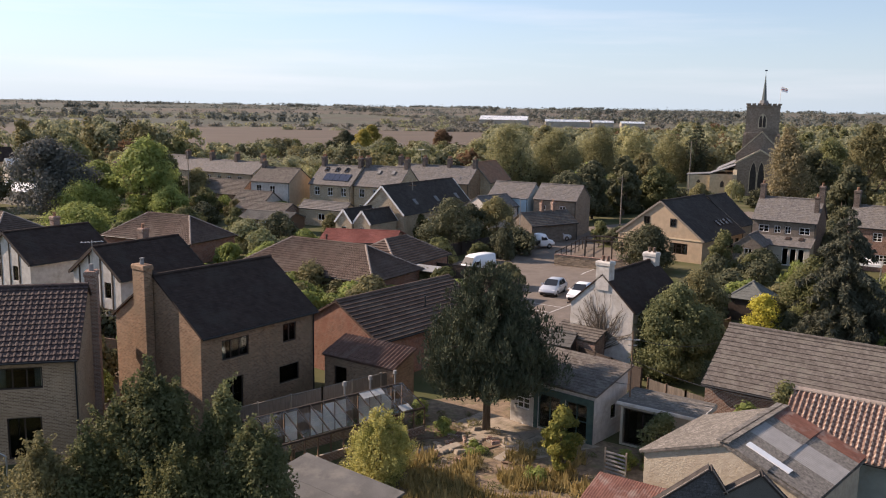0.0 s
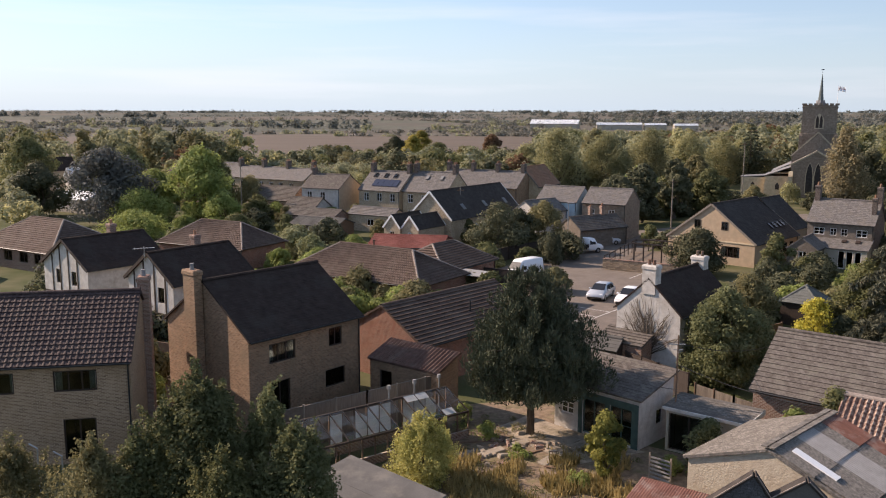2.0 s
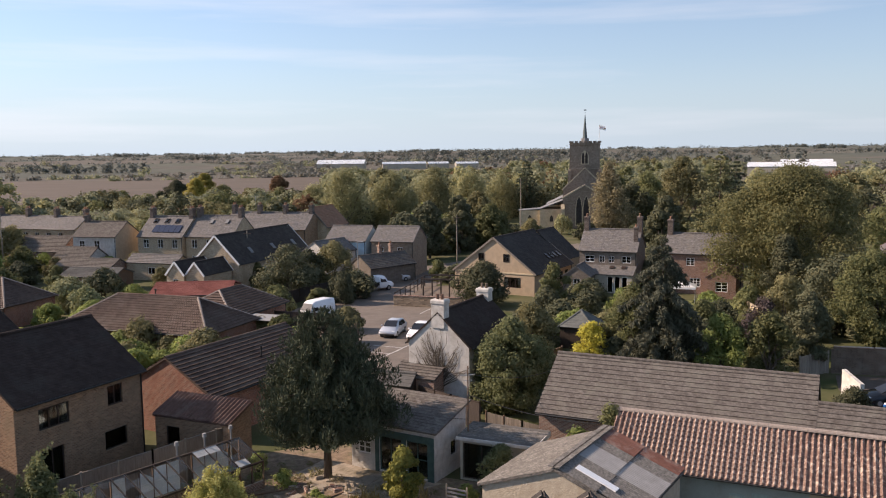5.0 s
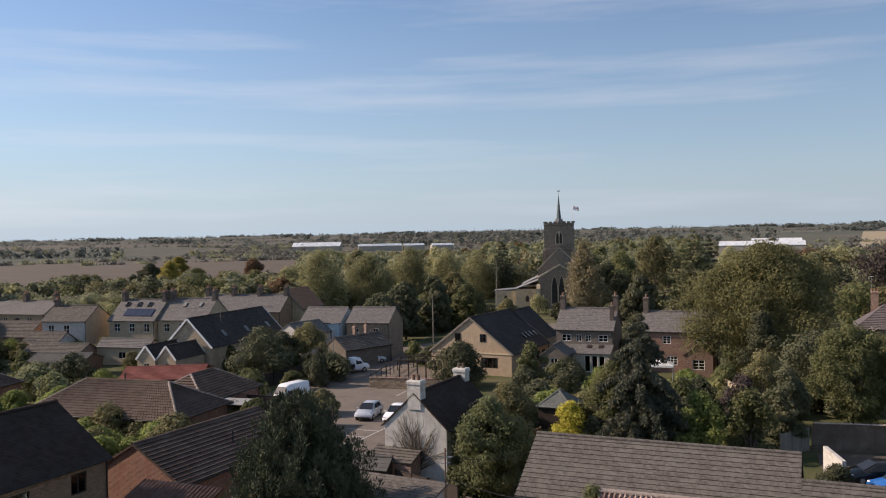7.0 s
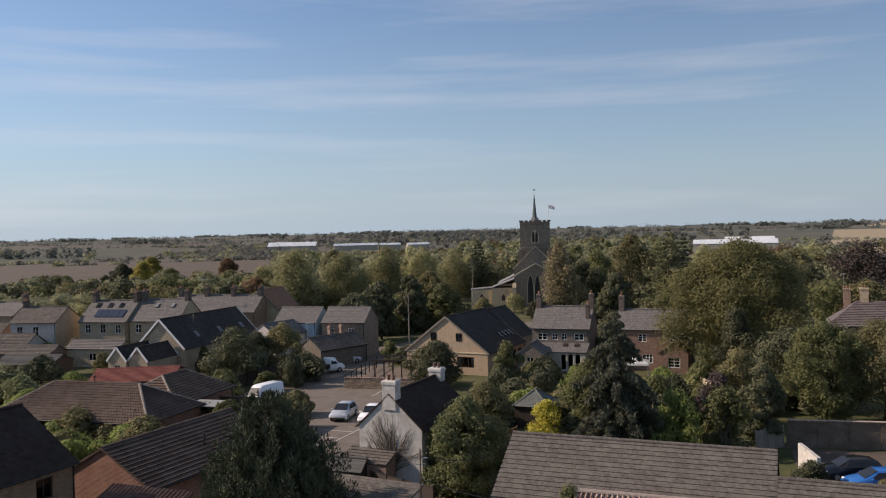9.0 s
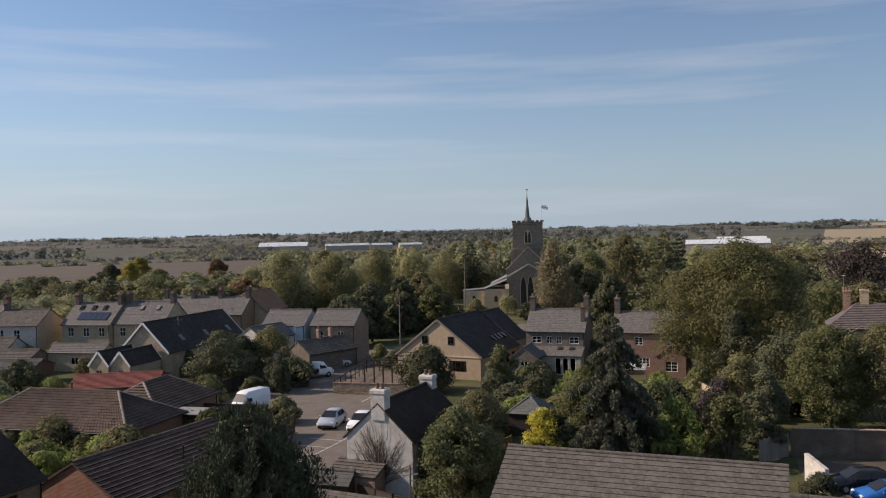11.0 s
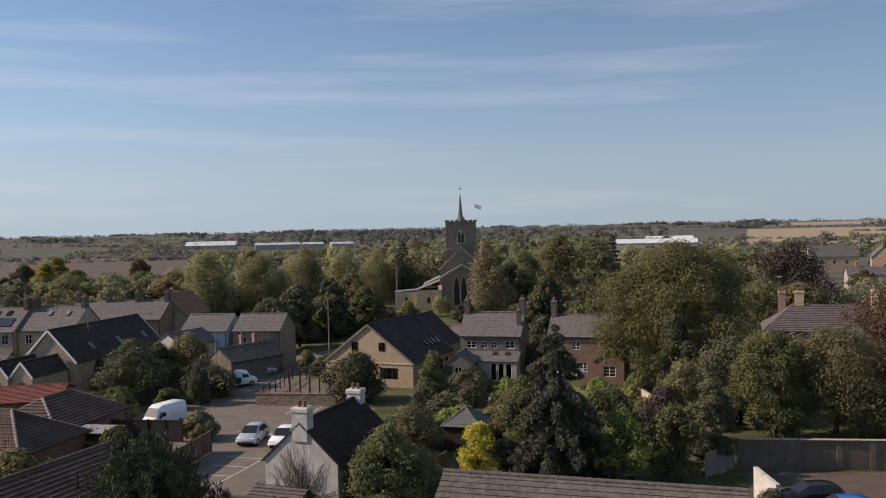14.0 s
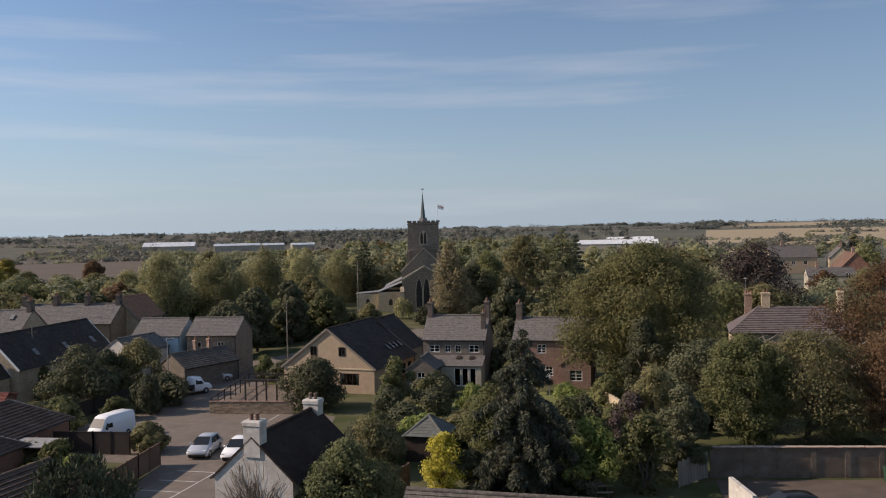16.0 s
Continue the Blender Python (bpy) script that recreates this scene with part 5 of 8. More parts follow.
    rows, cols = int(math.hypot(zr - ze, wd / 2) / 0.31), int(ln / tw)
    rest = Geo()
    base = pose(-ln / 2, -wd / 2, ze) @ Matrix.Rotation(pitch, 4, "X")
    count = 0
    for c in range(cols):
        sag = 0.06 * math.sin(c * 0.11)
        for r in range(rows):
            j = random.uniform(-0.012, 0.012)
            m = base @ Matrix.Translation((c * tw, r * 0.31 - 0.04, 0.02 + j + sag * r / rows)) @ Matrix.Rotation(random.uniform(-0.03, 0.03), 4, "Z")
            if count < 300 and 4 <= c < 4 + 300 // rows + 1:
                part("pantile", tile, root, m=m)
                count += 1
            else:
                n = len(rest.v)
                rest.v += [tuple(m @ Vector(q)) for q in g.v]
                rest.f += [tuple(n + i for i in q) for q in g.f]
    tagged(part("pantiles", rest.mesh("pantiles", M["pantile"]), root), kind="stuff")
    part("roof_slope", slope_mesh("roof_slope", (ln / 2, wd / 2, ze + 0.05), (-ln / 2, wd / 2, ze + 0.05), (-ln / 2, 0, zr + 0.05), (ln / 2, 0, zr + 0.05), M["pantile"], course=0.31, col=0.255, profile="pan"), root)
    part("ridge", ridge_mesh((-ln / 2, 0, zr + 0.12), (ln / 2, 0, zr + 0.12), M["hip_mortar"], 0.15), root)


pantile_barn()


def twin_gables():
    """A low outhouse under two gables side by side, slate-hung in front, with mortared verges."""
    root = thing("outhouse", "twin-gabled outhouse hung with blue-black slates", "outbuilding", pose(10.1, 30.5, 0, 0, 0, -14))
    prof = [(-2.75, 2.1), (0.13, 4.5), (0.72, 3.62), (1.95, 4.5), (4.1, 2.4)]
    for k, mt in ((0, "slate_dark"), (2, "felt")):
        p = prof[k:k + 3]
        g = Geo()
        n = len(p)
        lo = [(p[0][0], -0.4), (p[-1][0], -0.4)]
        ring = [lo[0], lo[1]] + [p[2], p[1], p[0]]
        g.quad(*[(x, 0, z) for x, z in ring]).quad(*[(x, 0.5, z) for x, z in reversed(ring)])
        part("gable_wall", g.mesh("gable_wall", M["slate_hung" if k == 0 else mt]), root, "slate-hung gable" if k == 0 else "grey rendered gable")
        # lapped slates on the front
        z, rows = p[0][1] if k == 0 else p[2][1], Geo()
        inner = lambda zz: (p[0][0] + (p[1][0] - p[0][0]) * max(0, (zz - p[0][1]) / (p[1][1] - p[0][1])), p[2][0] + (p[1][0] - p[2][0]) * max(0, (zz - p[2][1]) / (p[1][1] - p[2][1])))
        while z < p[1][1] - 0.2:
            (x0, x1), (x2, x3) = inner(z), inner(z + 0.2)
            rows.quad((x0, -0.035, z), (x1, -0.035, z), (x3, -0.01, z + 0.2), (x2, -0.01, z + 0.2)).quad((x0, -0.005, z), (x1, -0.005, z), (x1, -0.035, z), (x0, -0.035, z))
            z += 0.2
        tagged(part("slate_hanging", rows.mesh("slates", M["slate_hung" if k == 0 else "felt"]), root), kind="stuff")
        for (xa, za), (xb, zb_) in ((p[0], p[1]), (p[1], p[2])):
            u = Vector((xb - xa, 0, zb_ - za)).normalized()
            up = Vector((-u.z, 0, u.x)) * 0.05
            q = Vector((xa, 0, za)), Vector((xb, 0, zb_))
            part("roof_slope", Geo().beam(q[0] + up + Vector((0, 0.26, 0)), q[1] + up + Vector((0, 0.26, 0)), 0.62, 0.06).mesh("slope", M["slate_dark"]), root)
            part("verge", Geo().beam(q[0] + up * 2.4 + Vector((0, -0.06, 0)), q[1] + up * 2.4 + Vector((0, -0.05, 0)), 0.05, 0.03).mesh("verge", M["hip_mortar"]), root)


twin_gables()
shed_roofed("outhouse", "low shed with rusted red corrugated iron roof", "shed", (7.7, 32.0, -33, 4.2, 3.4, 1.9, 2.6), "clunch", "rust", tiles="ripple", over=0.1)
shed_roofed("outhouse", "low shed with grey felted sheet roof", "shed", (-5.6, 33.6, -40, 6.2, 5.6, 1.1, 1.9), "timber_dark", "felt_pale", tiles="smooth", over=0.1)


# ---- greenhouse ----
def greenhouse():
    ln, wd, hi, lo = 11.4, 2.05, 2.35, 1.5
    root = thing("greenhouse", "long timber lean-to greenhouse with missing glass panes", "greenhouse", pose(-5.9, 42.3, 0, 0, 0, 40))
    x0, x1 = -ln / 2, ln / 2
    part("plinth", Geo().box(x0, -wd / 2 - 0.06, -0.4, x1, -wd / 2 + 0.06, 0.45).box(x0, wd / 2 - 0.06, -0.4, x1, wd / 2 + 0.06, 0.6).mesh("plinth", M["brick_dark"]), root)
    part("top_beam", Geo().beam((x0, wd / 2, hi), (x1, wd / 2, hi), 0.09, 0.12).mesh("beam", M["timber_dark"]), root)
    part("eave_beam", Geo().beam((x0, -wd / 2, lo), (x1, -wd / 2, lo), 0.08, 0.1).mesh("beam", M["timber_dark"]), root)
    n = 15
    for i in range(n + 1):
        x = x0 + ln * i / n
        part("rafter", Geo().beam((x, -wd / 2, lo + 0.03), (x, wd / 2, hi + 0.03), 0.045, 0.07).mesh("rafter", M["timber_dark"]), root)
        part("post", Geo().box(x - 0.035, -wd / 2 - 0.035, 0.45, x + 0.035, -wd / 2 + 0.035, lo).mesh("post", M["timber"]), root)
        part("post", Geo().box(x - 0.035, wd / 2 - 0.035, 0.6, x + 0.035, wd / 2 + 0.035, hi).mesh("post", M["timber"]), root)
        if i < n:
            xa, xb = x + 0.03, x + ln / n - 0.03
            for v0, v1 in ((0.02, 0.24), (0.255, 0.48), (0.5, 0.735), (0.75, 0.98)):
                if random.random() < (0.92 if i > 10 else 0.55):
                    p = lambda xx, v: (xx, -wd / 2 + wd * v, lo + (hi - lo) * v + 0.06)
                    part("roof_pane", Geo().quad(p(xa, v0), p(xb, v0), p(xb, v1), p(xa, v1)).mesh("pane", M["pane_white" if random.random() < 0.07 else "glass_clear"]), root)
            if random.random() < 0.7:
                part("side_pane", Geo().quad((xa, -wd / 2, 0.5), (xb, -wd / 2, 0.5), (xb, -wd / 2, lo - 0.06), (xa, -wd / 2, lo - 0.06)).mesh("pane", M["glass_clear"]), root)
            if i in (5, 7, 8, 9, 11, 12, 13):
                part("whitewash", Geo().quad((xa, wd / 2 - 0.05, 0.7), (xb, wd / 2 - 0.05, 0.7), (xb, wd / 2 - 0.05, hi - 0.1 - 0.5 * (i * 7 % 3 == 1)), (xa, wd / 2 - 0.05, hi - 0.1 - 0.35 * (i * 5 % 4 == 2))).mesh("board", M["whitewash"]), root, "whitewashed back board")
    for x in (x0 + 0.7, x0 + 2.9):
        part("bench", Geo().box(x - 0.9, -0.2, 0.7, x + 0.9, 0.8, 0.76).box(x - 0.85, -0.15, 0, x - 0.78, -0.08, 0.7).box(x + 0.78, -0.15, 0, x + 0.85, -0.08, 0.7).mesh("bench", M["timber"]), root)
    for i in range(3):
        part("vent_pipe", Geo().tube((x1 - 0.4 - i * 1.7, wd / 2 + 0.15, 0), (x1 - 0.4 - i * 1.7, wd / 2 + 0.15, 3.1), 0.05).tube((x1 - 0.4 - i * 1.7, wd / 2 + 0.15, 2.95), (x1 - 0.4 - i * 1.7, wd / 2 + 0.15, 3.15), 0.13, 0.1).mesh("pipe", M["sheet_grey"]), root)


greenhouse()


# ---- fences and walls ----
def fence(label, pts, height, material, post_m, gap=1.83, kind="panel", zb=0.0, category="fence"):
    """Posts with boarded panels, or with wire netting, along a line."""
    root = thing("fence", label, category, pose(pts[0][0], pts[0][1], zb))
    ox, oy = pts[0]
    for (xa, ya), (xb, yb) in zip(pts, pts[1:]):
        d = Vector((xb - xa, yb - ya, 0))
        k = max(1, round(d.length / gap))
        for i in range(k + 1):
            p = Vector((xa - ox, ya - oy, 0)) + d * i / k
            part("post", Geo().box(p.x - 0.05, p.y - 0.05, -0.4, p.x + 0.05, p.y + 0.05, height + 0.06).mesh("post", M[post_m]), root)
            if i == k:
                continue
            q = p + d / k
            u = (q - p).normalized()
            a, b = p + u * 0.06, q - u * 0.06
            if kind == "panel":
                nb = max(4, int((b - a).length / 0.16))
                for j in range(nb):
                    s, e = a + (b - a) * (j / nb), a + (b - a) * ((j + 0.94) / nb)
                    drop = random.uniform(0, 0.03)
                    if k * nb * len(pts) < 260:
                        part("board", board_mesh(s, e, height - drop, material), root)
            elif kind == "solid":
                part("panel", panel_mesh(a, b, height, material), root)
            elif kind == "rail":
                part("rail", Geo().beam(a + Vector((0, 0, height - 0.05)), b + Vector((0, 0, height - 0.05)), 0.06, 0.1).beam(a + Vector((0, 0, height * 0.5)), b + Vector((0, 0, height * 0.5)), 0.05, 0.08).mesh("rail", M[material]), root)
    return root


def board_mesh(s, e, h, material):
    n = (e - s).normalized().cross(Vector((0, 0, 1))) * 0.012
    g = Geo()
    a, b, c, d = s - n, e - n, e + n, s + n
    z = Vector((0, 0, 1))
    lo, hi = z * 0.05, z * h
    g.quad(a + lo, b + lo, b + hi, a + hi).quad(b + lo, c + lo, c + hi, b + hi).quad(c + lo, d + lo, d + hi, c + hi).quad(d + lo, a + lo, a + hi, d + hi).quad(a + hi, b + hi, c + hi, d + hi)
    return g.mesh("board", M[material])


def panel_mesh(a, b, h, material):
    """A lapped panel: boards lying one over the other, front and back, under a cap."""
    n = (b - a).normalized().cross(Vector((0, 0, 1)))
    z = Vector((0, 0, 1))
    g = Geo()
    k = max(4, int(h / 0.16))
    prof = [(-0.005, 0.05)]
    for i in range(k):
        prof += [(0.035, 0.05 + (h - 0.1) * i / k), (0.008, 0.05 + (h - 0.1) * (i + 1) / k)]
    prof += [(0.045, h - 0.05), (0.045, h), (-0.045, h), (-0.045, h - 0.05), (-0.005, h - 0.05)]
    m = len(prof)
    for p in (a, b):
        g.v += [tuple(p + n * u + z * w) for u, w in prof]
    g.f += [(i, i + m, (i + 1) % m + m, (i + 1) % m) for i in range(m)]
    return g.mesh("panel", M[material])


fence("grey timber fence beside the greenhouse", [(-11.1, 41.6), (-6.6, 45.6), (-2.0, 49.7)], 2.4, "timber_fence", "timber_pale", kind="solid")
fence("weathered close-boarded fence at the garden end", [(12.9, 51.2), (14.6, 48.9), (16.3, 46.6), (18.2, 44.2)], 1.45, "timber_fence", "timber", kind="panel")
fence("dark timber fence behind the garden house", [(9.5, 57.0), (11.2, 54.2), (12.7, 52.2)], 1.8, "timber_dark", "timber_dark", kind="solid")
fence("boarded gate and fence at the car park edge", [(7.3, 80.2), (5.6, 77.0), (4.0, 73.8), (2.5, 70.5)], 1.8, "timber", "timber", kind="solid")
fence("low dark fence in front of the van", [(-0.6, 87.8), (2.4, 86.2), (5.2, 84.6)], 1.9, "timber_dark", "timber_dark", kind="solid")
fence("dark fence along the car park", [(-5.0, 92.0), (-1.5, 97.5), (2.2, 103.5), (7.2, 109.2)], 1.7, "timber_dark", "timber_dark", kind="solid")
fence("pale boarded gate by the yard", [(39.6, 58.4), (42.8, 59.5)], 1.8, "timber_pale", "timber_pale", kind="panel", gap=1.2)
fence("open railed fence round the terrace", [(13.2, 98.6), (15.9, 104.6), (18.9, 111.5), (22.4, 112.5)], 1.5, "timber_dark", "timber_dark", kind="rail", gap=2.0)
fence("brown boarded fence beside the hedge", [(23.0, 66.4), (20.2, 64.0), (18.5, 61.5)], 1.7, "timber", "timber", kind="solid")
fence("garden fence between the white houses", [(-30, 62), (-26, 58.5), (-22, 57)], 1.7, "timber", "timber", kind="solid")

pg = thing("pergola", "open timber pergola frame on the terrace", "pergola", pose(16.6, 98.6, 0, 0, 0, -28))
for i in range(4):
    for j in (0, 3.4):
        part("post", Geo().box(i * 2.2 - 0.07, j - 0.07, -0.3, i * 2.2 + 0.07, j + 0.07, 2.9).mesh("post", M["timber_dark"]), pg)
for j in (0, 3.4):
    part("beam", Geo().box(-0.3, j - 0.06, 2.9, 6.9, j + 0.06, 3.06).mesh("beam", M["timber_dark"]), pg)


def brick_wall(label, a, b, h, material, rows=None, thick=0.3):
    """A low wall of single bricks on a core."""
    a, b = Vector((*a, 0)), Vector((*b, 0))
    ang = math.degrees(math.atan2(b.y - a.y, b.x - a.x))
    ln = (b - a).length
    root = thing("garden_wall", label, "wall", pose(a.x, a.y, 0, 0, 0, ang))
    part("core", Geo().box(0, 0.02, -0.3, ln, thick - 0.02, h - 0.03).mesh("core", M["concrete"]), root)
    part("coping", Geo().box(-0.03, -0.04, h - 0.028, ln + 0.03, thick + 0.04, h + 0.05, 0.015).mesh("coping", M["brick_dark"]), root)
    bl, bh = 0.44, 0.15
    me = Geo().box(0, 0, 0, bl - 0.02, 0.03, bh - 0.02, 0.006).mesh("brick", M["wall_brick"])
    for r in range(int((h - 0.03) / bh)):
        x = -(bl / 2) * (r % 2) + 0.001
        while x < ln - 0.1:
            part("brick", me, root, m=pose(max(0, x), -0.005 + random.uniform(-0.004, 0.004), r * bh))
            x += bl


M["wall_brick"] = mat("mixed wall brick", (0.24, 0.175, 0.115), (0.44, 0.33, 0.225), 2.0, bump=0.4, obj=0.35)
def yard_wall(a, b, h):
    """A tall old brick wall with piers and a tiled coping."""
    a, b = Vector((*a, 0)), Vector((*b, 0))
    ln = (b - a).length
    root = thing("boundary_wall", "tall old brown brick yard wall with piers and patches", "wall", pose(a.x, a.y, 0, 0, 0, math.degrees(math.atan2(b.y - a.y, b.x - a.x))))
    part("body", Geo().box(0, 0, -0.3, ln, 0.3, h).mesh("body", M["brick_wall"]), root)
    k = int(ln / 2.3)
    for i in range(k + 1):
        x = ln * i / k
        part("pier", Geo().box(x - 0.18, -0.045, -0.3, x + 0.18, -0.002, h - 0.12).mesh("pier", M["brick_wall"]), root)
    n_c = int(ln / 0.42)
    me = Geo().box(0, -0.08, h, 0.41, 0.38, h + 0.07, 0.015).mesh("coping_stone", M["brick_dark"])
    for i in range(n_c):
        part("coping_stone", me, root, m=pose(i * 0.42, 0, random.uniform(0.001, 0.02), 0, random.uniform(-1.5, 1.5), 0))


M["brick_wall"] = mat("old patched wall brick", (0.078, 0.052, 0.037), (0.180, 0.128, 0.092), 1.2, brick=(0.225, 0.075, (0.2, 0.165, 0.13)), bump=0.5, stain=(0.20, 0.165, 0.13), stain_scale=0.9)
yard_wall((43.2, 59.4), (66, 48.2), 2.1)
sheet("pavement", "dull paved terrace inside the low brick wall", "terrace", [(13.3, 98.6), (20.4, 94.9), (23.6, 101.5), (22.2, 111.5), (18.6, 111)], "gravel", 0.025)
brick_wall("low brick wall round the terrace", (12.95, 97.9), (20.4, 94.0), 1.25, "brick")
ww = thing("yard_wall", "white rendered low wall of the yard", "wall", pose(39.95, 53.6, 0, 0, 0, 0))
wd_ = Vector((-0.66, -2.9, 0))
g_ = Geo()
for t0, t1, h0, h1 in ((0.0, 1.0, 2.0, 1.7),):
    p, q, s = wd_ * t0, wd_ * t1, Vector((0.97, -0.22, 0)) * 0.14
    z0, za, zb_ = Vector((0, 0, -0.3)), Vector((0, 0, h0)), Vector((0, 0, h1))
    g_.quad(p - s + z0, q - s + z0, q - s + zb_, p - s + za).quad(q + s + z0, p + s + z0, p + s + za, q + s + zb_).quad(p + s + z0, p - s + z0, p - s + za, p + s + za).quad(q - s + z0, q + s + z0, q + s + zb_, q - s + zb_).quad(p - s + za, q - s + zb_, q + s + zb_, p + s + za)
part("body", g_.mesh("body", M["render_white"]), ww)

# ---- cream house, slate cottage, brick cottage ----
cr = house("house", "cream rendered chalet house with dark roof and rooflights", "house", (30.4, 108.2, 49.2, 12.4, 11.7, 2.73, 7.14), "render_cream", "slate_dark", "slate", over=(0.15, 0.25), frame="frame_dark",
           holes={"left": [(2.6, 0.9, 2.3, 1.3, 3), (-2.2, 0.9, 1.6, 1.3, 2), (1.75, 4.1, 0.8, 1.0, 2), (-1.75, 4.1, 0.8, 1.0, 2)], "front": [(2.6, 0.9, 1.2, 1.2, 2), (4.4, 0.9, 1.2, 1.2, 2)]}, verge="timber_pale")
part("string_course", Geo().box(-6.13, -5.5, 2.62, -6.055, 5.5, 2.78, 0.01).mesh("band", M["stone_light"]), cr, "pale band across the gable")
for i in range(4):
    rl = part("rooflight", Geo().box(-0.32, -0.5, 0, 0.32, 0.5, 0.09, 0.02).mesh("rooflight", M["frame_dark"]), cr, m=pose(1.4 + i * 1.15, -4.1, 4.12) @ Matrix.Rotation(math.atan2(4.41, 5.85), 4, "X"))
    part("pane", Geo().box(-0.26, -0.44, 0.085, 0.26, 0.44, 0.10).mesh("pane", M["glass"]), rl)
house("house", "dark-roofed rear wing of the cream house", "house", (36.6, 114.5, 49.2, 6.0, 8.5, 3.2, 7.0), "render_cream", "slate_dark", "slate", over=(0.15, 0.25))

rc = house("cottage", "grey stone cottage with slate roof and white windows", "house", (42.87, 105.06, -34, 7.6, 6.6, 5.0, 7.6), "stone_grey", "slate", "slate", over=(0.15, 0.2),
           holes={"front": [(-2.3, 3.55, 1.2, 0.85, 2, 1), (-0.7, 3.55, 0.7, 0.85, 2, 1), (0.5, 3.55, 0.7, 0.85, 2, 1), (2.4, 3.55, 1.2, 0.85, 2, 1)]},
           chimneys=[(-3.4, 0, 6.9, 9.2, 0.6, 0.8, M["brick_soot"], 2), (3.5, 0, 6.9, 9.3, 0.6, 0.8, M["brick_soot"], 2), (3.3, -1.6, 5.8, 8.1, 0.5, 0.5, M["brick_soot"], 1)])
ex = shed_roofed("extension", "glazed slate-roofed rear extension of the stone cottage", "outbuilding", (40.9, 101.7, -34, 7.0, 3.3, 2.35, 3.55), "render_grey", "slate", tiles="slate", over=0.15,
                 holes={"front": [(0.6, 0.1, 0.7, 2.0, 1, 0, "door"), (1.5, 0.1, 0.7, 2.0, 1, 0, "door"), (2.4, 0.1, 0.7, 2.0, 1, 0, "door")]})
for i in range(2):
    part("rooflight", Geo().box(-0.28, -0.35, 0, 0.28, 0.35, 0.08, 0.02).mesh("rooflight", M["frame_dark"]), ex, m=pose(0.5 + 1.5 * i, 0.1, 3.05) @ Matrix.Rotation(math.atan2(1.2, 3.3), 4, "X"))
house("porch", "small gabled stone porch wing with slate roof", "outbuilding", (37.0, 101.2, 56, 4.2, 3.6, 2.4, 3.7), "stone_grey", "slate", "slate", over=(0.1, 0.15), holes={"left": [(0.1, 0.9, 0.9, 1.2, 2, 1)]})
house("cottage", "red brick cottage with grey slate roof and white windows", "house", (52.6, 98.9, -36, 9.2, 6.6, 5.0, 7.3), "brick_russet", "slate", "slate", over=(0.15, 0.2),
      holes={"front": [(-1.2, 3.5, 1.0, 1.0, 2, 2), (2.6, 3.5, 1.0, 1.0, 2, 2), (-0.6, 0.9, 1.3, 1.1, 3, 2)]}, chimneys=[(-4.2, 0, 6.6, 9.0, 0.65, 0.9, M["brick_soot"], 2)])
house("porch", "gabled brick rear wing of the red cottage", "outbuilding", (53.0, 94.6, 54, 4.4, 3.6, 2.5, 3.9), "brick_russet", "tile_brown", "flat", over=(0.1, 0.15), holes={"left": [(0.0, 0.8, 1.4, 1.2, 2, 2)]})
brick_ramp = thing("garden_wall", "sloping pale garden wall by the brick cottage", "wall", pose(51.1, 87.4, 0, 0, 0, -105))
part("body", Geo().loft([(-0.3, 0, -0.12, 7.4, 0.12), (1.2, 0, -0.12, 7.4, 0.12)]).mesh("body", M["stone_light"]), brick_ramp)
par = thing("parasol", "closed white garden parasol on its pole", "parasol", pose(43.2, 99.6, 0))
part("pole", Geo().tube((0, 0, 0), (0, 0, 2.6), 0.03).mesh("pole", M["timber"]), par)
part("canopy", Geo().tube((0, 0, 1.1), (0, 0, 2.3), 0.16, 0.1).tube((0, 0, 2.3), (0, 0, 2.6), 0.1, 0.02).mesh("canopy", M["flag"]), par)
gr = house("summerhouse", "small garden building with pale green felt pyramid roof", "shed", (27.2, 73.4, 55, 3.7, 3.5, 2.0, 3.3), "timber_dark", "felt_green", "slate", hip=0.98, over=(0.2, 0.2), gutter=False)

# ---- far side of the lane ----
ch = house("hall", "long chapel-like house with blue-black slate roof", "house", (-3.6, 122.0, 58.3, 18.2, 7.4, 3.7, 7.4), "brick_yellow", "slate_dark", "slate", over=(0.2, 0.2), verge="frame_white",
           holes={"front": [(2.0, 1.0, 0.9, 1.6, 2, 1), (5.0, 1.0, 0.9, 1.6, 2, 1), (-3.0, 1.0, 0.9, 1.6, 2, 1)]})
for i in range(3):
    part("rooflight", Geo().box(-0.35, -0.5, 0, 0.35, 0.5, 0.08, 0.02).mesh("rooflight", M["lead"]), ch, m=pose(-4.5 + i * 5.5, -2.4, 5.05) @ Matrix.Rotation(math.atan2(3.7, 3.7), 4, "X"))
for gx, gy in ((-11.4, 112.2), (-8.9, 111.0)):
    house("porch", "small white-edged gabled wing with dark slate roof", "outbuilding", (gx, gy, 58, 6.0, 2.9, 3.0, 4.7), "brick_yellow", "slate_dark", "slate", over=(0.1, 0.12), verge="frame_white", gutter=False, holes={"left": [(0, 1.6, 0.8, 0.9, 2, 1)]}, group="twin gables")
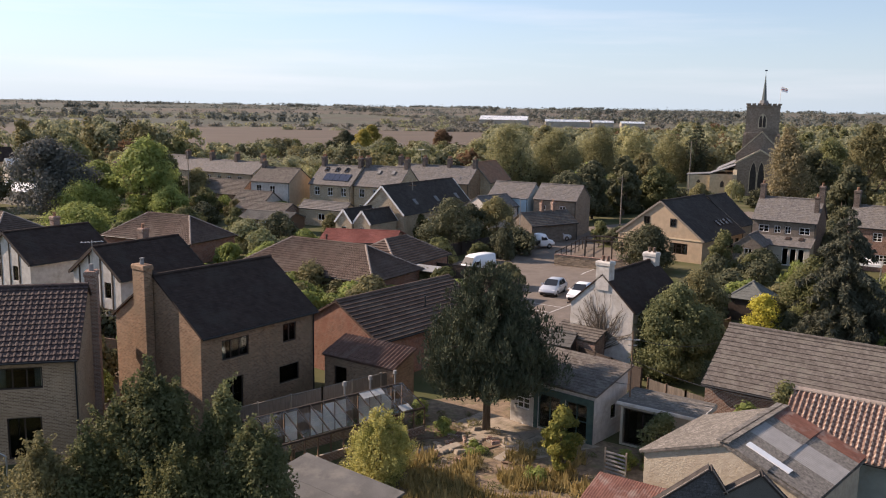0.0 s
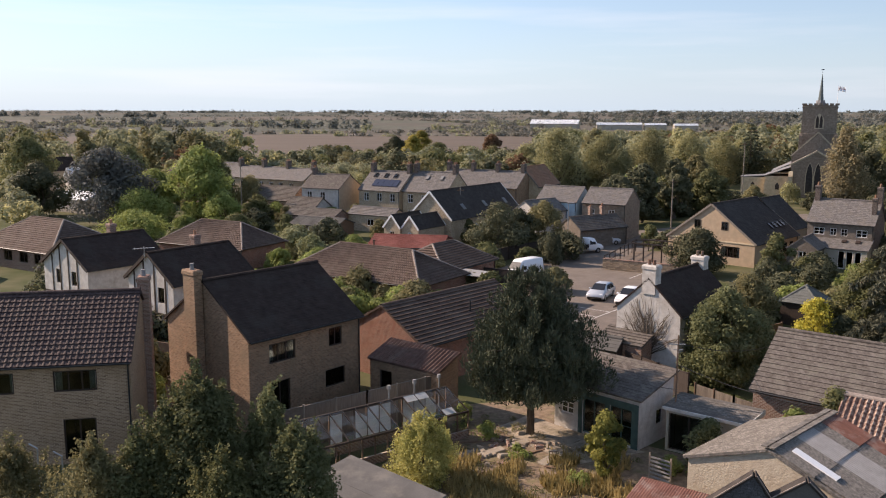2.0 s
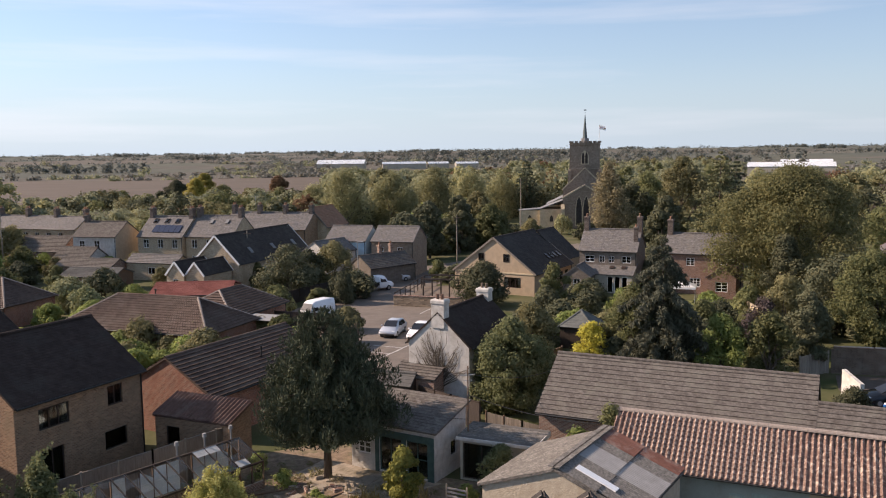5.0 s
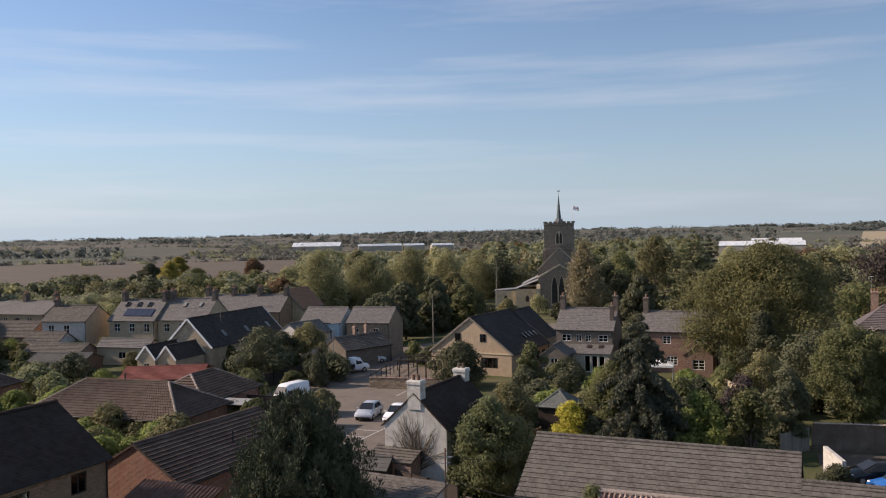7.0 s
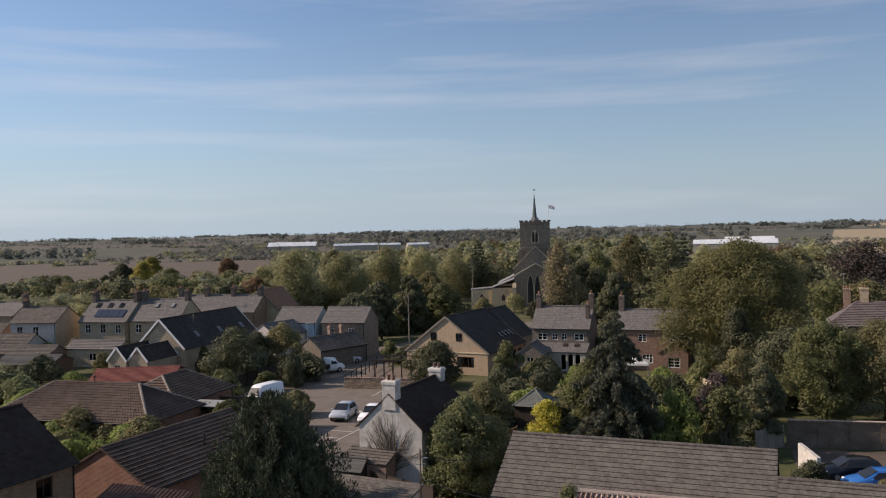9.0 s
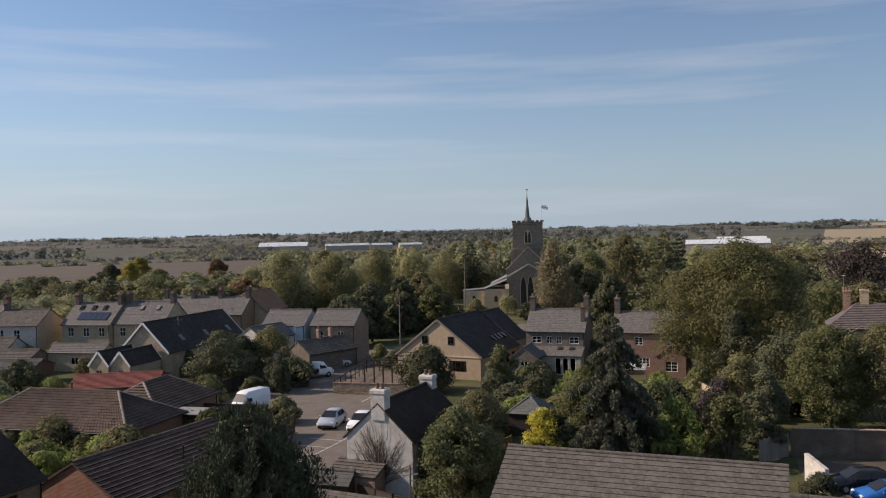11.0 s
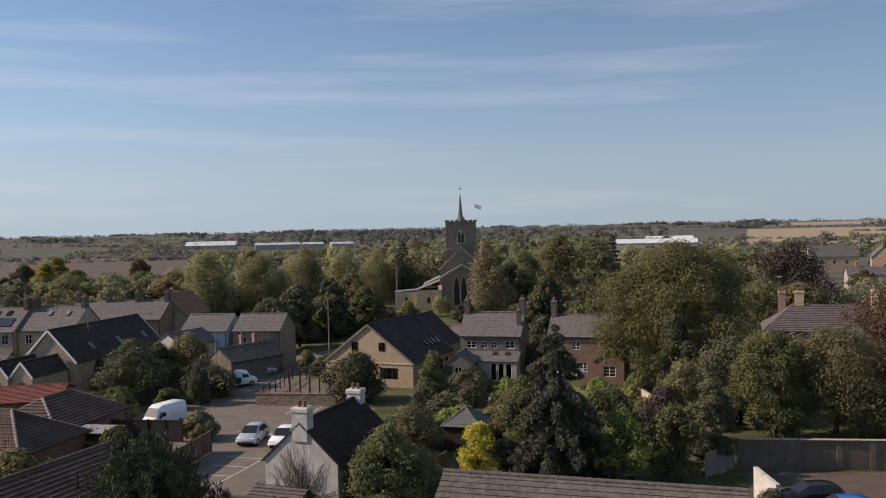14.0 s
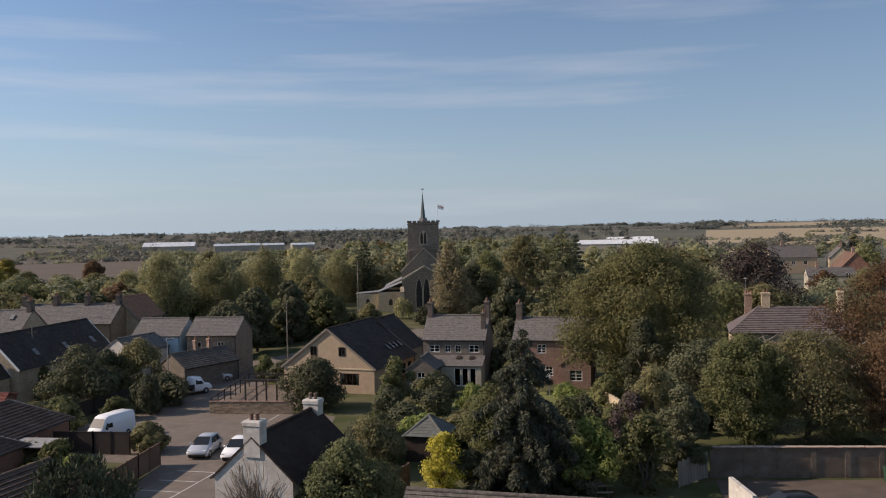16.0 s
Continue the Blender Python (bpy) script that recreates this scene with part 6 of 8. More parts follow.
TER = (
    ("brick_yellow", (-16.9, 142.6, -27.4, 8.3, 8.0, 5.14, 8.16), "yellow brick terraced house with slate roof and solar panels"),
    ("brick_yellow", (-9.2, 139.4, -27.4, 8.4, 8.0, 5.2, 8.3), "yellow brick terraced house with grey slate roof"),
    ("brick_brown", (-1.2, 150.2, -25.7, 15.5, 8.0, 5.25, 7.9), "brown brick terrace with weathered slate roof and stacks"),
    ("render_white", (-27.4, 144.0, -22, 7.6, 7.4, 5.34, 7.5), "white rendered house with brown tiled roof"),
    ("brick_yellow", (-41.8, 163.2, -31, 20.6, 7.0, 5.37, 7.4), "long yellow brick terrace with pale slate roof"),
)
for wm, at, lab in TER:
    ln = at[3]
    hs = [(x, 3.4, 1.0, 1.35, 2, 1) for x in np.arange(-ln / 2 + 1.6, ln / 2 - 1, 2.6)] + [(x, 0.8, 1.1, 1.4, 2, 1) for x in np.arange(-ln / 2 + 1.6, ln / 2 - 1, 2.6)]
    zr = at[6]
    n_st = 4 if ln > 12 else 2
    hh = house("terraced_house", lab, "house", at, wm, "tile_grey" if wm == "render_white" else "slate", "slate", over=(0.1, 0.2), holes={"front": [tuple(float(v) for v in q[:4]) + q[4:] for q in hs]}, group="terrace", wall2="render_cream" if wm == "render_white" else None,
               chimneys=[(-ln / 2 + 0.5 + (ln - 1.0) * i / (n_st - 1), 0, zr - 0.9, zr + 1.3, 0.6, 1.0, M["brick_soot"], 3) for i in range(n_st)] if wm != "render_white" else [(-ln / 2 + 0.5, 0, zr - 0.9, zr + 1.0, 0.6, 0.8, M["brick_soot"], 2)])
    if "solar" in lab:
        tilt = Matrix.Rotation(math.atan2(3.02, 4), 4, "X")
        for i in range(5):
            part("solar_panel", Geo().box(-0.48, -0.82, 0, 0.48, 0.82, 0.05).mesh("panel", M["solar"]), hh, m=pose(-1.4 + i * 1.0, -2.55, 6.34) @ tilt)
        for x in (-2.4, -0.3, 1.6):
            rl = part("rooflight", Geo().box(-0.35, -0.5, 0, 0.35, 0.5, 0.09, 0.02).mesh("rooflight", M["frame_dark"]), hh, m=pose(x, -1.05, 7.44) @ tilt)
            part("pane", Geo().box(-0.28, -0.43, 0.085, 0.28, 0.43, 0.10).mesh("pane", M["glass"]), rl)
    elif wm == "brick_yellow" and ln < 12:
        for x in (-0.8, 1.9):
            part("rooflight", Geo().box(-0.3, -0.45, 0, 0.3, 0.45, 0.09, 0.02).mesh("rooflight", M["lead"]), hh, m=pose(x, -1.3, 7.4) @ Matrix.Rotation(math.atan2(3.1, 4), 4, "X"))
house("house", "brick house with orange clay tiled gable roof", "house", (7.2, 152.5, 62, 9, 6.5, 5.2, 8.6), "brick_yellow", "tile_orange", "flat", over=(0.15, 0.2), verge="timber_pale", holes={"left": [(0, 3.2, 1.0, 1.2, 2, 1)]})
bl = house("house", "blue-washed house end with long slate roof", "house", (10.8, 127.6, -27.2, 6.5, 6.8, 5.1, 7.1), "render_blue", "slate", "slate", over=(0.1, 0.2), holes={"front": [(0.9, 3.2, 1.3, 0.9, 2)]})
house("house", "brown brick house under long weathered slate roof", "house", (17.3, 124.5, -27.2, 6.6, 6.8, 5.1, 7.1), "stone", "slate", "slate", over=(0.1, 0.2), holes={"front": [(-1.8, 3.0, 0.9, 1.3, 2, 1), (1.2, 3.0, 0.9, 1.3, 2, 1)]})
house("outbuilding", "single-storey brick outbuilding with brown roof and stacks", "outbuilding", (13.9, 117.4, 35, 8.5, 5.0, 2.4, 4.0), "stone_grey", "tile_grey", "flat", over=(0.1, 0.2), chimneys=[(-0.5, 0, 3.4, 5.2, 0.45, 0.45, M["brick_dark"], 1), (1.6, 0, 3.4, 5.2, 0.45, 0.45, M["brick_dark"], 1)])
house("outbuilding", "pale gabled extension with lead-grey roof", "outbuilding", (6.9, 122.6, 45, 6.5, 5.0, 4.0, 5.6), "render_white", "slate", "slate", over=(0.1, 0.2))
for at, wm, rm, lab in (((-17.6, 128.6, -28, 8.6, 3.6, 2.5, 3.6), "brick_yellow", "slate", "low rear extension with slate roof"), ((-27.0, 130.0, -25, 9.5, 4.4, 2.2, 3.2), "brick_dark", "tile_grey", "low dark-roofed garage block"), ((-30.5, 139.0, -25, 6.5, 5, 2.4, 4.0), "render_white", "tile_grey", "small gabled outbuilding with grey-brown roof"),
                        ((-37.6, 150.0, -24, 9.0, 7, 2.6, 4.9), "brick_dark", "tile_grey", "bungalow with long grey-brown tiled roof"), ((-24.5, 121, -20, 8.0, 5.5, 2.0, 2.9), "timber", "felt", "low felt-roofed timber workshop"), ((-56, 175, -30, 12, 7, 5, 7.6), "brick_yellow", "slate", "terrace end with slate roof")):
    house("outbuilding", lab, "outbuilding", at, wm, rm, "flat", over=(0.15, 0.2), holes={"front": [(0, 0.9, 1.2, 1.0, 2)]}, gutter=False)
for at, wm, rm, lab in (((-100, 184, 40, 13, 8, 5, 7.8), "brick_yellow", "tile_dark", "pale brick house with dark roof among trees"), ((-86, 176, 40, 8, 6, 4.2, 6.2), "render_white", "white_sheet", "house with sun-bright pale roof"), ((-74, 150, -30, 9, 6, 2.4, 3.6), "render_white", "white_sheet", "low pale-roofed outbuilding behind trees"),
                        ((-62, 88, -30, 10, 8, 2.5, 4.6), "brick_buff", "tile_tan", "bungalow with pale tan tiled roof"), ((-66, 190, -30, 14, 8, 4.5, 7.0), "brick_red", "tile_brown", "brown-roofed house among trees")):
    house("house", lab, "house", at, wm, rm, "flat", over=(0.2, 0.25), holes={"front": [(-2, 1.0, 1.2, 1.2, 2), (2, 1.0, 1.2, 1.2, 2)], "left": [(0, 1.2, 1.0, 1.2, 2)]}, gutter=False)

# ---- right-hand houses ----
bh = house("house", "big house with purple-grey ribbed tiled roof and buff stacks", "house", (82.5, 93.0, -38, 15, 9, 4.6, 7.4), "brick_yellow", "tile_purple", "deep", over=(0.2, 0.3), hip=0.8,
           chimneys=[(-3.0, 0.2, 6.3, 9.2, 1.0, 1.0, M["brick_yellow"], 2), (-5.0, 1.4, 5.5, 9.0, 0.9, 0.7, M["brick_dark"], 3), (5.5, 0, 6.3, 9.4, 0.7, 0.9, M["brick_yellow"], 2)])
for at, wm, rm, lab in (((228, 246, -30, 16, 8, 5.5, 9.6), "render_cream", "slate", "cream houses with steep slate gables"), ((240, 236, 50, 12, 8, 5.0, 9.0), "brick_yellow", "slate", "grey-roofed house beyond the trees"), ((196, 190, 55, 13, 8, 5.0, 9.2), "brick_red", "tile_tan", "brick house with tan tiled roof"), ((182, 184, -35, 12, 7, 3.6, 5.6), "render_grey", "slate", "white house among autumn trees"),
                        ((172, 262, -20, 14, 8, 4.5, 8), "brick_yellow", "tile_tan", "tan-roofed house beyond the wood"), ((150, 270, 30, 11, 7, 4.5, 8), "brick_red", "tile_brown", "brick gabled house beyond the wood"), ((205, 300, 10, 12, 8, 4.5, 8), "brick_red", "tile_orange", "orange-roofed house among trees")):
    house("house", lab, "house", at, wm, rm, "flat", over=(0.2, 0.25), holes={"front": [(x, 3.0, 1.2, 1.3, 2) for x in (-4, 0, 4)], "left": [(0, 3.0, 1.2, 1.3, 2)]}, gutter=False, chimneys=[(-3, 0, at[6] - 1, at[6] + 1.4, 0.8, 0.8, M["brick_dark"], 2)])
for cx, cy, turn, ln, wd, ze, zr in ((306, 476, -33, 50, 18, 6.5, 9.0), (425, 640, -33, 40, 16, 5, 8), (62, 905, -12, 50, 22, 6.2, 10.2), (127, 900, -5, 46, 20, 5.4, 7.4), (163, 896, -5, 22, 18, 5.2, 7.0), (193, 892, -5, 24, 18, 4.8, 6.6)):
    house("farm_shed", "long low farm shed with white sheeted roof", "barn", (cx, cy, turn, ln, wd, ze + ground_z(cx, cy), zr + ground_z(cx, cy)), "render_grey", "white_sheet", "flat", zb=ground_z(cx, cy), over=(0.3, 0.3), gutter=False, group="farm sheds")


# ---- church ----
def church():
    root = thing("church", "medieval stone church with square tower and slender spike", "church", pose(78.7, 214.5, 0, 0, 0, -20))
    # local -y looks towards the village; the tower stands at the origin, nave and chancel in front of it
    tw, th = 3.85, 20.2

    def arch(g, x, z, w, h, y, depth=0.25):
        """A pointed opening's dark recess with a stone surround, standing on z."""
        for s, off in ((w / 2, 0.0),):
            pts = [(x - s, y - off, z), (x + s, y - off, z), (x + s, y - off, z + h * 0.6), (x + s * 0.62, y - off, z + h * 0.86), (x, y - off, z + h), (x - s * 0.62, y - off, z + h * 0.86), (x - s, y - off, z + h * 0.6)]
            g.quad(*pts)

    t = part("tower", Geo().loft([(-1, -tw - 0.35, -tw - 0.35, tw + 0.35, tw + 0.35), (6.0, -tw - 0.3, -tw - 0.3, tw + 0.3, tw + 0.3), (6.3, -tw - 0.1, -tw - 0.1, tw + 0.1, tw + 0.1), (13, -tw - 0.08, -tw - 0.08, tw + 0.08, tw + 0.08), (13.2, -tw, -tw, tw, tw), (th - 1.1, -tw, -tw, tw, tw), (th - 1.0, -tw - 0.15, -tw - 0.15, tw + 0.15, tw + 0.15), (th - 0.8, -tw - 0.15, -tw - 0.15, tw + 0.15, tw + 0.15), (th - 0.75, -tw, -tw, tw, tw), (th - 0.45, -tw, -tw, tw, tw)]).mesh("tower", M["stone"]), root, "square rubble stone tower")
    for s in (-1, 1):
        for i in range(7):
            a = -tw + 0.1 + i * (2 * tw - 0.6) / 6.0
            part("merlon", Geo().box(a - 0.05, s * tw - 0.18 * (s > 0) - 0.17 * (s < 0) + (0.0), th - 0.46, a + 0.80, s * tw + 0.17, th - 0.02).mesh("merlon", M["stone"]), t)
            part("merlon", Geo().box(s * tw - 0.17, a + 0.02, th - 0.46, s * tw + 0.17, a + 0.80, th - 0.02).mesh("merlon", M["stone"]), t)
    for sx, sy in ((-1, -1), (1, -1), (-1, 1), (1, 1)):
        part("buttress", Geo().loft([(-1, sx * tw - 0.7, sy * tw - 0.7, sx * tw + 0.7, sy * tw + 0.7), (6, sx * tw - 0.65, sy * tw - 0.65, sx * tw + 0.65, sy * tw + 0.65), (6.6, sx * tw - 0.45, sy * tw - 0.45, sx * tw + 0.45, sy * tw + 0.45), (12.5, sx * tw - 0.42, sy * tw - 0.42, sx * tw + 0.42, sy * tw + 0.42), (13.2, sx * tw - 0.2, sy * tw - 0.2, sx * tw + 0.2, sy * tw + 0.2)]).mesh("buttress", M["stone"]), t)
    for side in (0, 90, 180, 270):
        m = Matrix.Rotation(radians(side), 4, "Z")
        g = Geo()
        arch(g, 0, 14.2, 2.0, 3.6, -tw - 0.035)
        w = part("belfry_window", g.mesh("surround", M["stone_light"]), t, m=m)
        for x in (-0.42, 0.42):
            g = Geo()
            arch(g, x, 14.4, 0.68, 3.0, -tw - 0.05)
            part("louvre", g.mesh("louvre", M["timber_dark"]), w)
    part("spire_base", Geo().tube((0, 0, th - 0.6), (0, 0, th + 0.75), 1.25, 0.95, 8).mesh("base", M["lead"]), root, "pale octagonal base of the spike")
    g = Geo().tube((0, 0, th + 0.7), (0, 0, th + 6.9), 0.62, 0.06, 8).tube((0, 0, th + 6.9), (0, 0, th + 8.2), 0.04, 0.02, 6)
    part("spire", g.mesh("spire", M["copper_green"]), root, "slender lead-covered spike with a vane")
    part("vane", Geo().box(-0.3, -0.02, th + 7.9, 0.35, 0.02, th + 8.15).mesh("vane", M["lead"]), root)
    # nave, then the chancel nearer
    for nm, y0, y1, w, ze, zr, mt in (("nave", -4.0, -19, 5.2, 8.3, 13.4, "stone"), ("chancel", -19.0, -31.0, 4.9, 6.9, 9.7, "stone")):
        g = Geo()
        g.box(-w, y1, -1, w, y0, ze)
        g.quad((-w, y1, ze), (w, y1, ze), (0, y1, zr)).quad((w, y0, ze), (-w, y0, ze), (0, y0, zr))
        nv = part(nm, g.mesh(nm, M[mt]), root)
        for s in (-1, 1):
            a, b = ((-w - 0.1, y1, ze), (-w - 0.1, y0, ze)) if s < 0 else ((w + 0.1, y0, ze), (w + 0.1, y1, ze))
            p, q = (a, b)
            part("roof_slope", slope_mesh("roof_slope", q if s < 0 else a, p if s < 0 else b, (0, (p if s < 0 else b)[1], zr), (0, (q if s < 0 else a)[1], zr), M["tile_grey"], **TILES["flat"]), nv)
        cp = Geo()
        for s in (-1, 1):
            cp.beam((s * (w + 0.2), y1 + 0.1, ze), (0, y1 + 0.1, zr + 0.25), 0.45, 0.3)
        part("coping", cp.mesh("coping", M["stone_light"]), nv)
        if nm == "chancel":
            for x in (-0.95, 0.95):
                g = Geo()
                arch(g, x * 0.86 - 0.4, 0.6, 1.6, 7.0, y1 - 0.03)
                wdw = part("east_window", g.mesh("surround", M["stone_light"]), nv)
                g = Geo()
                arch(g, x * 0.86 - 0.4, 0.8, 1.3, 6.6, y1 - 0.05)
                part("leaded_light", g.mesh("light", M["slate_dark"]), wdw)
            for s in (-1, 1):
                part("buttress", Geo().loft([(-1, s * w - 0.5, y1 - 0.9, s * w + 0.5, y1 + 0.1), (4.5, s * w - 0.45, y1 - 0.8, s * w + 0.45, y1 + 0.1), (5.6, s * w - 0.4, y1 - 0.1, s * w + 0.4, y1 + 0.1)]).mesh("buttress", M["stone_light"]), nv)
    # south aisle and vestry; their sunlit tone is put into the pale stone
    for x0, x1, y0, y1, lo, hi in ((-9.2, -5.2, -18.5, -5.0, 4.6, 6.6), (-10.2, -4.9, -28.5, -19.5, 4.3, 6.4), (-15.2, -10.2, -27.0, -21.5, 3.9, 4.3)):
        g = Geo().loft([(-1, x0, y1 if y1 < y0 else y0, x1, y0 if y1 < y0 else y1), (lo, x0, min(y0, y1), x1, max(y0, y1))])
        a = part("aisle", g.mesh("aisle", M["stone_light"]), root, "lower side aisle, pale stone coloured as if sunlit")
        ya, yb = min(y0, y1), max(y0, y1)
        part("roof_slope", slope_mesh("roof_slope", (x0 - 0.2, yb, lo), (x0 - 0.2, ya, lo), (x1, ya, hi), (x1, yb, hi), M["lead"], course=0.7, lap=0.03), a)
        for k in range(2):
            g = Geo()
            yy = ya + (yb - ya) * (0.3 + 0.4 * k)
            g.quad(*[(x0 - 0.03, yy + q[0], q[1]) for q in ((0.5, 1.4), (-0.5, 1.4), (-0.5, 2.6), (0, 3.2), (0.5, 2.6))])
            part("window", g.mesh("window", M["slate_dark"]), a)
        g = Geo().quad(*[((x0 + x1) / 2 + q[0], ya - 0.03, q[1]) for q in ((-0.4, 1.4), (0.4, 1.4), (0.4, 2.4), (0, 2.9), (-0.4, 2.4))])
        part("window", g.mesh("window", M["slate_dark"]), a)
    fl = thing("flag", "white flag with a red cross on a pole", "flag", pose(81.9, 212.6, 20.0, 0, 0, -20))
    part("pole", Geo().tube((0, 0, -0.6), (0, 0, 4.4), 0.06, 0.04).mesh("pole", M["frame_white"]), fl)
    g, r = Geo(), Geo()
    for i in range(8):
        y = lambda k: 0.12 * math.sin(k * 0.9)
        x0, x1 = i * 0.21, (i + 1) * 0.21
        d0, d1 = -0.05 * i, -0.05 * (i + 1)
        g.quad((x0, y(i), 3.2 + d0), (x1, y(i + 1), 3.2 + d1), (x1, y(i + 1), 4.3 + d1), (x0, y(i), 4.3 + d0))
        r.quad((x0, y(i) - 0.02, 3.7 + d0), (x1, y(i + 1) - 0.02, 3.7 + d1), (x1, y(i + 1) - 0.02, 3.8 + d1), (x0, y(i) - 0.02, 3.8 + d0))
    c = part("cloth", g.mesh("cloth", M["flag"]), fl)
    part("cross", r.mesh("cross", M["flag_red"]), c, "red cross stripe")


church()


# ---- vehicles ----
def vehicle(name, label, category, m, sections, width, paint, wheels, glass, wheel_r=0.31, extra=None, group=""):
    """sections: rows of x, low z, waist z, roof z, narrowing of the roof; glass: rows of (x0, x1) along the side under the roof."""
    root = thing(name, label, category, m, group)
    w = width / 2
    g = Geo()
    ring = []
    for x, zl, zw, zr, k in sections:
        a, b = w, w - k
        ring.append([(x, -a * 0.94, zl), (x, -a, zl + 0.18), (x, -a * 0.985, zw), (x, -b, zr - 0.06), (x, -b + 0.1, zr), (x, b - 0.1, zr), (x, b, zr - 0.06), (x, a * 0.985, zw), (x, a, zl + 0.18), (x, a * 0.94, zl)])
    n = 10
    for r in ring:
        g.v += r
    for i in range(len(ring) - 1):
        for j in range(n):
            a, b = i * n + j, i * n + (j + 1) % n
            g.f.append((a, b, b + n, a + n))
    g.f.append(tuple(reversed(range(n))))
    g.f.append(tuple(range((len(ring) - 1) * n, len(ring) * n)))
    body = part("body", g.mesh("body", M[paint], True), root)
    for x, s in ((x, s) for x in wheels for s in (-1, 1)):
        wh = part("wheel", Geo().tube((x, s * (w - 0.2), wheel_r), (x, s * (w + 0.015), wheel_r), wheel_r, wheel_r, 16).mesh("tyre", M["rubber"]), root)
        part("rim", Geo().tube((x, s * (w - 0.02), wheel_r), (x, s * (w + 0.03), wheel_r), wheel_r * 0.6, wheel_r * 0.55, 12).mesh("rim", M["metal"]), wh)
    for quads in glass:
        part("window", Geo().quad(*quads).mesh("glass", M["black_paint"]), root, "dark tinted window")
    return root, body


def hatchback(label, x, y, turn, paint, group="parked cars"):
    s = [(-2.0, 0.35, 0.72, 0.86, 0.12), (-1.9, 0.22, 0.85, 1.0, 0.14), (-1.55, 0.2, 0.92, 1.36, 0.22), (-0.9, 0.2, 0.92, 1.46, 0.24), (0.1, 0.2, 0.92, 1.45, 0.24), (0.55, 0.2, 0.92, 1.25, 0.2), (1.05, 0.2, 0.9, 0.98, 0.12), (1.75, 0.22, 0.74, 0.82, 0.14), (2.0, 0.32, 0.58, 0.66, 0.2)]
    w = 0.85
    gl = []
    for q in (-1, 1):
        y0, y1 = q * (w * 0.985 + 0.012), q * (w - 0.2)
        order = (lambda p: p) if q < 0 else (lambda p: p[::-1])
        gl.append(order([(-1.4, y0, 0.95), (-0.45, y0, 0.95), (-0.45, y1, 1.36), (-1.2, y1, 1.33)]))
        gl.append(order([(-0.38, y0, 0.95), (0.72, y0, 0.95), (0.2, y1, 1.34), (-0.38, y1, 1.36)]))
    gl.append([(1.06, -0.66, 1.0), (1.06, 0.66, 1.0), (0.2, 0.56, 1.45), (0.2, -0.56, 1.45)])
    gl.append([(-1.98, 0.6, 1.0), (-1.98, -0.6, 1.0), (-1.58, -0.55, 1.35), (-1.58, 0.55, 1.35)])
    root, body = vehicle("car", label, "car", pose(x, y, 0.02, 0, 0, turn), s, 2 * w, paint, (-1.2, 1.25), gl, group=group)
    for q in (-1, 1):
        part("headlight", Geo().box(1.82, q * 0.62 - 0.17, 0.58, 1.96, q * 0.62 + 0.17, 0.74, 0.03).mesh("lamp", M["white_sheet"]), body)
        part("mirror", Geo().box(0.55, q * 0.95 - 0.09, 0.9, 0.7, q * 0.95 + 0.09, 1.05, 0.03).mesh("mirror", M[paint]), body)
    part("bumper", Geo().box(1.85, -0.72, 0.26, 2.04, 0.72, 0.46, 0.05).mesh("bumper", M["pipe"]), body)
    return root


hatchback("silver hatchback car parked at the bay line", 10.9, 82.3, -115, "silver_paint")
hatchback("white hatchback car parked beside the cottage", 13.3, 80.2, -115, "van_paint")
hatchback("black car parked in the shaded yard", 41.9, 50.9, 165, "black_paint")
hatchback("bright blue car parked in the yard", 41.6, 48.0, 162, "blue_paint")
hatchback("silver estate car parked by the outbuilding", 15.6, 117.0, 20, "silver_paint")


def van():
    s = [(-2.75, 0.4, 1.3, 2.42, 0.16), (-2.65, 0.3, 1.35, 2.52, 0.16), (-1.2, 0.3, 1.35, 2.58, 0.17), (0.9, 0.3, 1.35, 2.58, 0.18), (1.35, 0.3, 1.3, 2.4, 0.22), (1.95, 0.3, 1.2, 1.5, 0.14), (2.6, 0.32, 1.0, 1.08, 0.16), (2.78, 0.4, 0.8, 0.88, 0.22)]
    gl = [[(1.98, -0.86, 1.5), (1.98, 0.86, 1.5), (1.42, 0.72, 2.32), (1.42, -0.72, 2.32)]]
    for q in (-1, 1):
        p = [(0.6, q * 1.0, 1.4), (1.75, q * 1.0, 1.4), (1.25, q * 0.83, 2.05), (0.6, q * 0.86, 2.05)]
        gl.append(p if q < 0 else p[::-1])
    root, body = vehicle("van", "white high-roofed panel van parked in the car park", "van", pose(3.7, 91.6, 0.02, 0, 0, 228), s, 1.98, "van_paint", (-1.6, 1.75), gl, 0.34)
    root.scale = (0.85, 0.85, 0.85)
    for q in (-1, 1):
        part("headlight", Geo().box(2.6, q * 0.72 - 0.16, 0.72, 2.78, q * 0.72 + 0.16, 0.98, 0.03).mesh("lamp", M["white_sheet"]), body)
        part("mirror", Geo().box(1.55, q * 1.12 - 0.1, 1.3, 1.7, q * 1.12 + 0.1, 1.7, 0.03).mesh("mirror", M["pipe"]), body)
    part("bumper", Geo().box(2.65, -0.8, 0.32, 2.84, 0.8, 0.6, 0.05).mesh("bumper", M["pipe"]), body)


van()


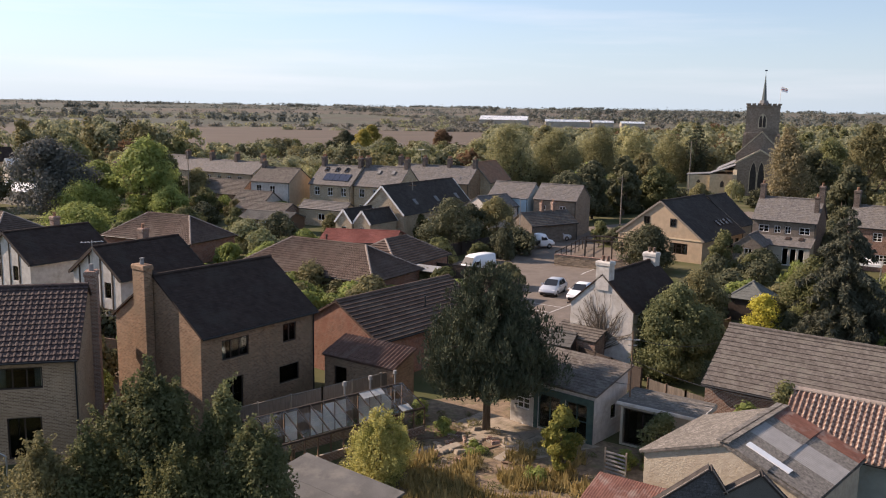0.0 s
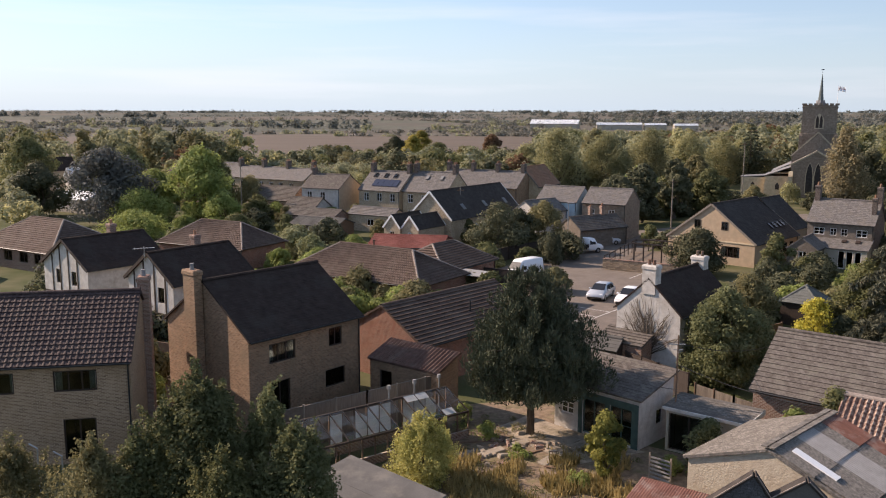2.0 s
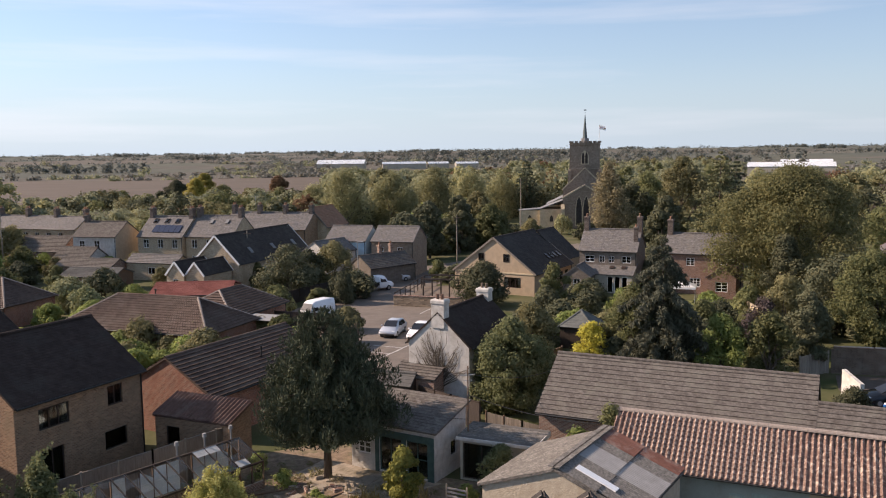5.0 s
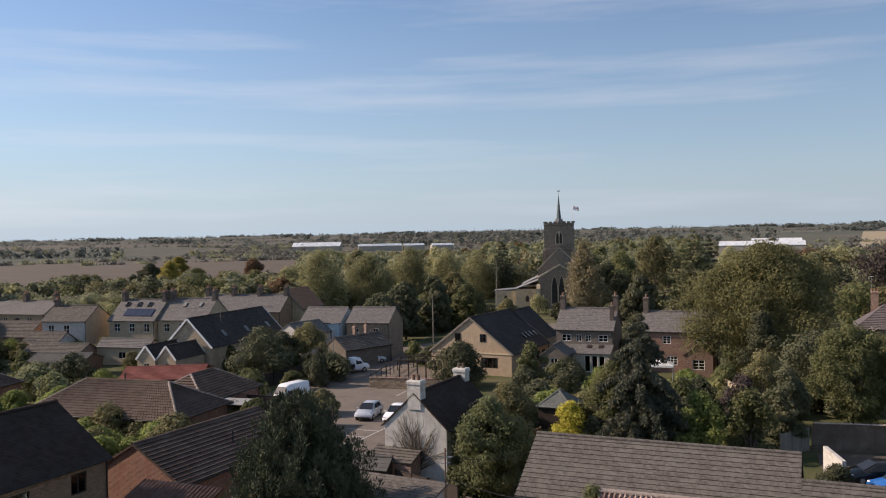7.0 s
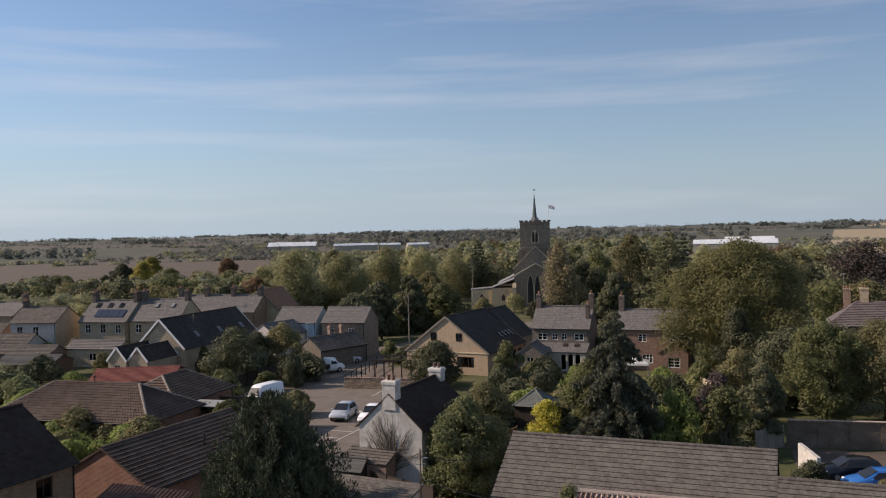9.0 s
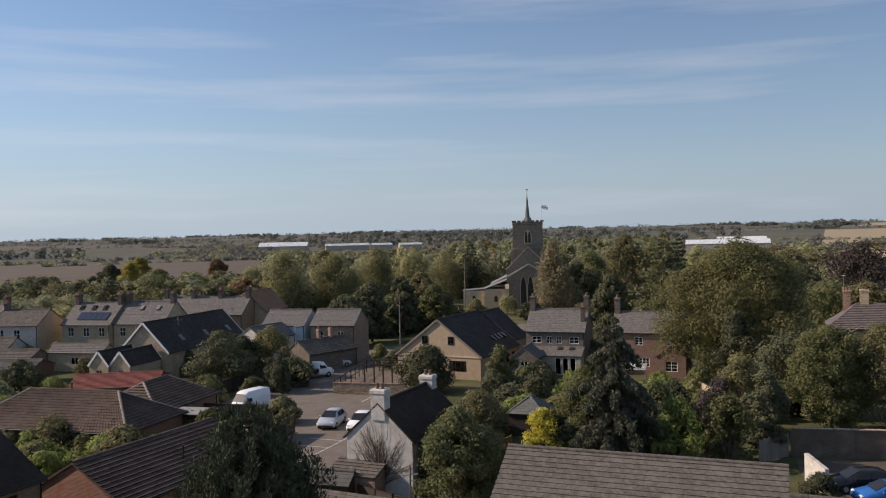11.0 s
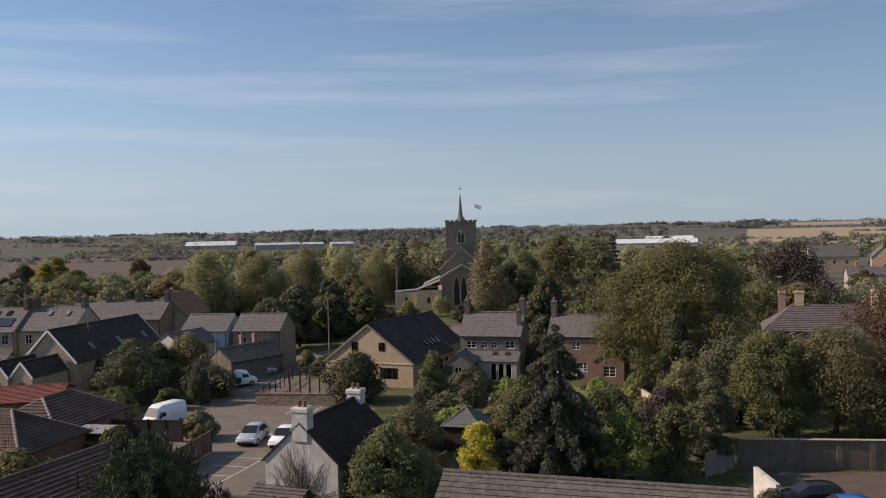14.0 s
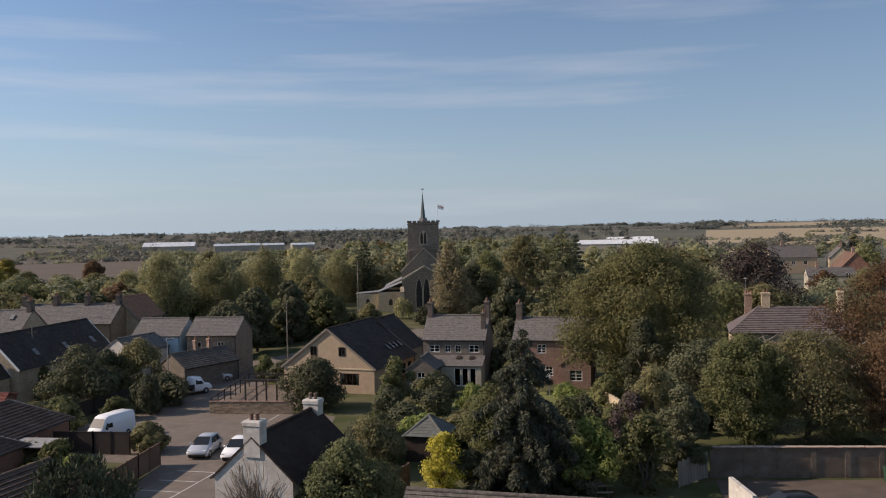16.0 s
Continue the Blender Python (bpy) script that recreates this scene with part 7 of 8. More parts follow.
def pickup():
    s = [(0.3, 0.4, 1.05, 1.85, 0.15), (0.4, 0.35, 1.1, 1.92, 0.16), (1.2, 0.35, 1.1, 1.92, 0.17), (1.65, 0.35, 1.05, 1.2, 0.12), (2.3, 0.35, 0.95, 1.08, 0.14), (2.5, 0.42, 0.8, 0.9, 0.2)]
    gl = [[(1.68, -0.74, 1.2), (1.68, 0.74, 1.2), (1.24, 0.62, 1.86), (1.24, -0.62, 1.86)]]
    for q in (-1, 1):
        p = [(0.45, q * 0.9, 1.14), (1.45, q * 0.9, 1.14), (1.1, q * 0.74, 1.74), (0.5, q * 0.76, 1.74)]
        gl.append(p if q < 0 else p[::-1])
    root, body = vehicle("pickup_truck", "white-cabbed pickup truck with dark flat bed", "truck", pose(11.9, 109.6, 0.02, 0, 0, 28), s, 1.8, "van_paint", (-1.7, 1.7), gl, 0.34)
    bed = part("flat_bed", Geo().box(-2.6, -0.92, 0.75, 0.25, 0.92, 0.85).box(-2.6, -0.92, 0.85, 0.25, -0.87, 1.2).box(-2.6, 0.87, 0.85, 0.25, 0.92, 1.2).box(-2.6, -0.87, 0.85, -2.55, 0.87, 1.2).box(-2.4, -0.4, 0.45, 0.4, 0.4, 0.75).mesh("bed", M["pipe"]), root, "dark drop-side flat bed")


pickup()


# ---- street furniture ----
def lamp_post(label, x, y, h, turn):
    root = thing("street_lamp", label, "street lamp", pose(x, y, 0, 0, 0, turn))
    part("column", Geo().tube((0, 0, -0.3), (0, 0, 1.2), 0.1, 0.1).tube((0, 0, 1.2), (0, 0, h), 0.06, 0.045).mesh("column", M["metal"]), root)
    part("lantern", Geo().box(-0.1, -0.13, h - 0.05, 0.75, 0.13, h + 0.1, 0.03).mesh("lantern", M["sheet_grey"]), root)


lamp_post("tall grey steel street lamp by the car park", 9.7, 107.6, 6.6, 10)
for x, y, h in ((27.2, 130.5, 8.0), (-4.4, 119, 7.5), (51, 178, 12), (-42.5, 142, 10)):
    tp = thing("utility_pole", "tall weathered timber utility pole", "pole", pose(x, y, 0), "utility poles")
    part("shaft", Geo().tube((0, 0, -0.5), (0, 0, h), 0.11, 0.07).mesh("shaft", M["timber_pale"]), tp)
    part("crossarm", Geo().beam((-0.5, 0, h - 0.4), (0.5, 0, h - 0.4), 0.08, 0.1).mesh("arm", M["timber"]), tp)
bn = thing("bin", "dark green wheeled bin beside the fence", "bin", pose(53.0, 53.2, 0.02, 0, 0, -26))
part("body", Geo().loft([(0.05, -0.25, -0.3, 0.25, 0.3), (1.0, -0.3, -0.36, 0.3, 0.36)]).mesh("body", M["plastic_green"]), bn)
part("lid", Geo().box(-0.33, -0.4, 1.0, 0.33, 0.4, 1.07, 0.02).mesh("lid", M["plastic_green"]), bn)
sl = thing("trellis_gate", "silvered slatted garden gate leaning by the barn", "gate", pose(8.6, 39.6, 0, 0, 0, -40))
for i in range(6):
    part("slat", Geo().box(-0.6, -0.015, 0.25 + i * 0.2, 0.6, 0.015, 0.34 + i * 0.2).mesh("slat", M["sheet_grey"]), sl)
for x in (-0.6, 0.55):
    part("stile", Geo().box(x, -0.03, 0, x + 0.07, 0.03, 1.5).mesh("stile", M["timber_pale"]), sl)
for k in range(46):
    t = random.random()
    bx, by = -0.6 + 4.4 * t + random.gauss(0, 0.5), 42.4 + 2.2 * t + random.gauss(0, 0.7)
    w, d, h = random.uniform(0.1, 0.34), random.uniform(0.08, 0.2), random.uniform(0.06, 0.2)
    g = Geo().loft([(-0.05, -w, -d, w, d), (h * 0.7, -w * 0.95, -d * 0.9, w * 0.92, d * 0.95), (h, -w * 0.7, -d * 0.6, w * 0.8, d * 0.65)])
    tagged(part("stone", g.mesh("stone", M["patio" if k % 3 else "brick_dark"]), m=pose(bx, by, 0.0, random.uniform(-10, 10), random.uniform(-10, 10), random.uniform(0, 180))), "loose grey rubble stone on bare soil", "stone", "rubble stones")
for sx, sy, sl_, sw, turn in ((0.4, 43.0, 1.7, 0.55, 34), (1.9, 44.3, 1.3, 0.5, 28), (3.3, 42.0, 1.0, 0.6, 50), (-1.4, 41.2, 1.2, 0.5, 20), (4.6, 44.8, 1.2, 0.8, 44)):
    g = Geo().loft([(-0.03, -sl_ / 2, -sw / 2, sl_ / 2, sw / 2), (0.07, -sl_ / 2 + 0.02, -sw / 2 + 0.01, sl_ / 2 - 0.05, sw / 2 - 0.03), (0.085, -sl_ / 2 + 0.05, -sw / 2 + 0.04, sl_ / 2 - 0.08, sw / 2 - 0.05)])
    tagged(part("paving_slab", g.mesh("slab", M["concrete"]), m=pose(sx, sy, 0.02, 3, -4, turn)), "tilted weathered concrete slab on the soil", "slab", "paving slabs")
for sx, sy, ln_, turn in ((2.6, 43.1, 2.2, 38), (1.2, 42.2, 1.8, 62), (-0.4, 44.4, 2.4, 15), (3.9, 41.0, 1.6, -20)):
    tagged(part("plank", Geo().box(-ln_ / 2, -0.08, 0.03, ln_ / 2, 0.08, 0.075, 0.006).mesh("plank", M["timber"]), m=pose(sx, sy, 0.01, 0, 2, turn)), "old brown timber plank lying on soil", "plank", "loose planks")

pt = thing("picnic_table", "weathered timber picnic table in the shade", "table", pose(33.8, 59.4, 0, 0, 0, -20))
part("tabletop", Geo().box(-0.9, -0.38, 0.70, 0.9, 0.38, 0.75, 0.01).mesh("top", M["timber_pale"]), pt)
for s_ in (-1, 1):
    part("bench", Geo().box(-0.9, s_ * 0.75 - 0.14, 0.40, 0.9, s_ * 0.75 + 0.14, 0.45, 0.01).mesh("bench", M["timber_pale"]), pt)
    part("leg_frame", Geo().beam((s_ * 0.6, -0.85, 0), (s_ * 0.6, -0.2, 0.7), 0.05, 0.1).beam((s_ * 0.6, 0.85, 0), (s_ * 0.6, 0.2, 0.7), 0.05, 0.1).beam((s_ * 0.6, -0.85, 0.37), (s_ * 0.6, 0.85, 0.37), 0.05, 0.08).mesh("legs", M["timber"]), pt)
gz = thing("gazebo", "white fabric garden gazebo on thin poles", "gazebo", pose(46.6, 92.4, 0, 0, 0, -30))
for sx in (-1, 1):
    for sy in (-1, 1):
        part("pole", Geo().tube((sx * 1.4, sy * 1.2, 0), (sx * 1.4, sy * 1.2, 1.9), 0.03).mesh("pole", M["metal"]), gz)
g = Geo()
for a_, b_ in (((-1.5, -1.3), (1.5, -1.3)), ((1.5, -1.3), (1.5, 1.3)), ((1.5, 1.3), (-1.5, 1.3)), ((-1.5, 1.3), (-1.5, -1.3))):
    g.quad((*a_, 1.65), (*b_, 1.65), (*b_, 1.9), (*a_, 1.9)).quad((*a_, 1.9), (*b_, 1.9), (0, 0, 2.5))
part("canopy", g.mesh("canopy", M["flag"]), gz)
cn = thing("canopy", "flat grey patio canopy on white posts", "canopy", pose(-2.2, 82.2, 0, 0, 0, -30))
part("roof", Geo().box(-2.6, -1.4, 2.35, 2.6, 1.4, 2.45, 0.02).mesh("roof", M["sheet_grey"]), cn)
for px_ in (-2.4, 0, 2.4):
    part("post", Geo().box(px_ - 0.06, -1.3, -0.2, px_ + 0.06, -1.18, 2.35).mesh("post", M["frame_white"]), cn)
part("side_rail", Geo().beam((2.4, -1.25, 1.0), (5.0, -1.25, 1.0), 0.06, 0.1).beam((2.4, -1.25, 0.5), (5.0, -1.25, 0.5), 0.06, 0.1).box(4.95, -1.31, 0, 5.07, -1.19, 1.15).mesh("rail", M["frame_white"]), cn)
for x_, y_ in ((-20.8, 36.6), (-19.2, 35.8), (-17.5, 36.2)):
    dr = thing("clothes_post", "bent grey metal post in the garden", "post", pose(x_, y_, 0), "clothes posts")
    part("shaft", Geo().tube((0, 0, -0.3), (0, 0, 2.3), 0.04).mesh("shaft", M["metal"]), dr)
    part("arm", Geo().tube((0, 0, 2.28), (-0.4, 0, 2.5), 0.035).mesh("arm", M["metal"]), dr)
shed_roofed("porch", "low dark lean-to at the foot of the brown gable", "outbuilding", (-15.9, 46.0, -37.4, 2.6, 1.7, 1.7, 2.2), "brick_brown", "tile_brown", tiles="flat", over=0.1)


def aerial(x, y, z, turn):
    root = thing("aerial", "thin metal television aerial on a roof", "aerial", pose(x, y, z, 0, 0, turn), "aerials")
    part("mast", Geo().tube((0, 0, -0.6), (0, 0, 1.6), 0.018).mesh("mast", M["metal"]), root)
    part("boom", Geo().tube((-0.6, 0, 1.5), (0.6, 0, 1.5), 0.018).mesh("boom", M["metal"]), root)
    for k in range(7):
        part("element", Geo().tube((-0.5 + k * 0.17, -0.22, 1.5), (-0.5 + k * 0.17, 0.22, 1.5), 0.012, 0.012, 5).mesh("rod", M["metal"]), root)


for q_ in ((-19.2, 46.1, 8.8, 30), (-4.0, 148.0, 9.2, 20), (-14.0, 141, 9.4, 10), (78, 96, 9.5, 40)):
    aerial(*q_)


def wire(label, a, b, sag):
    a, b = Vector(a), Vector(b)
    g = Geo()
    last = a
    for k in range(1, 15):
        t = k / 14
        p = a.lerp(b, t) - Vector((0, 0, sag * 4 * t * (1 - t)))
        g.tube(last, p, 0.016, 0.016, 5)
        last = p
    tagged(part("cable", g.mesh("cable", M["pipe"])), label, "cable")


wire("thin dark overhead cable from the garden pole", (10.3, 44.6, 5.8), (17.5, 49.5, 4.6), 0.5)
wire("thin dark cable from pole to garden house", (10.3, 44.6, 3.2), (5.8, 48.2, 3.5), 0.25)
wire("thin cable between pole and barn", (10.3, 44.6, 4.6), (15.3, 37.2, 4.9), 0.3)

# ---- near trees and shrubs ----
broadleaf("red-leaved creeper shrub by the bungalow wall", -4.3, 69.5, 1.9, 3.4, "red", "shrub", bare=0.05, n=26, count=4200, size=0.16, name="shrub")
broadleaf("dark low bush against the white yard wall", 37.7, 49.3, 1.9, 3.4, "dark", "shrub", bare=0.03, n=30, count=5000, size=0.13, name="shrub", loose=True)
broadleaf("low green bush in front of the parked car", 40.2, 45.6, 1.5, 2.2, "olive", "shrub", bare=0.05, n=24, count=4200, size=0.13, name="shrub")
conifer("tall dense dark blue-green pine in the back garden", 2.6, 45.9, 9.25, 7.2, "pine", bare=0.27, tiers=24, count=72000, size=0.135, droop=-0.15, power=0.5, fat=0.95, spike=1.1, boughs=13, squash=1.35, steps=(0.55, 0.8, 1.0), uneven=0.3)
broadleaf("rounded yellow-green weeping shrub by the greenhouse", -2.9, 38.8, 3.0, 3.7, "yellowwillow", "shrub", bare=0.03, n=110, count=28000, size=0.085, top=0.5, wide=0.5, name="shrub", droop=1.2, loose=True, shoots=60)
broadleaf("dense dark green shrub tree with glossy leaves", -11.4, 32.2, 7.2, 5.6, "laurel", "shrub", bare=0.05, n=170, count=28600, size=0.14, top=0.6, wide=0.3, name="shrub_tree", loose=True, shoots=70)
broadleaf("narrow upright green shrub", -8.6, 32.4, 6.6, 2.8, "laurel", "shrub", bare=0.05, n=110, count=12100, size=0.12, top=0.6, wide=0.35, name="shrub", loose=True, shoots=45)
broadleaf("spreading green shrub with pale leaves", -6.9, 30.6, 5.6, 4.2, "laurel", "shrub", bare=0.05, n=140, count=18700, size=0.12, top=0.6, wide=0.35, name="shrub", loose=True, shoots=45)
broadleaf("low straggling shrub with dry seed heads", -15.0, 30.4, 4.9, 4.6, "olive", "shrub", bare=0.05, n=130, count=15400, size=0.11, name="shrub", loose=True, shoots=45)
broadleaf("low green shrub at the house wall", -19.0, 31.5, 4.3, 4.6, "olive", "shrub", bare=0.05, n=120, count=13200, size=0.11, name="shrub", loose=True, shoots=45)
broadleaf("dense green shrub at the plot edge", -9.6, 29.6, 4.8, 4.6, "green", "shrub", bare=0.03, n=130, count=15400, size=0.12, name="shrub", loose=True, shoots=45)
broadleaf("green shrub below the house", -13.6, 31.2, 5.0, 4.0, "laurel", "shrub", bare=0.03, n=120, count=13200, size=0.12, name="shrub", loose=True, shoots=45)
broadleaf("slim shrub with golden-yellow tips", 6.0, 39.8, 3.6, 2.1, "goldgreen", "shrub", bare=0.12, n=40, count=7000, size=0.15, wide=0.6, name="shrub", loose=True)
broadleaf("big rounded laurel-like tree beside the cottage", 15.7, 55.6, 6.4, 6.2, "laurel", bare=0.04, n=140, count=38000, size=0.15, top=0.55, wide=0.4, loose=True)
broadleaf("loose olive-green tree behind the laurel", 18.0, 58.6, 6.9, 4.8, "olive", bare=0.15, n=40, count=16000, size=0.14, top=0.55, loose=True)
broadleaf("ivy and bramble bush on the lean-to", 11.4, 41.6, 2.6, 3.0, "laurel", "shrub", bare=0.05, n=50, count=7000, size=0.12, name="shrub", loose=True)
broadleaf("dark green evergreen beside the golden shrub", 26.4, 63.2, 3.0, 2.8, "dark", "shrub", bare=0.02, n=50, count=8000, size=0.13, name="shrub")
broadleaf("green creeper on the barn ridge", 16.9, 40.2, 4.9, 2.4, "green", "shrub", bare=0.45, n=30, count=2600, size=0.12, name="shrub")
broadleaf("light green bush behind the barn", 15.4, 41.2, 3.6, 2.6, "bright", "shrub", bare=0.1, n=20, count=2200, size=0.16, name="shrub")
conifer("tall drooping grey-green spruce in the garden", 30.0, 62.4, 10.9, 9.0, "spruce_dark", bare=0.03, tiers=20, count=60000, size=0.19, droop=0.8, power=0.62, fat=0.62, spike=-0.8, boughs=7, squash=0.75, steps=(0.3, 0.5, 0.68, 0.85, 1.0), uneven=0.6)
broadleaf("green bush at the foot of the spruce", 28.3, 64.2, 7.2, 5.0, "green", "shrub", bare=0.05, n=90, count=20000, size=0.14, name="shrub", loose=True)
broadleaf("bright golden-yellow garden shrub", 24.7, 64.0, 4.2, 3.3, "gold", "shrub", bare=0.02, n=60, count=9000, size=0.13, top=0.4, name="shrub", loose=True)
broadleaf("dark dense rounded tree by the cream house", 23.0, 95.2, 5.2, 7.0, "dark", bare=0.05, n=60, count=15000, size=0.20, top=0.55)
broadleaf("loose olive-green shrub by the cream house", 30.2, 91.0, 5.2, 4.2, "green", bare=0.1, n=36, count=5000, size=0.24)
broadleaf("great spreading horse chestnut turning yellow", 58.8, 90.0, 15.6, 19.6, "chestnut", bare=0.10, n=240, count=100000, size=0.21, top=0.5, wide=0.42, loose=True)
broadleaf("dark green inner tree beside the chestnut", 53.5, 82.6, 8.6, 6.0, "dark", bare=0.1, n=40, count=11000, size=0.20)
broadleaf("rounded olive bush tree by the yard fence", 43.5, 66.6, 6.7, 5.6, "olive", bare=0.06, n=50, count=16000, size=0.16, loose=True)
broadleaf("ivy-clad dark green column by the gate", 41.5, 60.4, 6.5, 3.6, "dark", "shrub", bare=0.02, n=80, count=20000, size=0.15, top=0.4, name="ivy")
broadleaf("tall leafy green tree behind the yard wall", 50.6, 64.6, 9.0, 7.6, "green", bare=0.12, n=170, count=40000, size=0.16, top=0.32, loose=True)
thin = broadleaf("thinning green-brown tree behind the yard wall", 56.2, 63.6, 9.0, 10.0, "olive", bare=0.16, n=150, count=30000, size=0.15, top=0.32, loose=True)
tw_rng, tw_g = np.random.default_rng(41), Geo()
for k in range(24):
    a, q = tw_rng.random() * 6.28, tw_rng.uniform(0.5, 4.2)
    top = Vector((math.cos(a) * q, math.sin(a) * q, 8.3 + tw_rng.uniform(-0.3, 0.5)))
    limb_geo(tw_g, top, top + Vector((tw_rng.normal(scale=0.6), tw_rng.normal(scale=0.6), tw_rng.uniform(0.3, 0.8))), 0.035, 0.015, tw_rng, 2)
part("dead_twigs", tw_g.mesh("twigs", M["bark_pale"]), thin, "pale bare twigs above the leaves")
broadleaf("dull brown-green tree with bare lower limbs", 62.0, 60.2, 9.0, 10.5, "orange", bare=0.22, n=150, count=24000, size=0.15, top=0.32, loose=True)
# added tree: its dark leaves stand for the shade below the crowns
broadleaf("added dark tree for the shade behind the yard", 52.8, 72.4, 7.4, 9.5, "dark", bare=0.02, n=80, count=12000, size=0.22, top=0.4)
broadleaf("tree in rusty orange-brown autumn leaf", 68.0, 66.5, 14.0, 12.0, "orange", bare=0.18, n=110, count=19000, size=0.18, top=0.5, loose=True)
broadleaf("bare-topped brown autumn tree", 72.5, 59.0, 12.0, 9.0, "orange", bare=0.24, n=70, count=14000, size=0.20, top=0.5, loose=True)
broadleaf("dusky purple-leaved shrub in the garden", 41.4, 66.6, 4.9, 4.4, "purple", "shrub", bare=0.06, n=36, count=5500, size=0.18, name="shrub")
broadleaf("rounded green garden shrub", 33.8, 60.2, 5.2, 4.8, "bright", "shrub", bare=0.05, n=36, count=10000, size=0.16, name="shrub")
broadleaf("low bright green hedge bush", 42.0, 76.6, 2.8, 6.0, "bright", "shrub", bare=0.02, n=40, count=6000, size=0.22, name="shrub")
broadleaf("low green shrub in front of the pavilion", 27.2, 79.5, 3.2, 5.4, "dark", "shrub", bare=0.02, n=36, count=5500, size=0.22, name="shrub")
broadleaf("mixed green shrub by the fence", 37.0, 58.4, 5.4, 5.0, "green", "shrub", bare=0.04, n=36, count=5500, size=0.2, name="shrub", loose=True)
broadleaf("green garden bush under the spruce", 37.5, 70.0, 4.2, 5.0, "green", "shrub", bare=0.04, n=36, count=5500, size=0.22, name="shrub")
broadleaf("garden bush by the small lawn", 23.5, 75.6, 3.4, 4.6, "green", "shrub", bare=0.04, n=36, count=5000, size=0.22, name="shrub")
broadleaf("dark hedge bush along the cottage garden", 20.6, 70.8, 3.8, 5.0, "dark", "shrub", bare=0.04, n=36, count=5500, size=0.22, name="shrub")


for wx, wy, wh, ww_ in ((0.2, 45.2, 0.9, 2.0), (-1.2, 47.2, 1.2, 2.2), (1.9, 42.6, 0.7, 1.6), (-3.2, 46.6, 1.3, 2.4), (4.6, 39.2, 0.8, 1.8), (9.4, 40.8, 1.0, 2.0)):
    broadleaf("low patch of green weeds on rough ground", wx, wy, wh, ww_, "bright", "weeds", bare=0.0, n=16, count=1500, size=0.1, name="weed_patch", group="weed patches")


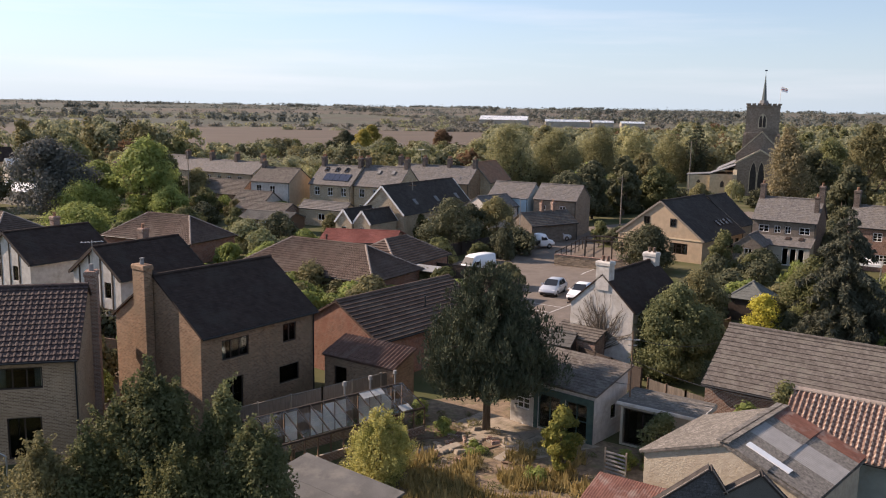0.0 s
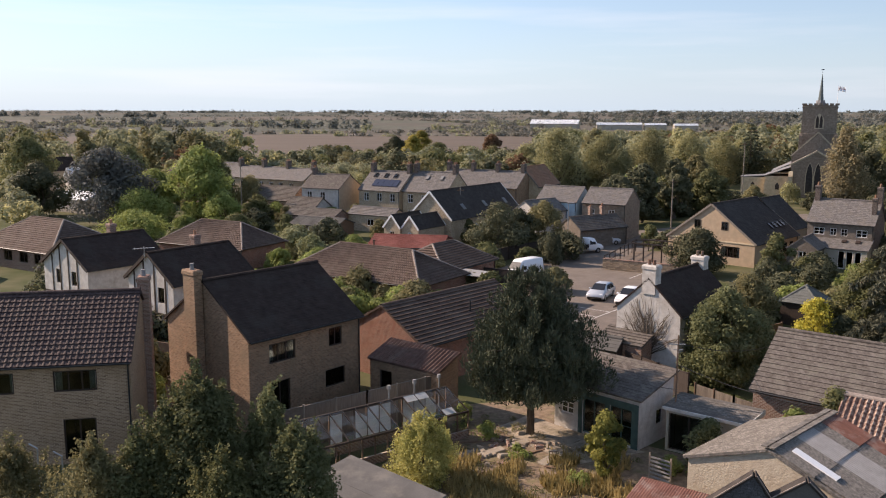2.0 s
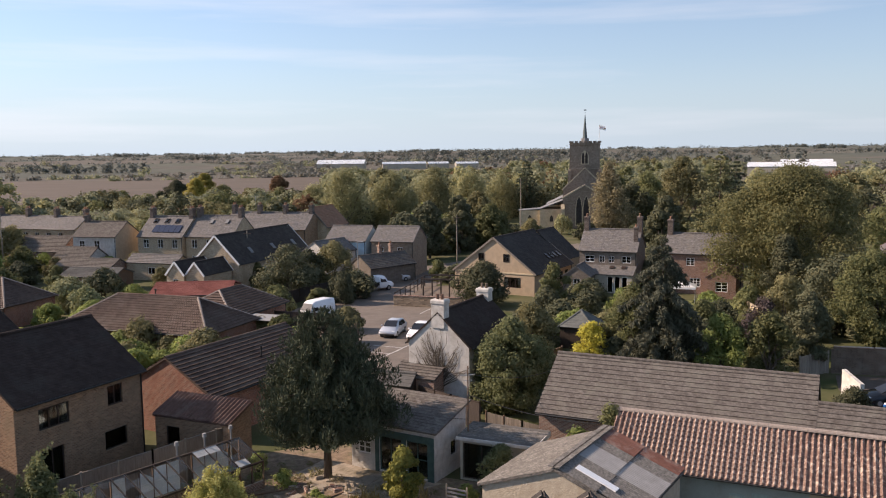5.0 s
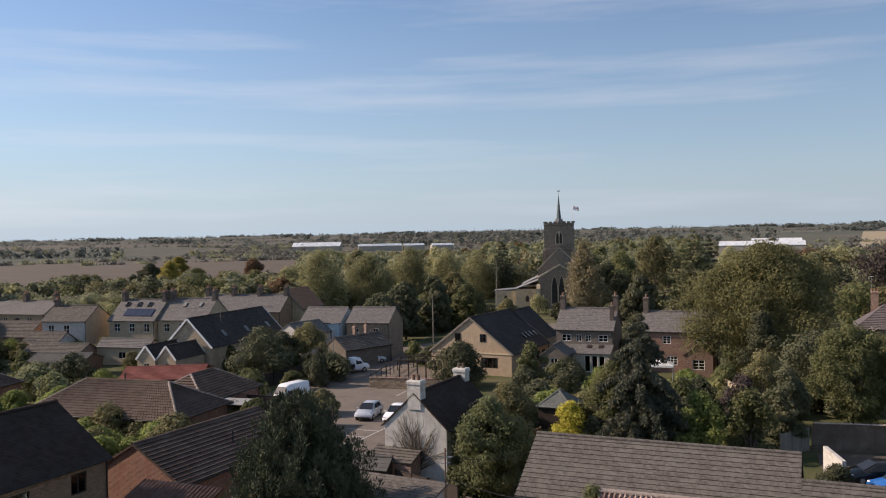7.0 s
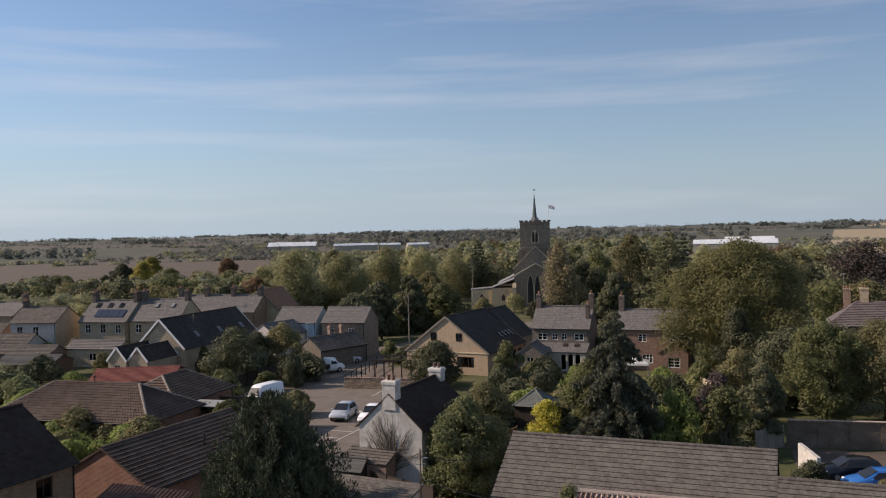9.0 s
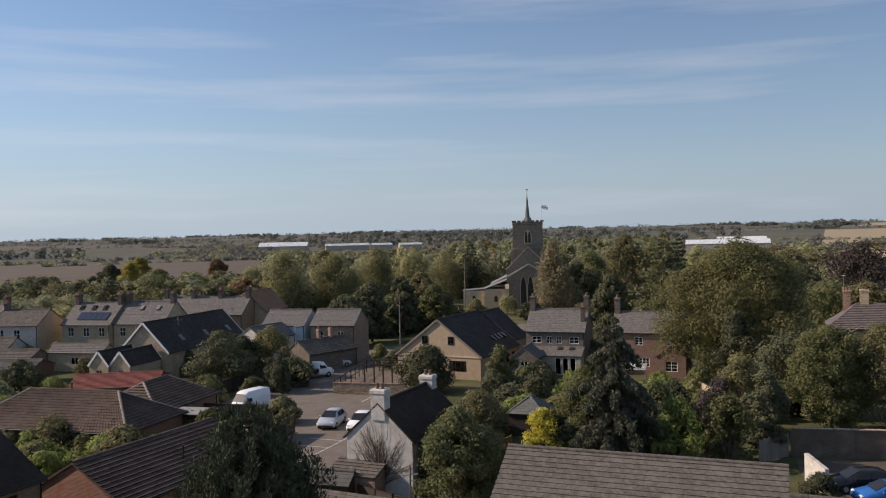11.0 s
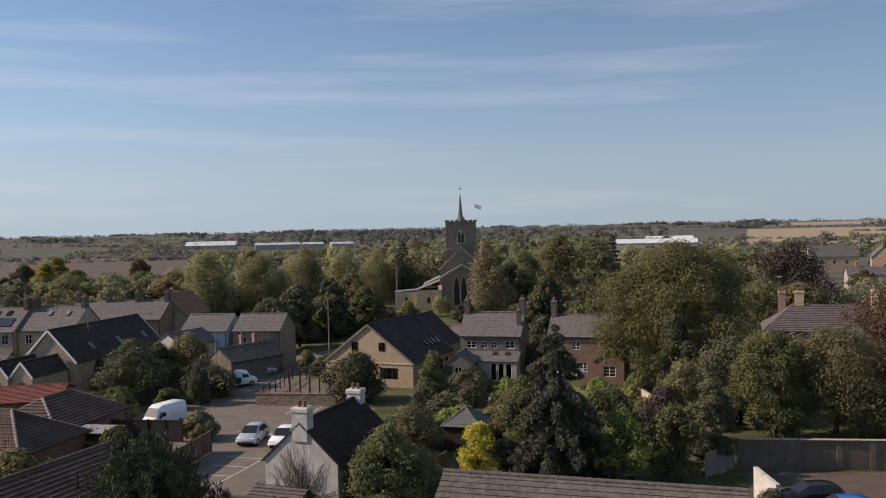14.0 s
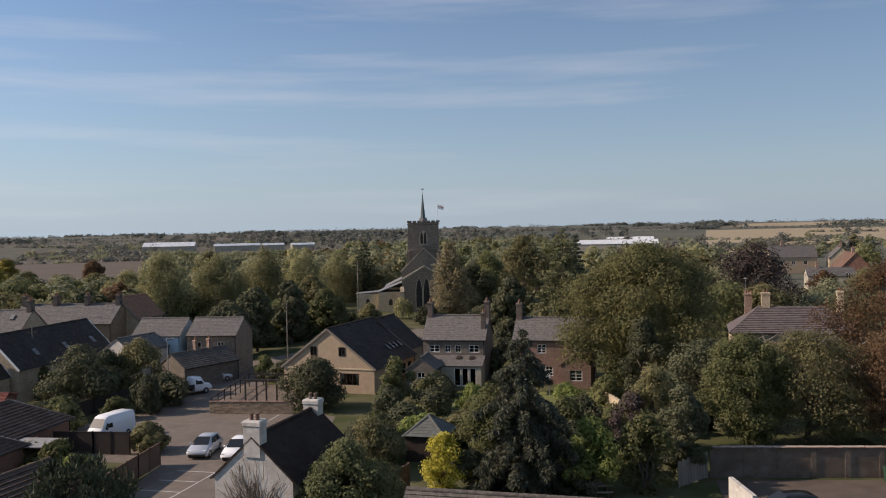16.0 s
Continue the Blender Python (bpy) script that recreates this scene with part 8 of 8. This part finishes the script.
# garden shrubs and hedge bushes between the houses, five kinds repeated
KINDS = [broadleaf(lab, x, y, h, w, lf, "shrub", bare=0.03, n=40, count=4300, size=0.21, top=0.5, name="garden_shrub", group="garden shrubs")
         for lab, x, y, h, w, lf in (("clipped light green garden shrub", -9.2, 70.4, 2.2, 3.8, "bright"), ("dark evergreen garden shrub", -6.0, 69.2, 2.4, 3.6, "green"), ("olive garden shrub beside a house", -12.6, 72.2, 2.6, 4.0, "olive"), ("pale feathery garden shrub", -17.5, 88.5, 2.8, 4.2, "sage"), ("dense dark hedge bush", -26.5, 84.5, 2.8, 4.4, "dark"))]
SPOTS = ((-15.5, 75.5, 0), (-19.5, 77.5, 1), (-22.5, 79, 0), (-28, 90, 2), (-24, 94.5, 0), (-21, 98, 3), (-17.5, 97.5, 4), (-40, 88, 1), (-44, 90, 0), (-47, 105, 4), (-41, 108, 1), (-37.5, 111.5, 0), (-33, 114, 2), (-28, 114.5, 1), (-22, 112.5, 4), (-18, 110, 0), (-15.6, 117.5, 2),
         (-30, 122, 1), (-41, 143, 2), (-45.5, 145.5, 1), (-36.5, 142, 0), (-38.5, 139.5, 4), (-36, 127, 4), (-45, 122, 0), (-57, 112, 1), (-63, 118, 4), (-67, 106, 2), (-70, 126, 1), (-33, 134, 2), (-44, 140, 1), (-50, 146, 4), (-55, 152, 2), (-48, 156, 0), (-60, 162, 1), (-26, 137, 0), (-21.5, 133.5, 2), (-12.5, 130.5, 1), (-7, 132, 4), (-12, 124, 1), (-15, 121.5, 0),
         (-14.5, 80.7, 1), (-12.2, 77.7, 2), (-10.4, 78.0, 0), (-9.0, 79.7, 1), (-6.8, 76.4, 2), (-4.4, 75.2, 0), (-9.6, 77.8, 1), (-12.4, 79.2, 2), (-21.4, 50.2, 0), (-22.6, 53.4, 2), (-0.5, 96.5, 1), (-3, 99.5, 2), (-6.5, 95.5, 0), (0.2, 78.5, 1), (-1.8, 82, 2), (1.4, 75.8, 0), (-2.4, 69.2, 1), (0.6, 67.8, 2), (-26.5, 61.5, 4), (-29.5, 65, 1), (-38, 66, 2), (-36, 77, 0), (-42, 79, 4),
         (19.6, 66.0, 1), (22.8, 72.4, 4), (27.5, 75.8, 0), (31.5, 77, 2), (34.5, 81, 1), (36.5, 86.5, 0), (33.2, 88.5, 4), (38.2, 79, 1), (40.8, 72.5, 4), (38.6, 62.5, 1), (35.8, 66, 4), (46.8, 74, 2), (48.6, 70.4, 1), (45.6, 84, 0), (31, 70, 1), (33, 73.5, 4), (29.2, 67.2, 1), (41.5, 69.5, 1),
         (-15.8, 79.2, 2), (-13.6, 77.8, 0), (-11.6, 76.6, 2), (-9.6, 75.2, 2), (-7.8, 73.8, 0), (-6.2, 72.2, 2), (-13.5, 71.5, 0), (-11.5, 70.0, 0), (-15.2, 73.0, 0), (54.3, 69.9, 4), (52.0, 71.5, 4), (27.4, 84.5, 4), (36.2, 96.0, 4), (47.6, 104.5, 4), (48.6, 110.0, 1), (47.0, 116.0, 4), (42.5, 118.5, 4), (38.0, 124.5, 1), (33.5, 128.0, 4), (46.8, 98.8, 1), (51.2, 112.5, 4), (55.0, 118.0, 4), (70.5, 98.0, 4), (76.0, 104.0, 1), (72.0, 92.0, 4), (67.0, 80.0, 4), (63.0, 68.0, 4), (34.6, 94.4, 1), (50.5, 84.5, 1), (56, 77, 4), (61, 74.5, 1), (66, 70.5, 2), (72, 66, 4), (23.8, 113, 4), (21.5, 116.5, 1), (7.2, 101.5, 4), (4.4, 99.5, 1), (9.4, 105.2, 4))
for i, (x, y, k) in enumerate(SPOTS):
    c = copy_thing(KINDS[k], pose(x, y, 0, 0, 0, (i * 77) % 360))
    c.scale = [(0.85, 1.1, 1.3, 0.95)[i % 4]] * 2 + [(0.9, 1.15, 1.3)[i % 3]]

# bare creeper on the cottage wall
cp = thing("creeper", "leafless brown creeper spread on the white gable", "creeper", pose(13.56, 61.11, 0, 0, 0, 52.07))
rng = np.random.default_rng(5)
for k in range(90):
    a = radians(rng.uniform(8, 172))
    ln = rng.uniform(1.4, 3.5)
    g = Geo()
    limb_geo(g, (-4.19, 0.1 * rng.random() - 0.2, 1.2 + 1.0 * rng.random()), (-4.19, -0.1 + math.cos(a) * ln * 0.75, min(2.3 + math.sin(a) * ln, 6.2 - 0.95 * abs(math.cos(a) * ln * 0.75))), 0.036, 0.012, rng, 5)
    g.v = [(-4.125 + (x + 4.19) * 0.15, y, z) for x, y, z in g.v]
    part("stem", g.mesh("stem", M["bark"]), cp)

# ---- trees of the middle distance ----
MID = (
    ("broad", 0.8, 106.4, 6.6, 7.8, "dark", "rounded green tree beside the car park fence"),
    ("broad", 7.0, 111.5, 6.3, 6.6, "olive", "green-brown tree beside the outbuilding"),
    ("broad", -3.5, 116.3, 3.4, 4.8, "green", "small green bush by the hall"),
    ("broad", 3.6, 110.0, 5.6, 5.2, "dark", "leafy bush by the car park"),
    ("broad", 6.6, 85.0, 2.4, 3.4, "olive", "yellowing clipped bush over the fence"),
    ("broad", -0.8, 72.0, 3.0, 4.6, "green", "green bush by the fence"),
    ("broad", -61.1, 131.4, 12.2, 13.5, "bluegrey", "dusky blue-green tree among gardens"),
    ("broad", -47.0, 134.7, 12.2, 11.5, "bright", "large rounded green garden tree"),
    ("broad", -54.0, 127.1, 6.3, 9.7, "bright", "green garden tree behind the bungalows"),
    ("broad", -41.3, 128.6, 5.4, 6.9, "bright", "sunlit bright green rounded tree"),
    ("broad", -23.9, 103.8, 3.9, 6.6, "sage", "pale feathery sage-green shrub"),
    ("broad", -50.4, 116.9, 3.8, 12.0, "bright", "long bright green hedge bush"),
    ("broad", -12.5, 73.5, 2.3, 6.0, "bright", "low hedge bush by the bungalow"),
    ("broad", -17.0, 70.6, 2.6, 4.6, "green", "dark garden hedge bush"),
    ("broad", -19.0, 92.0, 3.0, 5.0, "bright", "light garden bush between bungalows"),
    ("broad", -20.5, 57.0, 3.0, 3.4, "bright", "light green bush between the houses"),
    ("broad", -94.6, 168.3, 12.5, 12.0, "green", "tall green tree by the pale house"),
    ("broad", -78.0, 142.0, 9.0, 10.0, "dark", "dark green tree in a garden"),
    ("broad", -70.0, 160.0, 11.0, 11.0, "green", "rounded tree among the gardens"),
    ("broad", -36.0, 118.0, 3.5, 6.0, "green", "garden bush behind the bungalow"),
    ("broad", 59.0, 124.0, 10.4, 6.0, "dark", "ivy-covered dark column tree"),
    ("broad", 81.0, 163.0, 16.2, 11.5, "olive", "tree turning olive brown near the church"),
    ("broad", 27.0, 157.7, 8.2, 7.6, "bright", "light green rounded tree by the lane"),
    ("broad", 40.0, 171.4, 9.5, 8.0, "olive", "yellowing tree by the churchyard"),
    ("broad", 118.6, 141.0, 13.6, 19.0, "copper", "large dark copper beech tree"),
    ("broad", 110.5, 141.5, 6.2, 9.0, "green", "green shrubby tree below the copper beech"),
    ("broad", 119.5, 152.5, 5.4, 10.0, "olive", "olive thicket beyond the copper beech"),
    ("broad", 103.0, 128.0, 5.0, 9.0, "bright", "light green garden bush behind the big house"),
    ("broad", 48.0, 160.0, 4.6, 5.0, "olive", "small golden tree in the churchyard"),
    ("broad", 74.0, 117.0, 10.5, 9.5, "dark", "dark tree behind the chestnut"),
    ("broad", 95.0, 112.0, 8.5, 11.0, "olive", "olive tree behind the big house"),
    ("broad", 104.0, 84.0, 13.5, 12.0, "orange", "russet tree beyond the big house"),
    ("broad", 92.0, 132.0, 12.0, 11.0, "green", "green tree behind the big house"),
    ("broad", 24.5, 141.0, 9.6, 7.0, "dark", "dark tree beside the lane"),
    ("broad", 31.0, 147.0, 10.6, 5.6, "dark", "dark ivy-clad column tree"),
    ("broad", 38.0, 152.0, 8.0, 7.6, "green", "green tree at the churchyard edge"),
    ("broad", 33.5, 122.0, 5.0, 5.4, "green", "bush behind the cream house"),
    ("broad", -43.5, 150.5, 6.4, 7.0, "olive", "olive garden tree before the terrace"),
    ("broad", -39.0, 139.5, 4.2, 5.0, "green", "rounded garden bush before the terrace"),
    ("broad", -1.0, 343.9, 9.0, 9.5, "orange", "orange-brown autumn tree in the far belt"),
    ("broad", -30.4, 356.9, 10.5, 8.5, "goldleaf", "yellowing tree in the far belt"),
    ("broad", -39.6, 343.0, 8.0, 10.5, "dark", "dark green tree in the far belt"),
    ("broad", -22.0, 335.0, 6.5, 9.5, "green", "rounded green tree in the far belt"),
    ("broad", -29.3, 309.9, 9.5, 8.5, "goldleaf", "yellow-green tree behind the terraces"),
    ("broad", 26.4, 147.4, 4.0, 7.0, "dark", "dark hedge bush by the lane"),
    ("broad", 33.0, 152.0, 4.6, 7.0, "dark", "dark hedge bush behind the lane"),
    ("broad", 29.6, 150.0, 3.6, 6.0, "green", "green hedge bush behind the lane"),
    ("broad", 42.0, 160.5, 5.0, 7.5, "dark", "dark evergreen by the churchyard gate"),
    ("broad", 79.0, 184.0, 10.0, 10.0, "dark", "dark yew-like tree beside the church"),
    ("broad", 90.0, 200.0, 12.0, 12.0, "green", "broad green tree beyond the churchyard"),
    ("broad", 72.0, 172.0, 6.5, 8.0, "dark", "dark churchyard shrub tree"),
    ("broad", 38.0, 174.0, 8.0, 9.0, "green", "leafy green tree behind the lane"),
    ("broad", 60.5, 163.0, 3.4, 6.0, "dark", "dark hedge below the chancel"),
    ("broad", 69.5, 156.0, 3.6, 7.0, "dark", "dark hedge behind the cottages"),
    ("broad", 34.5, 160.0, 4.2, 6.0, "green", "green shrub on the verge"),
    ("broad", -50.5, 150.0, 10.5, 9.5, "green", "tall green tree in front of the terrace"),
    ("broad", -57.0, 141.0, 8.0, 9.0, "bright", "light green garden tree"),
    ("broad", 186.0, 176.0, 5.5, 9.0, "olive", "olive tree in front of the pale house"),
    ("broad", 172.0, 176.0, 5.2, 8.0, "orange", "russet tree near the pale house"),
    ("broad", 20.0, 137.0, 8.0, 8.0, "dark", "dense dark tree behind the slate house"),
)
for kind, x, y, h, w, lf, lab in MID:
    broadleaf(lab, x, y, h, w, lf, bare=0.06 if h < 7 else 0.14, n=60, count=9000 if h < 7 else 12500, size=0.24 if h < 7 else 0.37, top=0.55)
conifer("large blue-green cedar behind the cottages", 77.0, 140.2, 17.2, 12.5, "spruce", tiers=22, count=18000, size=0.36, droop=0.3, power=0.7, fat=1.3)
conifer("dark pointed conifer near the church", 90.0, 158.0, 16.0, 8.0, "pine", tiers=20, count=12000, size=0.36, droop=0.3, power=0.8, fat=1.2)
conifer("dark dense yew in the churchyard", 65.7, 224.6, 15.0, 9.0, "pine", tiers=18, count=12000, size=0.36, droop=0.5, power=0.5, fat=1.3)
broadleaf("tall weeping birch in front of the church", 66.3, 166.0, 15.9, 9.6, "birch", bare=0.05, n=110, count=15000, size=0.34, top=0.8, wide=0.3, droop=2.6, loose=True, name="birch_tree")
weeping("golden weeping tree near the vestry", 59.0, 174.0, 4.6, 4.0, "willow", strands=160, size=0.34)
for x, y, h, w in ((14.5, 193, 15.0, 12.5), (26, 199, 13.8, 12), (37, 206, 14.6, 12.5), (48, 214, 13.4, 12), (58, 222, 12.6, 12), (8, 205, 11, 10), (68, 236, 12.4, 12)):
    broadleaf("large pale grey-green weeping willow", x, y, h, w, "willow", bare=0.08, n=90, count=24000, size=0.29, top=0.5, wide=0.5, droop=2.3, group="row of willows", name="willow_tree")


# ---- distant woodland and hedges ----
def woods():
    rng = np.random.default_rng(77)
    lots = {k: [] for k in ("far", "green", "olive", "dark", "orange", "willow", "haze", "haze_far")}

    def put(x, y, h, w, count, size, lf):
        n = 14
        c, r = crown_clumps(rng, n, w, h * 0.18, h, 0.55, 0.45)
        v = leaves(c, np.asarray(r) * 1.4, count, size, rng) + (x, y, ground_z(x, y) - 0.2)
        lots[lf].append(v)

    def pick():
        return rng.choice(["far", "green", "olive", "dark", "orange", "willow"], p=[0.50, 0.20, 0.14, 0.05, 0.03, 0.08])

    k = 0
    while k < 620:
        x, y = rng.uniform(-25, 330), rng.uniform(185, 600)
        az, d = math.degrees(math.atan2(x, y)), math.hypot(x, y)
        if d > 640 or d < 238 or az < 3 or (29 < az < 41 and d > 330) or az > 40 or (d < 240 and 12 < az < 24) or (285 < x < 345 and 440 < y < 505):
            continue
        if d > 400 and rng.random() < 0.35:
            continue
        put(x, y, rng.uniform(7, 12.5) if d < 330 or az > 15 else rng.uniform(4.5, 7.5), rng.uniform(7, 13), 620 if d < 330 else 380, 0.9 if d < 330 else 1.15, pick())
        k += 1
    for _ in range(230):
        t = rng.random()
        x, y = -200 + 225 * t + rng.normal(scale=6), 232 + 18 * math.sin(t * 5) + rng.normal(scale=10)
        put(x, y, rng.uniform(8, 14) if t < 0.56 else rng.uniform(2.4, 4.6) if t < 0.84 else rng.uniform(5, 9.0), rng.uniform(7, 12), 720, 0.8 if t < 0.56 or t > 0.84 else 0.6, pick())
    for _ in range(90):
        t = rng.random()
        x, y = -140 + 165 * t, 285 + 20 * t + rng.normal(scale=4)
        put(x, y, rng.uniform(2.5, 5.0), rng.uniform(5, 8), 220, 0.95, pick())
    for _ in range(150):
        x, y = rng.uniform(90, 420), rng.uniform(95, 420)
        az = math.degrees(math.atan2(x, y))
        if az < 33 or az > 68 or math.hypot(x, y) < 135 or math.hypot(x - 232, y - 242) < 38 or math.hypot(x - 190, y - 188) < 22 or math.hypot(x - 165, y - 190) < 30:
            continue
        if az < 44 and math.hypot(x, y) > 250:
            continue
        put(x, y, rng.uniform(4, 6.4) if 39 < az < 46.5 else rng.uniform(6, 11), rng.uniform(7, 12), 1300 if math.hypot(x, y) < 260 else 620, 0.5 if math.hypot(x, y) < 260 else 0.85, pick())
    for _ in range(60):
        x, y = rng.uniform(-150, -68), rng.uniform(118, 215)
        if math.hypot(x + 93, y - 180) < 14:
            continue
        put(x, y, rng.uniform(5, 9), rng.uniform(6, 10), 1000, 0.55, pick())
    for _ in range(60):
        x, y = rng.uniform(-70, 14), rng.uniform(276, 338)
        put(x, y, rng.uniform(2.6, 5.6), rng.uniform(6, 10), 420, 0.75, rng.choice(["green", "olive", "dark", "far"]))
    for _ in range(640):
        d0, az = 560 + 1500 * rng.random() ** 1.5, radians(rng.uniform(2, 47))
        x, y = d0 * math.sin(az), d0 * math.cos(az)
        if (285 < x < 345 and 440 < y < 505) or (33.5 < math.degrees(az) < 46 and d0 > 600) or (1 < math.degrees(az) < 15 and d0 < 930):
            continue
        put(x, y, rng.uniform(5, 10), rng.uniform(9, 17), 90 if d0 < 1000 else 60, 2.0 if d0 < 1000 else 2.6, rng.choice(["haze", "haze", "far", "olive"]) if d0 < 1000 else rng.choice(["haze", "haze_far"]))
    # hedgerows and copses across the farmland, in leaf colours greyed for haze
    for _ in range(120):
        d0, az = 620 + 2500 * rng.random() ** 1.3, radians(rng.uniform(-40, 66))
        cx, cy = d0 * math.sin(az), d0 * math.cos(az)
        turn, ln = radians(rng.choice([24, 114]) + rng.normal(scale=8)), rng.uniform(80, 420)
        step = 9 if d0 < 1300 else 16
        for s in np.arange(-ln / 2, ln / 2, step):
            if rng.random() < (0.40 if 34 < math.degrees(az) < 44 and 700 < d0 < 2000 else 0.06):
                continue
            x, y = cx + math.cos(turn) * s + rng.normal(scale=3), cy + math.sin(turn) * s + rng.normal(scale=3)
            big = rng.random() < 0.10
            put(x, y, rng.uniform(5, 9) if big else rng.uniform(2.0, 3.6), step * 1.5, 30 if d0 > 1300 else 80, 2.8 if d0 > 1300 else 1.9, "haze_far" if d0 > 1300 else rng.choice(["haze", "haze", "far"]))
    for _ in range(34):
        d0, az = rng.uniform(900, 3300), radians(rng.uniform(-40, 66))
        cx, cy = d0 * math.sin(az), d0 * math.cos(az)
        for _ in range(22):
            put(cx + rng.normal(scale=34), cy + rng.normal(scale=14), rng.uniform(6, 11), rng.uniform(11, 18), 44, 3.0, "haze_far")
    # skyline trees, distance haze painted into their leaf colour
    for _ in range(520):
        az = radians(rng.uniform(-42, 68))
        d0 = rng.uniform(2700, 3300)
        put(d0 * math.sin(az), d0 * math.cos(az), rng.uniform(1.5, 4), rng.uniform(30, 70), 30, 4.5, "haze_far")
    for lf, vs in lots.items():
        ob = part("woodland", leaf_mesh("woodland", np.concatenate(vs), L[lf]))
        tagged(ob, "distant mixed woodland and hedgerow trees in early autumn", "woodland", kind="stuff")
    # withered weeds and leaf litter over the plot
    spots = np.stack([rng.uniform(-4.5, 11, 150), rng.uniform(36, 48.5, 150), rng.uniform(0.0, 0.12, 150)], 1)
    spots = spots[(spots[:, 1] < 50 - 0.75 * spots[:, 0]) & (np.hypot(spots[:, 0] - 4.6, spots[:, 1] - 46) > 1.6)]
    for lf, sl in (("birch", slice(0, None, 3)), ("olive", slice(1, None, 3)), ("green", slice(2, None, 3))):
        q = spots[sl]
        v = leaves(q, rng.uniform(0.15, 0.42, len(q)), 5200, 0.07, rng, 0.7, loose=True, wild=1.0)
        tagged(part("weeds", leaf_mesh("weeds", v[np.repeat(v.reshape(-1, 3, 3)[:, :, 2].min(1) > -0.02, 3)], L[lf])), "withered weeds and litter on bare soil", "weeds", kind="stuff")
    # dry grass and weeds on the garden plot
    n = 26000
    p = np.stack([rng.uniform(-4.5, 7.5, n), 34.2 + 9.4 * rng.random(n) ** 1.25, np.zeros(n)], 1)
    dens = np.array([noise.noise((x * 0.6, y * 0.6, 4.0)) for x, y, _ in p])
    p = p[dens > -0.12 + 0.05 * (p[:, 1] - 38)]
    n = len(p)
    a = rng.uniform(0, 6.28, n)
    hh = rng.uniform(0.12, 0.42, n) + 0.35 * (rng.random(n) < 0.1)
    u = np.stack([np.cos(a), np.sin(a), 0 * a], 1) * 0.05
    t = p + np.stack([rng.normal(scale=0.12, size=n), rng.normal(scale=0.12, size=n), hh], 1)
    q = np.stack([p - u, p + u, t + u * 0.3, t - u * 0.3], 1).reshape(-1, 3)
    tagged(part("dry_grass", leaf_mesh("dry_grass", q, L["drygrass"], 4)), "straw-coloured dry grass and weeds", "grass", kind="stuff")


woods()
